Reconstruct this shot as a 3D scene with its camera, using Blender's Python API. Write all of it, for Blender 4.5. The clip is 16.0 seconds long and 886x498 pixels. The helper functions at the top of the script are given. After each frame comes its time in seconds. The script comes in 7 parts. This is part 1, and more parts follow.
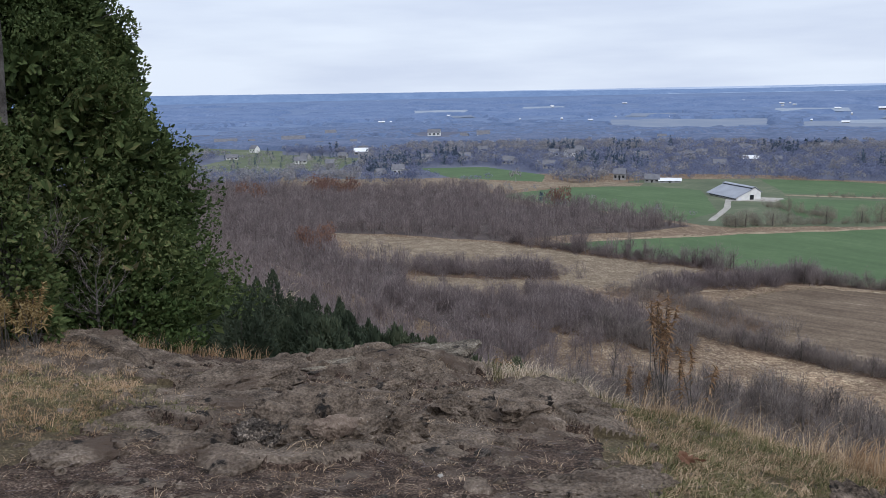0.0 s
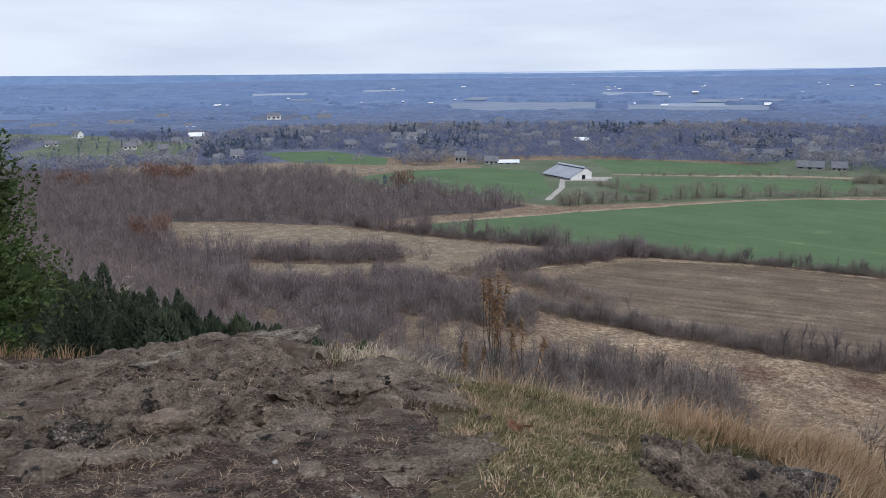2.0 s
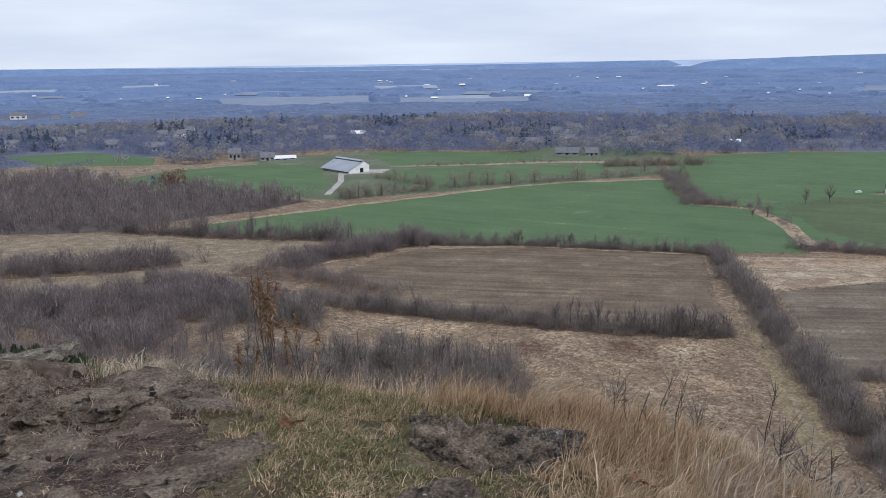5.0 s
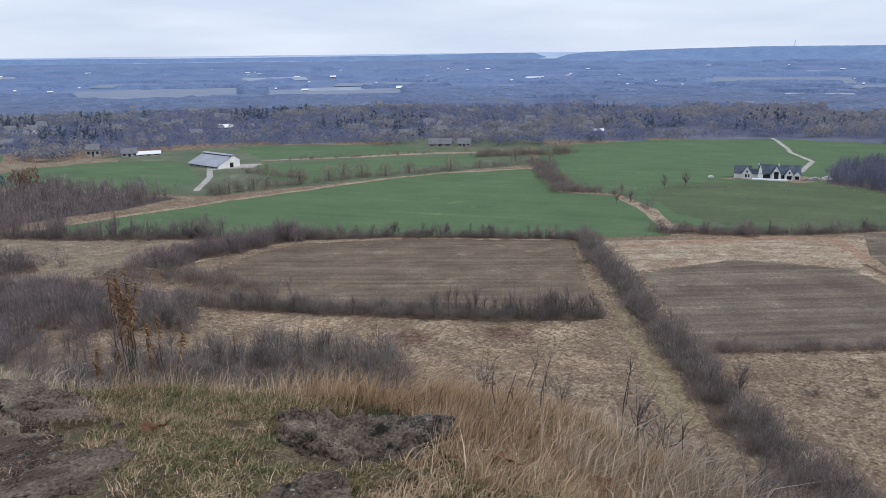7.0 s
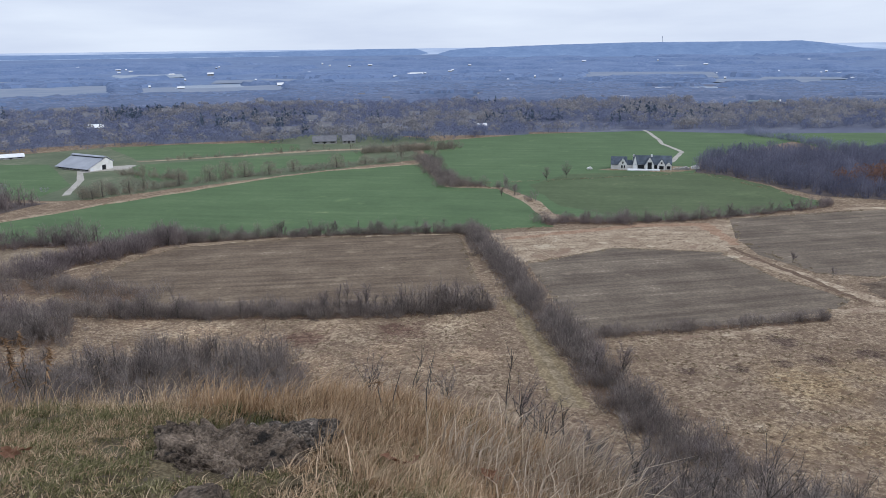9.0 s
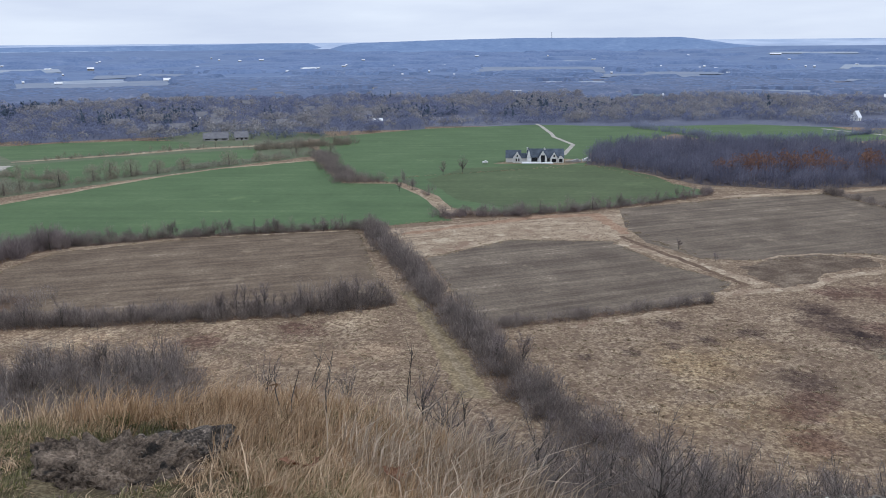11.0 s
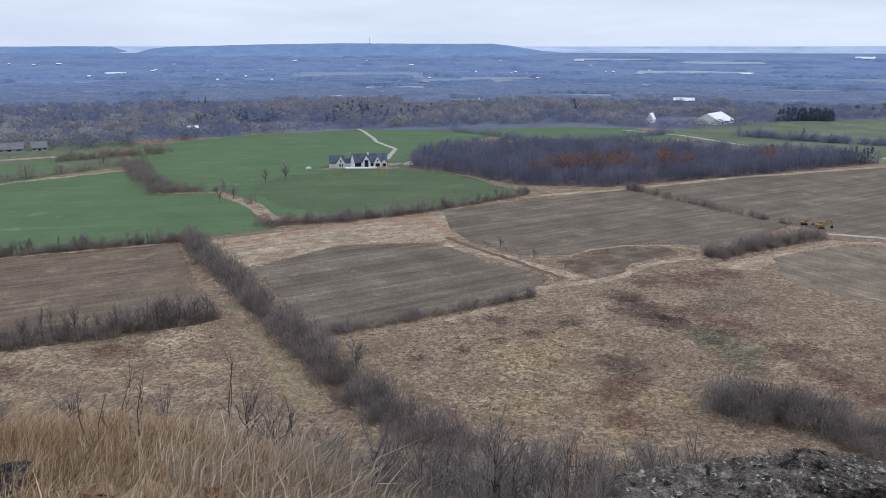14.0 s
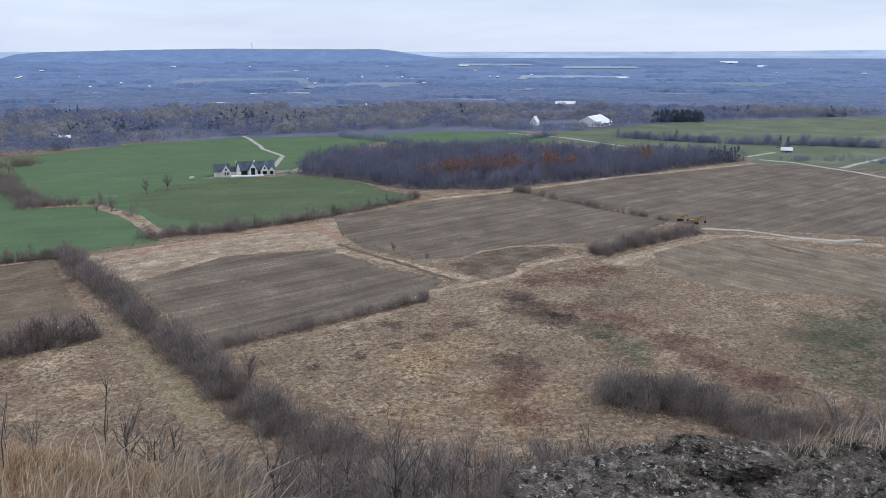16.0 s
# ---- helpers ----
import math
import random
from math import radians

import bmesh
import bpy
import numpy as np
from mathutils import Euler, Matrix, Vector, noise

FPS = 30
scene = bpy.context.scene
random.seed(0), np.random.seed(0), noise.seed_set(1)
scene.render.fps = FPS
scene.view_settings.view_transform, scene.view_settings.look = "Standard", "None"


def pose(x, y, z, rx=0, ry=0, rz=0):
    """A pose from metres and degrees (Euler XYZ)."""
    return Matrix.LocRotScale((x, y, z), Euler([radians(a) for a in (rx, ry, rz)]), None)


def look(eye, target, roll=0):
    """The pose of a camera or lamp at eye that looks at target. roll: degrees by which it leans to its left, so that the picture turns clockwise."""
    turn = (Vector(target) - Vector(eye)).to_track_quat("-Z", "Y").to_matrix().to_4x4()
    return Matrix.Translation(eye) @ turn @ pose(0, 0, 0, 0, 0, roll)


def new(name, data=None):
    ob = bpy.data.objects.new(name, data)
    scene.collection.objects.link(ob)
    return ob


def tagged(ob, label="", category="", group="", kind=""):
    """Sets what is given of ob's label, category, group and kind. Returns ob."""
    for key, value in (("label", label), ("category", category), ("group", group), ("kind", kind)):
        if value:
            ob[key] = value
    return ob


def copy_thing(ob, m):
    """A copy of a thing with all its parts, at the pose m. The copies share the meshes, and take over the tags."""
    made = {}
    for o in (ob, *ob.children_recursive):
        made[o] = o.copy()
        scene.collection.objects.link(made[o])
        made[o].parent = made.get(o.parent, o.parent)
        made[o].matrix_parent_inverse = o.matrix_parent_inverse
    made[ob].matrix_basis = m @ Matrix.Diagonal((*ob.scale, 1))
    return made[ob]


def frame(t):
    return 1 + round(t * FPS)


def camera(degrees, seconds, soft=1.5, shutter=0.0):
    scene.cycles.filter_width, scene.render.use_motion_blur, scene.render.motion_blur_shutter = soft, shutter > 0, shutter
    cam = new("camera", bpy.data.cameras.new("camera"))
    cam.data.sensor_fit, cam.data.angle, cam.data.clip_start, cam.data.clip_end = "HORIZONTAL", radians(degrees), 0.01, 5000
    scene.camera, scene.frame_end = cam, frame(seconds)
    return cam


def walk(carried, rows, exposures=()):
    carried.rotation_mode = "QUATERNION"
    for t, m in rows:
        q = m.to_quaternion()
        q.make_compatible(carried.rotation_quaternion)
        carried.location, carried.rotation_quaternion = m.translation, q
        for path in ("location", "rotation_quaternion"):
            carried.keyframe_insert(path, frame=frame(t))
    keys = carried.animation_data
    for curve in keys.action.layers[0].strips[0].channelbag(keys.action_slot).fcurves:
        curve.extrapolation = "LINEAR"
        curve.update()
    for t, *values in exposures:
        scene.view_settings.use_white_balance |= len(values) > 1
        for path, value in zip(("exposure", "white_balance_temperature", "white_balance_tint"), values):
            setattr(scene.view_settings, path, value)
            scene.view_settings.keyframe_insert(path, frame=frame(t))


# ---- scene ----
cam = camera(58.75, 16.0, soft=0.5)
PATH = [
    (0.0, 0.000, 0.000, 1.600, 78.778, 1.120, -0.222),
    (0.5, 0.018, 0.002, 1.595, 78.261, 0.976, -2.672),
    (1.0, 0.036, -0.009, 1.598, 78.002, 0.914, -5.461),
    (1.5, 0.053, -0.013, 1.594, 77.746, 0.846, -8.501),
    (2.0, 0.068, -0.026, 1.594, 77.425, 0.680, -11.546),
    (2.5, 0.077, -0.036, 1.592, 77.165, 0.613, -14.406),
    (3.0, 0.092, -0.044, 1.594, 77.068, 0.406, -17.773),
    (3.5, 0.105, -0.054, 1.594, 77.146, 0.515, -20.150),
    (4.0, 0.122, -0.062, 1.594, 77.189, 0.673, -22.527),
    (6.5, 0.185, -0.114, 1.585, 76.098, 0.703, -34.830),
    (7.0, 0.193, -0.124, 1.587, 76.106, 0.660, -36.784),
    (7.5, 0.200, -0.135, 1.593, 76.026, 0.729, -38.558),
    (8.0, 0.210, -0.146, 1.597, 75.955, 0.894, -40.618),
    (8.5, 0.220, -0.154, 1.599, 75.897, 0.807, -43.079),
    (9.0, 0.229, -0.153, 1.602, 75.737, 0.715, -45.105),
    (11.5, 0.282, -0.131, 1.578, 75.307, 0.418, -54.755),
    (12.0, 0.290, -0.129, 1.568, 75.325, 0.331, -57.016),
    (12.5, 0.297, -0.122, 1.565, 75.288, 0.176, -59.080),
    (13.0, 0.307, -0.121, 1.564, 75.266, 0.203, -61.449),
    (13.5, 0.328, -0.125, 1.557, 75.474, 0.147, -63.438),
    (14.0, 0.348, -0.127, 1.545, 75.629, -0.023, -65.357),
    (14.5, 0.367, -0.126, 1.535, 75.654, 0.024, -67.369),
    (15.0, 0.381, -0.128, 1.530, 75.854, 0.202, -69.278),
    (15.5, 0.390, -0.135, 1.530, 75.952, 0.334, -71.237),
    (16.0, 0.393, -0.141, 1.530, 75.996, 0.031, -73.425),
]
walk(cam, [(t, pose(x, y, z, rx, ry, rz)) for t, x, y, z, rx, ry, rz in PATH], [(0.0, 0.0, 5950, 10), (9.0, 0.0, 5930, 10), (16.0, 0.0, 5840, 10)])

# ---- light: bright overcast sky, weak wide sun high on the right ----
SUN_ELEVATION, SUN_ROTATION = radians(48), radians(150)
world = bpy.data.worlds.new("overcast_sky")
scene.world = world
world.use_nodes = True
wn, wl = world.node_tree.nodes, world.node_tree.links
sky = wn.new("ShaderNodeTexSky")
sky.sky_type = "NISHITA"
sky.sun_disc = False
sky.sun_elevation, sky.sun_rotation = SUN_ELEVATION, SUN_ROTATION
sky.dust_density = 3.0
coords = wn.new("ShaderNodeTexCoord")
stretch = wn.new("ShaderNodeMapping")
stretch.inputs["Scale"].default_value = (1.3, 1.3, 9.0)
stretch.inputs["Rotation"].default_value = (0.05, -0.04, 0)
cloud_noise = wn.new("ShaderNodeTexNoise")
cloud_noise.inputs["Scale"].default_value = 2.2
cloud_noise.inputs["Detail"].default_value = 5
cloud_ramp = wn.new("ShaderNodeValToRGB")
cloud_ramp.color_ramp.elements[0].position, cloud_ramp.color_ramp.elements[0].color = 0.36, (7.15, 7.6, 8.6, 1)
cloud_ramp.color_ramp.elements[1].position, cloud_ramp.color_ramp.elements[1].color = 0.62, (8.6, 9.0, 9.6, 1)
veil = wn.new("ShaderNodeMixRGB")
veil.inputs[0].default_value = 0.93
wl.new(coords.outputs["Generated"], stretch.inputs["Vector"])
wl.new(stretch.outputs[0], cloud_noise.inputs["Vector"])
wl.new(cloud_noise.outputs[0], cloud_ramp.inputs[0])
wl.new(sky.outputs[0], veil.inputs[1])
wl.new(cloud_ramp.outputs[0], veil.inputs[2])
wl.new(veil.outputs[0], wn["Background"].inputs["Color"])
wn["Background"].inputs["Strength"].default_value = 0.1
sun = new("sun", bpy.data.lights.new("sun", "SUN"))
sun.data.energy, sun.data.angle, sun.data.color = 1.3, radians(14), (1.0, 0.96, 0.9)
sun.matrix_world = look((0, 0, 300), (-math.sin(SUN_ROTATION) * 300, -math.cos(SUN_ROTATION) * 300, 300 - 300 * math.tan(SUN_ELEVATION)))

# ---- materials ----
VALLEY = -83.4


def ramp_node(nodes, stops):
    ramp = nodes.new("ShaderNodeValToRGB")
    els = ramp.color_ramp.elements
    while len(els) < len(stops):
        els.new(0.5)
    for e, (p, c) in zip(els, stops):
        e.position, e.color = p, (*c, 1)
    return ramp


def material(name, stops, size=1.0, fine=0.1, rough=0.9, bump=0.0, bump_size=0.05, fine_mix=0.35, furrow=None, metal=0.0, spread=(0.3, 0.7), detail=4.0, second=(), patches=(), crag=0.0):
    """A two-scale surface: patches of about size metres in the colours of stops, with grain of about fine metres.
    furrow: (period in metres, heading in degrees, strength, drawn-out); second: (size, colour, threshold, softness) for other kinds of patch."""
    m = bpy.data.materials.new(name)
    m.use_nodes = True
    n, l = m.node_tree.nodes, m.node_tree.links
    bsdf = n["Principled BSDF"]
    bsdf.inputs["Roughness"].default_value = rough
    bsdf.inputs["Metallic"].default_value = metal
    bsdf.inputs["Specular IOR Level"].default_value = 0.2
    geo = n.new("ShaderNodeNewGeometry")
    big = n.new("ShaderNodeTexNoise")
    big.inputs["Scale"].default_value = 1 / size
    big.inputs["Detail"].default_value = detail
    small = n.new("ShaderNodeTexNoise")
    small.inputs["Scale"].default_value = 1 / fine
    small.inputs["Detail"].default_value = 5
    for t in (big, small):
        l.new(geo.outputs["Position"], t.inputs["Vector"])
    value = big.outputs[0]
    mix = n.new("ShaderNodeMath")
    mix.operation = "MULTIPLY_ADD"
    l.new(small.outputs[0], mix.inputs[0])
    mix.inputs[1].default_value = fine_mix
    l.new(value, mix.inputs[2])
    value = mix.outputs[0]
    shift = 0.5 * fine_mix
    if furrow:
        period, heading, strength, drawn = furrow
        turn = n.new("ShaderNodeMapping")
        turn.inputs["Rotation"].default_value = (0, 0, radians(-heading))
        l.new(geo.outputs["Position"], turn.inputs["Vector"])
        wave = n.new("ShaderNodeTexNoise")
        squeeze = n.new("ShaderNodeMapping")
        squeeze.inputs["Scale"].default_value = (1 / period, drawn / period, 1)
        l.new(turn.outputs[0], squeeze.inputs["Vector"])
        l.new(squeeze.outputs[0], wave.inputs["Vector"])
        wave.inputs["Scale"].default_value = 1.0
        wave.inputs["Detail"].default_value = 3
        add = n.new("ShaderNodeMath")
        add.operation = "MULTIPLY_ADD"
        l.new(wave.outputs[0], add.inputs[0])
        add.inputs[1].default_value = strength
        l.new(value, add.inputs[2])
        value = add.outputs[0]
        shift += 0.5 * strength
    rng = n.new("ShaderNodeMapRange")
    rng.inputs["From Min"].default_value = spread[0] + shift
    rng.inputs["From Max"].default_value = spread[1] + shift
    l.new(value, rng.inputs["Value"])
    ramp = ramp_node(n, stops)
    l.new(rng.outputs[0], ramp.inputs[0])
    colour = ramp.outputs[0]
    for s_size, s_colour, s_at, s_soft in second:
        other = n.new("ShaderNodeTexNoise")
        other.inputs["Scale"].default_value = 1 / s_size
        other.inputs["Detail"].default_value = 7
        other.inputs["Roughness"].default_value = 0.62
        move = n.new("ShaderNodeMapping")
        move.inputs["Location"].default_value = (37.1 + 9 * s_at, 11.7, 5.3 + s_size)
        l.new(geo.outputs["Position"], move.inputs["Vector"])
        l.new(move.outputs[0], other.inputs["Vector"])
        cut = n.new("ShaderNodeMapRange")
        cut.inputs["From Min"].default_value, cut.inputs["From Max"].default_value = s_at - s_soft, s_at + s_soft
        l.new(other.outputs[0], cut.inputs["Value"])
        over = n.new("ShaderNodeMixRGB")
        over.inputs[2].default_value = (*s_colour, 1)
        l.new(cut.outputs[0], over.inputs[0])
        l.new(colour, over.inputs[1])
        colour = over.outputs[0]
    for px, py, radius, p_colour in patches:
        where = n.new("ShaderNodeVectorMath")
        where.operation = "DISTANCE"
        where.inputs[1].default_value = (px, py, VALLEY)
        l.new(geo.outputs["Position"], where.inputs[0])
        ragged = n.new("ShaderNodeTexNoise")
        ragged.inputs["Scale"].default_value = 2.2 / radius
        ragged.inputs["Detail"].default_value = 7
        ragged.inputs["Roughness"].default_value = 0.7
        l.new(geo.outputs["Position"], ragged.inputs["Vector"])
        far = n.new("ShaderNodeMath")
        far.operation = "MULTIPLY_ADD"
        l.new(ragged.outputs[0], far.inputs[0])
        far.inputs[1].default_value = 2.6 * radius
        l.new(where.outputs["Value"], far.inputs[2])
        cut = n.new("ShaderNodeMapRange")
        cut.inputs["From Min"].default_value, cut.inputs["From Max"].default_value = 2.35 * radius, 1.75 * radius
        cut.inputs["To Max"].default_value = 1.0
        l.new(far.outputs[0], cut.inputs["Value"])
        over = n.new("ShaderNodeMixRGB")
        over.blend_type = "MULTIPLY"
        over.inputs[2].default_value = (p_colour[0] / 0.24, p_colour[1] / 0.185, p_colour[2] / 0.12, 1)
        l.new(cut.outputs[0], over.inputs[0])
        l.new(colour, over.inputs[1])
        colour = over.outputs[0]
    l.new(colour, bsdf.inputs["Base Color"])
    if bump:
        rough_noise = n.new("ShaderNodeTexNoise")
        rough_noise.inputs["Scale"].default_value = 1 / bump_size
        rough_noise.inputs["Detail"].default_value = 6
        rough_noise.inputs["Roughness"].default_value = 0.65
        l.new(geo.outputs["Position"], rough_noise.inputs["Vector"])
        b = n.new("ShaderNodeBump")
        b.inputs["Strength"].default_value = bump
        b.inputs["Distance"].default_value = bump_size
        l.new(rough_noise.outputs[0], b.inputs["Height"])
        l.new(b.outputs[0], bsdf.inputs["Normal"])
        if crag:
            ridges = n.new("ShaderNodeTexNoise")
            ridges.noise_type = "RIDGED_MULTIFRACTAL"
            ridges.inputs["Scale"].default_value = 1 / crag
            ridges.inputs["Detail"].default_value = 7
            ridges.inputs["Roughness"].default_value = 0.6
            l.new(geo.outputs["Position"], ridges.inputs["Vector"])
            c = n.new("ShaderNodeBump")
            c.inputs["Strength"].default_value = 0.6
            c.inputs["Distance"].default_value = crag * 0.3
            l.new(ridges.outputs[0], c.inputs["Height"])
            l.new(c.outputs[0], b.inputs["Normal"])
    return m


def plant_material(name, stops, rough=0.8, per_object=0.0, even=0.0, vary=0.6, broad=0.0):
    """Colours vary from leaf to leaf and twig to twig; per_object: how much whole plants differ; even: how far thin twigs and leaves let light through."""
    m = bpy.data.materials.new(name)
    m.use_nodes = True
    n, l = m.node_tree.nodes, m.node_tree.links
    bsdf = n["Principled BSDF"]
    bsdf.inputs["Roughness"].default_value = rough
    bsdf.inputs["Specular IOR Level"].default_value = 0.15
    geo = n.new("ShaderNodeNewGeometry")
    patch = n.new("ShaderNodeTexNoise")
    patch.inputs["Scale"].default_value = 1 / broad if broad else 0.06 if per_object == 0 else 0.5
    patch.inputs["Detail"].default_value = 2
    l.new(geo.outputs["Position"], patch.inputs["Vector"])
    mix = n.new("ShaderNodeMath")
    mix.operation = "MULTIPLY_ADD"
    l.new(geo.outputs["Random Per Island"], mix.inputs[0])
    mix.inputs[1].default_value = vary
    l.new(patch.outputs[0], mix.inputs[2])
    value = mix.outputs[0]
    if per_object:
        info = n.new("ShaderNodeObjectInfo")
        more = n.new("ShaderNodeMath")
        more.operation = "MULTIPLY_ADD"
        l.new(info.outputs["Random"], more.inputs[0])
        more.inputs[1].default_value = per_object
        l.new(value, more.inputs[2])
        value = more.outputs[0]
    rng = n.new("ShaderNodeMapRange")
    rng.inputs["From Min"].default_value = 0.35 - (0.6 - vary) * 0.3
    rng.inputs["From Max"].default_value = 1.25 + per_object - (0.6 - vary) * 0.7 - (0.12 if broad else 0)
    l.new(value, rng.inputs["Value"])
    ramp = ramp_node(n, stops)
    l.new(rng.outputs[0], ramp.inputs[0])
    l.new(ramp.outputs[0], bsdf.inputs["Base Color"])
    if even:
        glow = n.new("ShaderNodeBsdfTranslucent")
        l.new(ramp.outputs[0], glow.inputs["Color"])
        both = n.new("ShaderNodeMixShader")
        both.inputs[0].default_value = 0.5 * even
        l.new(bsdf.outputs[0], both.inputs[1])
        l.new(glow.outputs[0], both.inputs[2])
        l.new(both.outputs[0], n["Material Output"].inputs["Surface"])
    return m


M = {}
STAIN, LICHEN = (0.020, 0.017, 0.015), (0.42, 0.41, 0.37)
M["rock"] = material("weathered_limestone", [(0.0, (0.048, 0.036, 0.027)), (0.3, (0.122, 0.093, 0.070)), (0.55, (0.195, 0.152, 0.117)), (0.8, (0.281, 0.222, 0.173)), (1.0, (0.441, 0.358, 0.283))],
                     size=0.16, fine=0.014, bump=1.0, bump_size=0.03, fine_mix=0.9, spread=(0.26, 0.84), detail=10,
                     second=[(0.5, (0.105, 0.076, 0.058), 0.58, 0.05), (0.16, STAIN, 0.63, 0.03), (0.05, LICHEN, 0.70, 0.02)], crag=0.07)
M["soil"] = material("dark_trodden_soil", [(0.0, (0.022, 0.014, 0.010)), (0.4, (0.072, 0.047, 0.035)), (0.75, (0.140, 0.097, 0.073)), (1.0, (0.320, 0.240, 0.182))],
                     size=0.10, fine=0.010, bump=1.0, bump_size=0.035, fine_mix=1.4, spread=(0.24, 0.84), detail=10, second=[(0.25, (0.150, 0.116, 0.090), 0.60, 0.05), (0.03, (0.26, 0.21, 0.16), 0.64, 0.02), (0.12, (0.026, 0.018, 0.013), 0.62, 0.03)], crag=0.05)
M["turf_soil"] = material("turf_thatch", [(0.0, (0.045, 0.034, 0.020)), (0.5, (0.115, 0.088, 0.050)), (1.0, (0.28, 0.23, 0.14))],
                     size=0.2, fine=0.014, bump=1.0, bump_size=0.03, fine_mix=1.2, spread=(0.1, 0.95), detail=10, second=[(0.3, (0.10, 0.10, 0.05), 0.62, 0.08)])
M["lichen_rock"] = material("lichened_limestone", [(0.0, (0.032, 0.027, 0.022)), (0.35, (0.110, 0.091, 0.075)), (0.65, (0.204, 0.174, 0.144)), (1.0, (0.389, 0.343, 0.287))],
                            size=0.09, fine=0.012, bump=1.0, bump_size=0.05, fine_mix=1.1, spread=(0.22, 0.93), detail=10,
                            second=[(0.30, (0.115, 0.092, 0.076), 0.57, 0.08), (0.07, (0.020, 0.017, 0.015), 0.58, 0.03), (0.028, (0.46, 0.435, 0.39), 0.62, 0.03), (0.08, (0.36, 0.33, 0.285), 0.625, 0.04), (0.012, (0.020, 0.017, 0.015), 0.61, 0.03)], crag=0.10)
# black stains, and the shade of undercut rock put into the same tone
M["dark_rock"] = material("stained_shaded_limestone", [(0.0, (0.021, 0.018, 0.015)), (0.4, (0.080, 0.066, 0.056)), (0.7, (0.179, 0.148, 0.122)), (1.0, (0.504, 0.419, 0.342))],
                          size=0.07, fine=0.012, bump=1.0, bump_size=0.03, fine_mix=1.1, spread=(0.28, 0.85), detail=10, crag=0.06)
M["crest_rock"] = material("pale_weathered_limestone", [(0.0, (0.050, 0.041, 0.032)), (0.35, (0.150, 0.124, 0.096)), (0.65, (0.255, 0.218, 0.171)), (1.0, (0.460, 0.407, 0.324))],
                           size=0.12, fine=0.014, bump=1.0, bump_size=0.04, fine_mix=1.0, spread=(0.26, 0.84), detail=10, second=[(0.10, STAIN, 0.62, 0.03)], crag=0.12)
M["brown_rock"] = material("dark_brown_limestone", [(0.0, (0.034, 0.024, 0.018)), (0.35, (0.122, 0.093, 0.070)), (0.65, (0.218, 0.168, 0.128)), (0.85, (0.319, 0.249, 0.190)), (1.0, (0.494, 0.402, 0.315))],
                           size=0.10, fine=0.012, bump=1.0, bump_size=0.035, fine_mix=0.9, spread=(0.22, 0.88), detail=10, second=[(0.14, STAIN, 0.61, 0.03), (0.04, LICHEN, 0.69, 0.02)], crag=0.09)
M["pink_rock"] = material("pinkish_limestone", [(0.0, (0.09, 0.062, 0.048)), (0.6, (0.23, 0.172, 0.132)), (1.0, (0.37, 0.29, 0.23))], size=0.06, fine=0.01, bump=1.0, bump_size=0.015, fine_mix=0.8, spread=(0.15, 0.9), crag=0.08)
M["cliff_soil"] = material("stony_slope_soil", [(0, (0.06, 0.045, 0.035)), (0.6, (0.14, 0.11, 0.08)), (1, (0.24, 0.19, 0.13))], size=2.5, fine=0.3, bump=0.5, bump_size=0.3)
TAN, STRAW, GOLDEN, REDDISH, DUSKY, GREENISH = (0.33, 0.26, 0.168), (0.305, 0.232, 0.147), (0.264, 0.200, 0.119), (0.150, 0.098, 0.066), (0.108, 0.077, 0.054), (0.138, 0.124, 0.078)
MEADOW_PATCHES = [(205, 40, 9, DUSKY), (196, 35, 7, REDDISH), (186, 36, 8, REDDISH), (172, 30, 8, REDDISH), (213, -22, 10, REDDISH), (222, -12, 8, REDDISH), (210, -30, 8, REDDISH), (236, -4, 10, REDDISH), (251, 14, 12, REDDISH), (258, 30, 9, REDDISH),
                  (262, -60, 22, GREENISH), (250, -48, 14, GREENISH), (236, -72, 22, GREENISH), (226, -46, 14, GREENISH), (285, -78, 20, GREENISH), (212, -56, 12, GREENISH), (228, 10, 10, GREENISH), (240, 22, 10, GREENISH), (246, 34, 9, DUSKY), (256, 44, 12, DUSKY),
                  (266, 52, 9, DUSKY), (223, -2, 4, TAN), (233, 6, 4, TAN), (217, -24, 4, TAN), (237, 38, 3, TAN), (231, 26, 3, TAN), (119, 200, 9, STRAW), (119, 170, 9, STRAW), (139, 164, 9, STRAW), (143, 147, 9, STRAW), (156, 143, 9, STRAW), (101, 242, 9, STRAW), (110, 217, 9, STRAW), (298, 34, 14, REDDISH), (288, 50, 9, REDDISH), (312, 24, 10, REDDISH), (275, 20, 16, (0.18, 0.142, 0.094)), (283, -34, 5, TAN),
                  (112, 224, 13, TAN), (142, 194, 13, TAN), (172, 168, 12, TAN), (155, 174, 9, REDDISH), (130, 190, 8, REDDISH), (186, 93, 3, DUSKY), (197, 84, 3.5, DUSKY), (208, 77, 3.5, DUSKY), (219, 70, 4, DUSKY), (232, 62, 5, DUSKY), (225, 84, 6, DUSKY),
                  (197, 62, 14, GOLDEN), (181, 42, 12, GOLDEN), (168, 56, 12, GOLDEN), (169, 31, 10, GOLDEN), (188, 25, 9, GOLDEN), (218, 58, 12, GOLDEN), (202, 71, 13, GOLDEN), (234, 19, 5, GREENISH), (217, 6, 5, GREENISH), (250, 33, 5, DUSKY)]
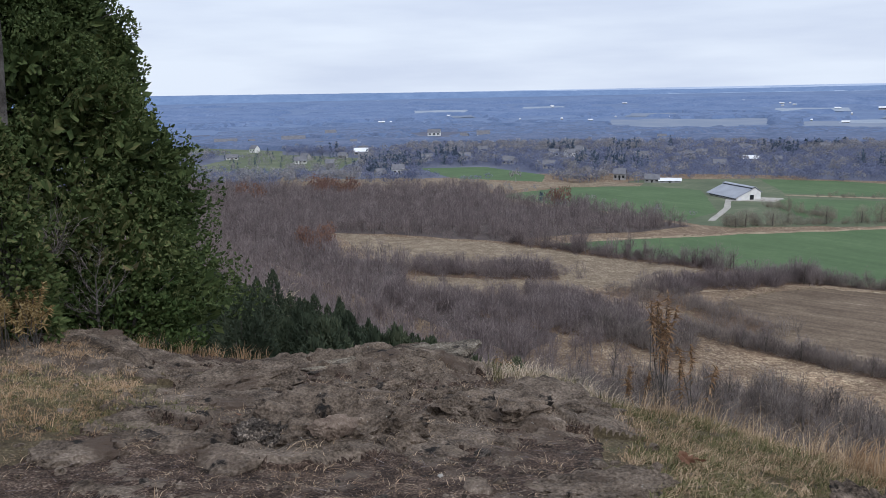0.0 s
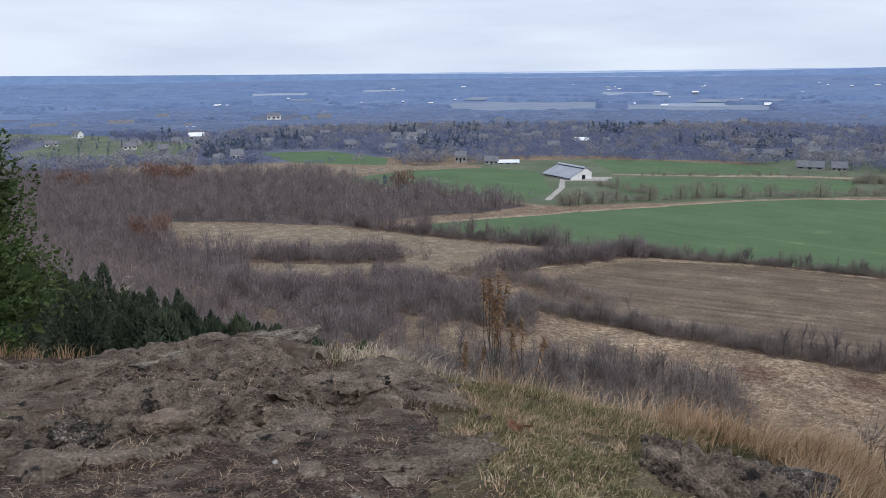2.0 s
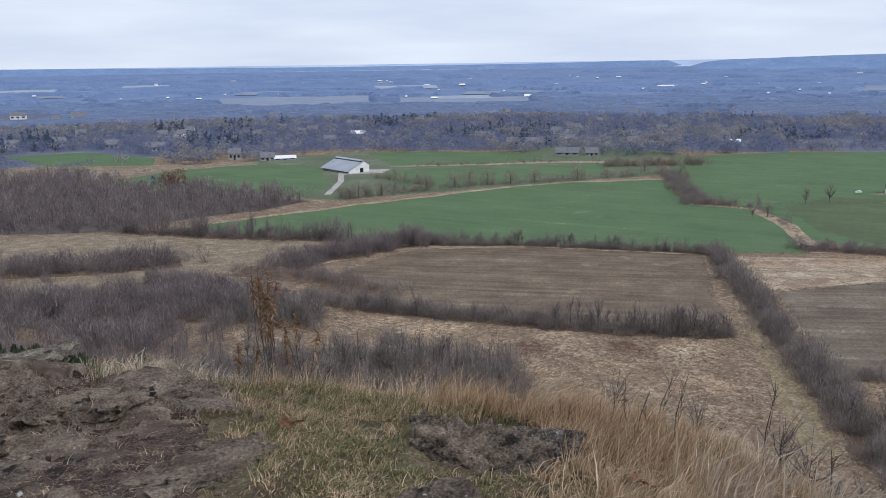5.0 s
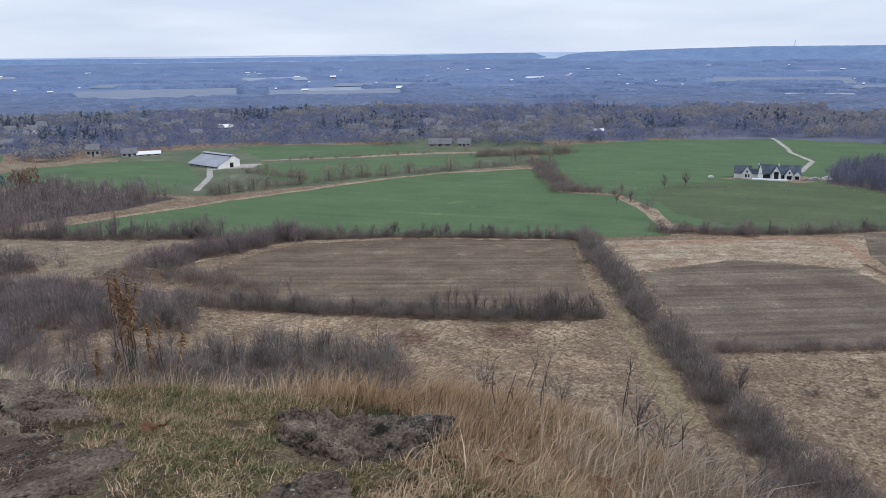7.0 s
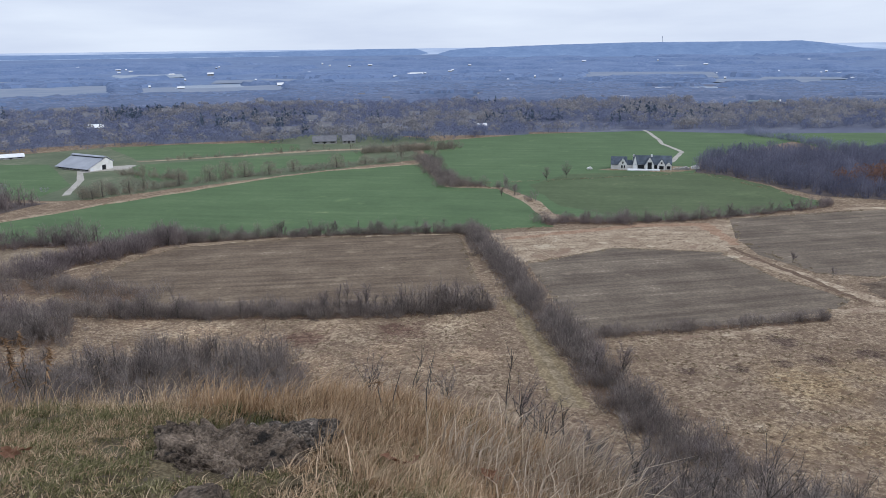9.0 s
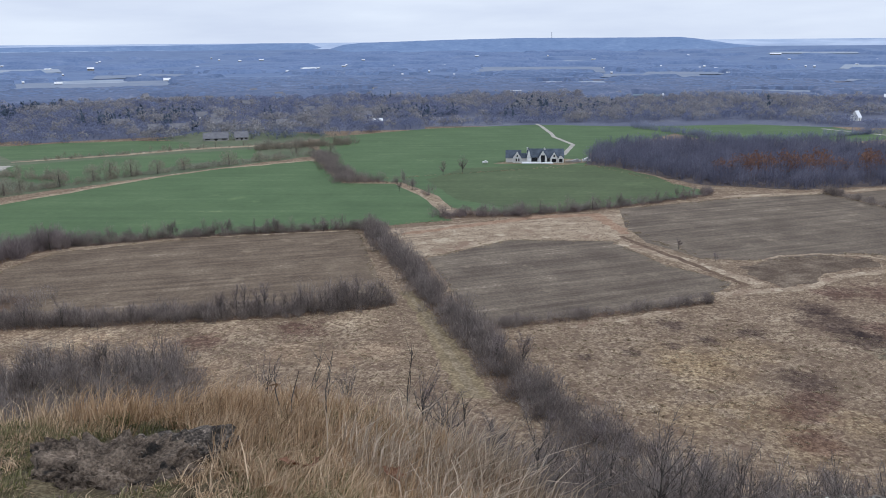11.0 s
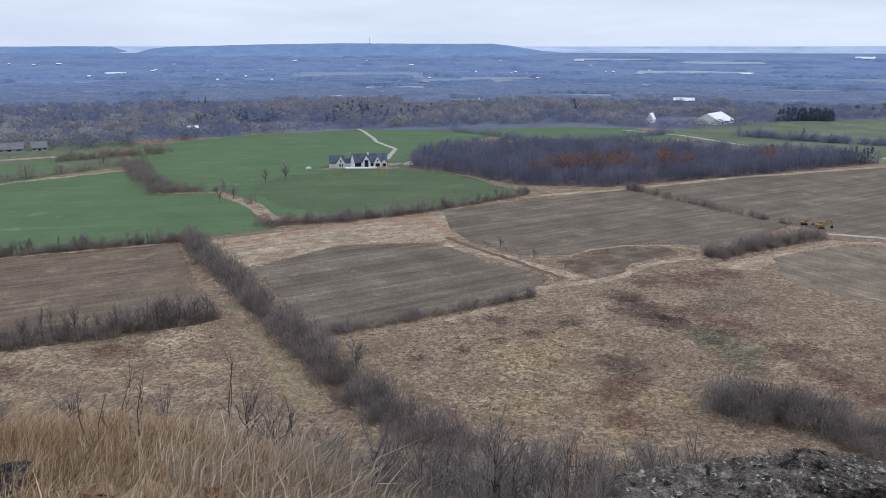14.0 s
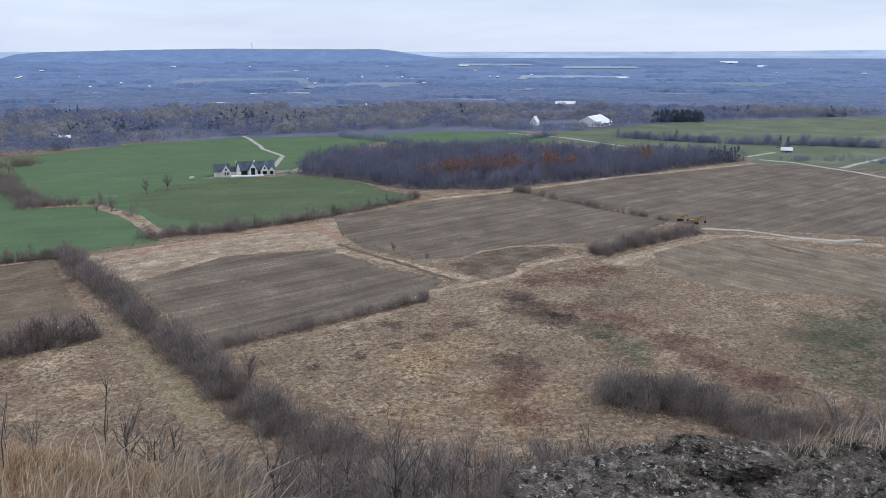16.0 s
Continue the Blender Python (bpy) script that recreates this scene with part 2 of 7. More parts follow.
M["meadow"] = material("dry_meadow", [(0.0, (0.130, 0.087, 0.058)), (0.3, (0.214, 0.152, 0.101)), (0.55, (0.290, 0.214, 0.144)), (0.8, (0.384, 0.298, 0.206)), (1.0, (0.540, 0.432, 0.310))],
                       size=8, fine=0.7, fine_mix=1.6, bump=0.6, bump_size=1.0, furrow=(2.2, 35, 0.8, 0.3),
                       second=[(45, (0.200, 0.145, 0.098), 0.64, 0.08), (4.5, (0.175, 0.120, 0.083), 0.59, 0.05), (11, (0.200, 0.136, 0.095), 0.62, 0.05), (1.7, (0.150, 0.101, 0.069), 0.54, 0.05), (1.3, (0.420, 0.332, 0.228), 0.62, 0.05)], detail=9, spread=(0.08, 0.98),
                       patches=MEADOW_PATCHES)
M["stubble"] = material("stubble_field", [(0.0, (0.098, 0.070, 0.049)), (0.5, (0.156, 0.115, 0.080)), (0.85, (0.214, 0.163, 0.115)), (1.0, (0.310, 0.244, 0.174))],
                        size=14, fine=0.9, fine_mix=1.0, bump=0.3, bump_size=1.0, furrow=(2.6, 52, 1.05, 0.05), spread=(0.13, 0.92), detail=8, second=[(14, (0.235, 0.182, 0.126), 0.66, 0.04)])
M["stubble_grey"] = material("grey_stubble_field", [(0.0, (0.095, 0.072, 0.055)), (0.5, (0.149, 0.117, 0.088)), (0.85, (0.207, 0.166, 0.124)), (1.0, (0.309, 0.248, 0.187))],
                             size=16, fine=0.9, fine_mix=1.0, bump=0.3, bump_size=1.0, furrow=(2.8, 56, 1.15, 0.045), spread=(0.13, 0.92), detail=8, second=[(16, (0.240, 0.192, 0.140), 0.67, 0.04)])
M["stubble_right"] = material("pale_stubble_field", [(0.0, (0.130, 0.098, 0.070)), (0.5, (0.205, 0.160, 0.114)), (0.85, (0.275, 0.222, 0.160)), (1.0, (0.380, 0.315, 0.230))],
                              size=9, fine=0.8, fine_mix=1.3, bump=0.5, bump_size=1.0, furrow=(2.6, -35, 1.0, 0.06), spread=(0.12, 0.92), detail=9, second=[(8, (0.15, 0.112, 0.080), 0.62, 0.05)])
M["ditch"] = material("brown_ditch_weeds", [(0.0, (0.072, 0.046, 0.033)), (0.5, (0.142, 0.094, 0.064)), (1.0, (0.250, 0.175, 0.118))], size=3, fine=0.6, fine_mix=1.6, bump=0.6, bump_size=0.8, spread=(0.0, 1.0))
M["pale_grass"] = material("pale_dry_grass", [(0.0, (0.190, 0.135, 0.092)), (0.5, (0.345, 0.262, 0.182)), (1.0, (0.540, 0.440, 0.320))], size=7, fine=0.8, fine_mix=1.6, bump=0.6, bump_size=0.8, furrow=(2.5, 52, 0.9, 0.12), spread=(0.05, 0.95), detail=8,
                           second=[(12, (0.255, 0.175, 0.122), 0.61, 0.05), (2.0, (0.190, 0.133, 0.092), 0.59, 0.03), (9, (0.50, 0.41, 0.30), 0.63, 0.03)])
M["tawny_grass"] = material("tawny_dry_weeds", [(0.0, (0.170, 0.100, 0.062)), (0.5, (0.320, 0.205, 0.135)), (1.0, (0.480, 0.345, 0.240))], size=4, fine=0.7, fine_mix=1.6, bump=0.6, bump_size=0.8, spread=(0.05, 0.95), detail=8)
M["weeds"] = material("brown_weeds_in_stubble", [(0.0, (0.066, 0.045, 0.033)), (0.4, (0.126, 0.090, 0.063)), (0.7, (0.180, 0.136, 0.098)), (1.0, (0.300, 0.235, 0.170))], size=7, fine=0.8, fine_mix=1.2, bump=0.6, bump_size=0.8, furrow=(3.0, 56, 0.8, 0.2), spread=(0.1, 0.95), detail=8)
M["marsh"] = material("marshy_dry_grass", [(0.0, (0.125, 0.090, 0.062)), (0.5, (0.235, 0.180, 0.124)), (1.0, (0.38, 0.31, 0.22))], size=7, fine=0.9, fine_mix=1.6, bump=0.6, bump_size=0.8, furrow=(2.5, 35, 0.6, 0.3), spread=(0.05, 0.95))
M["winter_wheat"] = material("green_winter_wheat", [(0.0, (0.073, 0.116, 0.053)), (0.5, (0.094, 0.146, 0.066)), (0.8, (0.116, 0.168, 0.078)), (1.0, (0.192, 0.237, 0.116))],
                             size=30, fine=3.0, fine_mix=0.6, furrow=(6.0, 35, 0.8, 0.08), spread=(0.15, 1.0), detail=7, second=[(26, (0.140, 0.196, 0.086), 0.68, 0.06)])
M["thin_wheat"] = material("thin_winter_wheat", [(0.0, (0.072, 0.096, 0.047)), (0.5, (0.092, 0.121, 0.058)), (0.8, (0.112, 0.140, 0.069)), (1.0, (0.175, 0.195, 0.102))],
                           size=24, fine=3.0, fine_mix=0.7, furrow=(6.0, 35, 0.8, 0.08), spread=(0.15, 1.0), detail=7, second=[(20, (0.125, 0.160, 0.075), 0.66, 0.06)])
M["lawn"] = material("rough_lawn", [(0.0, (0.085, 0.105, 0.062)), (0.5, (0.125, 0.145, 0.088)), (1.0, (0.23, 0.225, 0.155))], size=45, fine=5, fine_mix=0.6, spread=(0.2, 0.9))
# blue distance haze is painted into the woodland floor and plain colours
M["hazed_woodfloor"] = material("haze_tinted_woodland_floor", [(0.0, (0.099, 0.108, 0.158)), (0.6, (0.122, 0.132, 0.184)), (0.85, (0.146, 0.154, 0.199)), (1.0, (0.182, 0.188, 0.219))], size=60, fine=6, fine_mix=0.6)
M["hazed_plain"] = material("haze_tinted_woods_and_fields", [(0.0, (0.128, 0.182, 0.308)), (0.5, (0.150, 0.208, 0.342)), (0.75, (0.168, 0.228, 0.366)), (0.9, (0.200, 0.258, 0.388)), (1.0, (0.262, 0.314, 0.425))],
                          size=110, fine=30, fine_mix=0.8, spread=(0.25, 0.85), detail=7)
# crop tones shifted to blue-grey: haze painted into the field colours
M["hazed_tan"] = material("haze_tinted_tan_fields", [(0.0, (0.185, 0.228, 0.318)), (1.0, (0.25, 0.282, 0.35))], size=60, fine=12)
M["hazed_pale"] = material("haze_tinted_pale_fields", [(0.0, (0.26, 0.312, 0.40)), (1.0, (0.36, 0.40, 0.47))], size=50, fine=10)
M["hazed_green"] = material("haze_tinted_green_fields", [(0.0, (0.155, 0.215, 0.265)), (1.0, (0.205, 0.262, 0.295))], size=60, fine=12)
# ridge and horizon tones: haze painted into the base colour
M["hazed_ridge"] = material("haze_tinted_wooded_ridge", [(0.0, (0.135, 0.205, 0.355)), (0.45, (0.166, 0.243, 0.404)), (0.75, (0.192, 0.272, 0.432)), (1.0, (0.250, 0.325, 0.475))], size=90, fine=22, fine_mix=1.0, spread=(0.12, 0.92), detail=9)
M["hazed_lake"] = material("haze_tinted_plain", [(0.0, (0.30, 0.38, 0.54)), (1.0, (0.50, 0.57, 0.70))], size=300, fine=60)
M["litter"] = material("wood_leaf_litter", [(0.0, (0.068, 0.054, 0.052)), (0.5, (0.112, 0.090, 0.084)), (1.0, (0.185, 0.152, 0.134))], size=9, fine=1.0, fine_mix=1.4, spread=(0.05, 1.0))
M["track"] = material("pale_earth_track", [(0.0, (0.140, 0.106, 0.066)), (0.5, (0.250, 0.194, 0.126)), (1.0, (0.370, 0.300, 0.200))], size=2, fine=0.8, fine_mix=1.8, spread=(0.0, 1.0), second=[(3, (0.16, 0.122, 0.074), 0.56, 0.05)])
M["track_side"] = material("trodden_meadow", [(0.0, (0.125, 0.093, 0.055)), (0.5, (0.224, 0.171, 0.102)), (1.0, (0.384, 0.302, 0.186))], size=3, fine=0.8, fine_mix=1.8, spread=(0.0, 1.0))
M["gravel"] = material("pale_gravel", [(0.0, (0.31, 0.285, 0.252)), (1.0, (0.48, 0.45, 0.405))], size=6, fine=0.6)
M["white_wall"] = material("white_render", [(0.0, (0.70, 0.69, 0.66)), (1.0, (0.84, 0.83, 0.81))], size=3, fine=0.4)
M["tan_wall"] = material("greyish_cladding", [(0.0, (0.30, 0.290, 0.285)), (1.0, (0.42, 0.405, 0.395))], size=3, fine=0.4)
M["metal_roof"] = material("pale_metal_roof", [(0.0, (0.294, 0.309, 0.353)), (1.0, (0.392, 0.407, 0.451))], size=9, fine=0.8, rough=0.5)
M["white_roof"] = material("white_metal_roof", [(0.0, (0.72, 0.73, 0.76)), (1.0, (0.88, 0.88, 0.9))], size=8, fine=0.9, rough=0.5)
M["slate"] = material("dark_slate_roof", [(0.0, (0.053, 0.068, 0.090)), (1.0, (0.112, 0.135, 0.173))], size=3, fine=0.4, rough=0.6)
M["brown_roof"] = material("grey_brown_shingle_roof", [(0.0, (0.150, 0.152, 0.172)), (1.0, (0.225, 0.222, 0.240))], size=3, fine=0.4)
M["dark"] = material("dark_opening", [(0.0, (0.012, 0.013, 0.016)), (1.0, (0.03, 0.032, 0.036))], size=2, fine=0.3, rough=0.3)
M["mast"] = material("grey_steel", [(0.0, (0.22, 0.25, 0.33)), (1.0, (0.30, 0.33, 0.42))], size=5, fine=1)
M["yellow"] = material("worn_yellow_paint", [(0.0, (0.248, 0.152, 0.036)), (1.0, (0.372, 0.251, 0.072))], size=1, fine=0.2, rough=0.5)
M["rubber"] = material("black_rubber", [(0.0, (0.015, 0.014, 0.013)), (1.0, (0.04, 0.036, 0.032))], size=0.6, fine=0.1)
M["bark"] = material("grey_bark", [(0.0, (0.055, 0.048, 0.043)), (1.0, (0.16, 0.145, 0.13))], size=0.25, fine=0.03, bump=0.6, bump_size=0.04)
M["twig"] = plant_material("bare_twigs", [(0.0, (0.112, 0.089, 0.089)), (0.5, (0.211, 0.173, 0.170)), (1.0, (0.376, 0.316, 0.299))], even=0.6, vary=0.42, broad=7)
M["twig_grey"] = plant_material("grey_bare_twigs", [(0.0, (0.117, 0.098, 0.092)), (0.5, (0.221, 0.188, 0.173)), (1.0, (0.400, 0.341, 0.304))], even=0.6, vary=0.42, broad=5)
# the next five wood colours have blue distance haze painted in
M["hazed_twig"] = plant_material("haze_tinted_bare_canopy", [(0.0, (0.150, 0.172, 0.268)), (0.4, (0.192, 0.214, 0.318)), (0.75, (0.230, 0.250, 0.350)), (1.0, (0.290, 0.303, 0.385))], even=1.0, vary=0.3, broad=45)
M["hazed_canopy_mid"] = material("haze_tinted_mid_canopy", [(0.0, (0.063, 0.088, 0.155)), (0.35, (0.100, 0.132, 0.219)), (0.7, (0.136, 0.168, 0.262)), (1.0, (0.222, 0.245, 0.325))], size=45, fine=7, fine_mix=1.0, spread=(0.1, 0.9), detail=6)
M["hazed_canopy_far"] = material("hazed_far_canopy", [(0.0, (0.077, 0.114, 0.207)), (0.35, (0.110, 0.156, 0.268)), (0.7, (0.140, 0.190, 0.312)), (1.0, (0.217, 0.258, 0.368))], size=60, fine=9, fine_mix=1.0, spread=(0.1, 0.9), detail=6)
M["hazed_canopy_last"] = material("haze_tinted_last_canopy", [(0.0, (0.106, 0.158, 0.281)), (0.4, (0.136, 0.195, 0.336)), (0.7, (0.162, 0.222, 0.368)), (1.0, (0.215, 0.274, 0.415))], size=90, fine=12, fine_mix=1.0, spread=(0.1, 0.9), detail=6)
M["hazed_wood_twig"] = plant_material("haze_tinted_dark_twigs", [(0.0, (0.110, 0.112, 0.161)), (0.5, (0.175, 0.176, 0.238)), (1.0, (0.281, 0.280, 0.348))], even=0.9, vary=0.4, broad=14)
M["willow"] = plant_material("yellowish_willow_twigs", [(0.0, (0.160, 0.142, 0.128)), (0.5, (0.262, 0.232, 0.192)), (1.0, (0.430, 0.378, 0.290))], even=0.7, broad=8)
M["garden"] = plant_material("grey_tan_garden_twigs", [(0.0, (0.205, 0.204, 0.238)), (0.5, (0.300, 0.290, 0.305)), (1.0, (0.430, 0.405, 0.390))], even=1.0, vary=0.35, broad=20)
M["oak"] = plant_material("rust_oak_leaves", [(0.0, (0.155, 0.098, 0.088)), (0.5, (0.255, 0.150, 0.118)), (1.0, (0.370, 0.228, 0.165))], even=0.9)
M["conifer"] = plant_material("dark_conifer_sprays", [(0.0, (0.032, 0.043, 0.030)), (0.5, (0.062, 0.080, 0.050)), (1.0, (0.130, 0.146, 0.086))], per_object=0.4, even=0.4, vary=0.45)
# conifer greens turned blue: distance haze put into the spray colour
M["hazed_conifer"] = plant_material("haze_tinted_conifer_sprays", [(0.0, (0.066, 0.092, 0.130)), (0.5, (0.092, 0.122, 0.165)), (1.0, (0.140, 0.172, 0.220))], even=0.6)
M["cedar"] = plant_material("cedar_sprays", [(0.0, (0.026, 0.040, 0.015)), (0.45, (0.068, 0.098, 0.034)), (0.8, (0.122, 0.146, 0.054)), (1.0, (0.225, 0.190, 0.090))], per_object=0.05, even=0.3)
M["bush_green"] = plant_material("green_bush_leaves", [(0.0, (0.019, 0.033, 0.011)), (0.5, (0.046, 0.075, 0.022)), (1.0, (0.093, 0.120, 0.042))], per_object=0.05)
M["dry_grass"] = plant_material("dry_grass_blades", [(0.0, (0.116, 0.073, 0.043)), (0.5, (0.525, 0.376, 0.237)), (1.0, (0.960, 0.770, 0.556))], per_object=0.05, even=0.6)
M["pale_blades"] = plant_material("bleached_grass_blades", [(0.0, (0.205, 0.153, 0.108)), (0.5, (0.562, 0.451, 0.335)), (1.0, (0.950, 0.810, 0.659))], per_object=0.05, even=0.6)
M["orange_blades"] = plant_material("golden_grass_blades", [(0.0, (0.226, 0.137, 0.074)), (0.5, (0.508, 0.347, 0.204)), (1.0, (0.768, 0.589, 0.421))], per_object=0.05, even=0.6)
M["green_blades"] = plant_material("green_grass_blades", [(0.0, (0.040, 0.044, 0.017)), (0.5, (0.160, 0.152, 0.066)), (1.0, (0.480, 0.410, 0.240))], per_object=0.05, even=0.6)
M["meadow_tuft"] = plant_material("meadow_tussock_blades", [(0.0, (0.22, 0.165, 0.11)), (0.5, (0.33, 0.26, 0.17)), (1.0, (0.50, 0.42, 0.30))])
M["golden_leaf"] = plant_material("golden_leaves", [(0.0, (0.080, 0.046, 0.018)), (0.5, (0.210, 0.138, 0.056)), (1.0, (0.400, 0.310, 0.155))], per_object=0.05)
M["dead_leaf"] = material("dead_maple_leaf", [(0.0, (0.180, 0.090, 0.052)), (1.0, (0.378, 0.210, 0.138))], size=0.05, fine=0.008)
M["seed"] = plant_material("brown_seed_heads", [(0.0, (0.126, 0.078, 0.049)), (0.5, (0.287, 0.179, 0.103)), (1.0, (0.560, 0.378, 0.223))], per_object=0.05, even=0.6)

# ---- mesh tools ----
rs = np.random.RandomState(7)


def mesh_of(name, verts, faces, mat=None, smooth=False):
    me = bpy.data.meshes.new(name)
    verts, faces = np.asarray(verts, np.float32), np.asarray(faces, np.int32)
    k = faces.shape[1]
    me.vertices.add(len(verts))
    me.vertices.foreach_set("co", verts.ravel())
    me.loops.add(faces.size)
    me.loops.foreach_set("vertex_index", faces.ravel())
    me.polygons.add(len(faces))
    me.polygons.foreach_set("loop_start", np.arange(0, faces.size, k, dtype=np.int32))
    if smooth:
        me.polygons.foreach_set("use_smooth", np.ones(len(faces), bool))
    me.update(calc_edges=True)
    if mat:
        me.materials.append(mat)
    return me


def tri_mesh(name, tris, mat):
    return mesh_of(name, tris.reshape(-1, 3), np.arange(len(tris) * 3).reshape(-1, 3), mat)


def part(name, bm, mat, parent, label=""):
    """Links a bmesh (or a finished mesh) as one object under parent."""
    if isinstance(bm, bmesh.types.BMesh):
        me = bpy.data.meshes.new(name)
        bm.to_mesh(me)
        bm.free()
        me.materials.append(mat)
    else:
        me = bm
    ob = new(name, me)
    ob.parent = parent
    if label:
        tagged(ob, label)
    return ob


def box_bm(x0, x1, y0, y1, z0, z1, bevel=0.0):
    bm = bmesh.new()
    bmesh.ops.create_cube(bm, size=1, matrix=Matrix.LocRotScale(((x0 + x1) / 2, (y0 + y1) / 2, (z0 + z1) / 2), None, (x1 - x0, y1 - y0, z1 - z0)))
    if bevel:
        bmesh.ops.bevel(bm, geom=bm.edges[:], offset=bevel, segments=1, affect="EDGES")
    return bm


def prism_bm(points, y0, y1):
    """A profile in x and z pushed from y0 to y1."""
    bm = bmesh.new()
    a = [bm.verts.new((x, y0, z)) for x, z in points]
    b = [bm.verts.new((x, y1, z)) for x, z in points]
    bm.faces.new(a)
    bm.faces.new(b[::-1])
    for i in range(len(points)):
        j = (i + 1) % len(points)
        bm.faces.new((a[j], a[i], b[i], b[j]))
    bmesh.ops.recalc_face_normals(bm, faces=bm.faces[:])
    return bm


def lattice(ix, iy, seed):
    h = (ix.astype(np.int64) * 374761393 + iy.astype(np.int64) * 668265263 + seed * 1274126177) & 0xFFFFFFFF
    h = ((h ^ (h >> 13)) * 1274126177) & 0xFFFFFFFF
    return ((h ^ (h >> 16)) & 0xFFFF) / 65535.0


def value_noise(x, y, seed):
    ix, iy = np.floor(x), np.floor(y)
    fx, fy = x - ix, y - iy
    fx, fy = fx * fx * fx * (fx * (fx * 6 - 15) + 10), fy * fy * fy * (fy * (fy * 6 - 15) + 10)
    a, b = lattice(ix, iy, seed), lattice(ix + 1, iy, seed)
    c, d = lattice(ix, iy + 1, seed), lattice(ix + 1, iy + 1, seed)
    return (a + (b - a) * fx) * (1 - fy) + (c + (d - c) * fx) * fy


def fbm(x, y, size, octaves=4, seed=0):
    """Noise from -1 to 1 with features of about size metres."""
    total, amp, norm = 0.0, 1.0, 0.0
    x, y = x / size, y / size
    for k in range(octaves):
        total = total + amp * (value_noise(x, y, seed + k * 17) * 2 - 1)
        norm += amp
        x, y, amp = x * 2.03 + 5.1, y * 2.03 + 1.7, amp * 0.5
    return total / norm


def plates(x, y, size, seed):
    """Broken slabs: each cell has its own height and tilt (-1 to 1), and the last value is small along the joints."""
    x, y = x / size, y / size
    ix, iy = np.floor(x), np.floor(y)
    f1, f2, h = np.full(x.shape, 9.0), np.full(x.shape, 9.0), np.zeros(x.shape)
    for a in (-1, 0, 1):
        for b in (-1, 0, 1):
            cx, cy = ix + a, iy + b
            px, py = cx + 0.5 + 0.9 * (lattice(cx, cy, seed) - 0.5), cy + 0.5 + 0.9 * (lattice(cx, cy, seed + 5) - 0.5)
            d = np.hypot(x - px, y - py)
            tilt = (lattice(cx, cy, seed + 9) * 2 - 1) + 1.6 * (lattice(cx, cy, seed + 13) - 0.5) * (x - px) + 1.6 * (lattice(cx, cy, seed + 17) - 0.5) * (y - py)
            nearer = d < f1
            f2 = np.where(nearer, f1, np.minimum(f2, d))
            h = np.where(nearer, tilt, h)
            f1 = np.where(nearer, d, f1)
    return h, f2 - f1


# ---- the lie of the land ----
EDGE = np.array([(-420, 560), (-190, 250), (-80, 100), (-28, 38), (-9, 10.5), (-4.5, 7.4), (-3, 6.7), (-1.6, 6.25), (-0.9, 6.2), (-0.3, 6.25), (0.4, 5.8), (0.95, 4.9), (1.5, 4.45),
                 (2.2, 4.05), (2.75, 3.45), (3.12, 2.6), (3.1, 1.8), (2.85, 1.2), (2.86, 0.85), (3.02, 0.44), (3.38, 0.42), (3.50, 0.29), (3.67, 0.03), (3.79, -0.2), (3.92, -0.45), (4.04, -0.95), (4.5, -1.8), (5.2, -4), (22, -60), (70, -220), (260, -800)], float)


def inside(x, y):
    """Metres from the brink of the cliff: above 0 on the top, below 0 out over the valley."""
    best, side = np.full(np.shape(x), 1e9), np.zeros(np.shape(x))
    for (ax, ay), (bx, by) in zip(EDGE[:-1], EDGE[1:]):
        dx, dy = bx - ax, by - ay
        u = np.clip(((x - ax) * dx + (y - ay) * dy) / (dx * dx + dy * dy), 0, 1)
        ex, ey = x - ax - u * dx, y - ay - u * dy
        d = np.hypot(ex, ey)
        s = np.sign(dy * ex - dx * ey)
        side = np.where(d < best - 1e-9, s, side)
        best = np.minimum(best, d)
    return best * side


def soft(v, k=0.3):
    return k * np.log1p(np.exp(np.clip(v / k, -40, 40)))


def top_z(x, y):
    """The mean surface of the cliff top, which falls away forwards and to the right."""
    right = np.clip(1 - np.clip((1.2 - y) / 2.0, 0, 1) * 0.15, 0.5, 1)
    return 0.26 - 0.205 * np.minimum(soft(y - 2.35), 5) - 0.13 * right * np.minimum(soft(x - 0.05), 4.5) + 0.06 * np.minimum(soft(-x - 1.2), 6) \
        - 0.09 * np.minimum(soft(x - 1.1), 3) * np.clip((y - 0.8) / 1.2, 0, 1) - 0.22 * np.exp(-((x - 2.75) / 0.75) ** 2 - ((y - 1.5) / 0.75) ** 2) \
        - 0.12 * np.exp(-((x - 2.8) / 0.5) ** 2 - ((y - 0.9) / 0.5) ** 2)


def land_z(x, y):
    """The valley side and floor, without the rocks of the brink."""
    d = -inside(x, y)
    r, az = np.hypot(x, y), np.degrees(np.arctan2(x, y))
    talus = -7.5 - 0.54 * d + 1.2 * fbm(x, y, 22, 3, 5)
    z = VALLEY + soft(talus - VALLEY, 4.0)
    z = np.where(d < 7, z * np.clip(d / 7, 0, 1) ** 0.7 + top_z(x, y) * (1 - np.clip(d / 7, 0, 1) ** 0.7), z)
    z = np.where(d < 0, top_z(x, y) - 0.35 + 0.12 * fbm(x, y, 6, 3, 9), z)
    elev = -2.43 + (r - 2000) / 2600 * 2.40
    far = 1.6 + r * np.tan(np.radians(elev))
    out = np.clip((r - 2000) / 150, 0, 1)
    return np.where((r > 2000) & (d > 0), z * (1 - out) + far * out, z)


def ground_at(x, y):
    return float(land_z(np.array([float(x)]), np.array([float(y)]))[0])


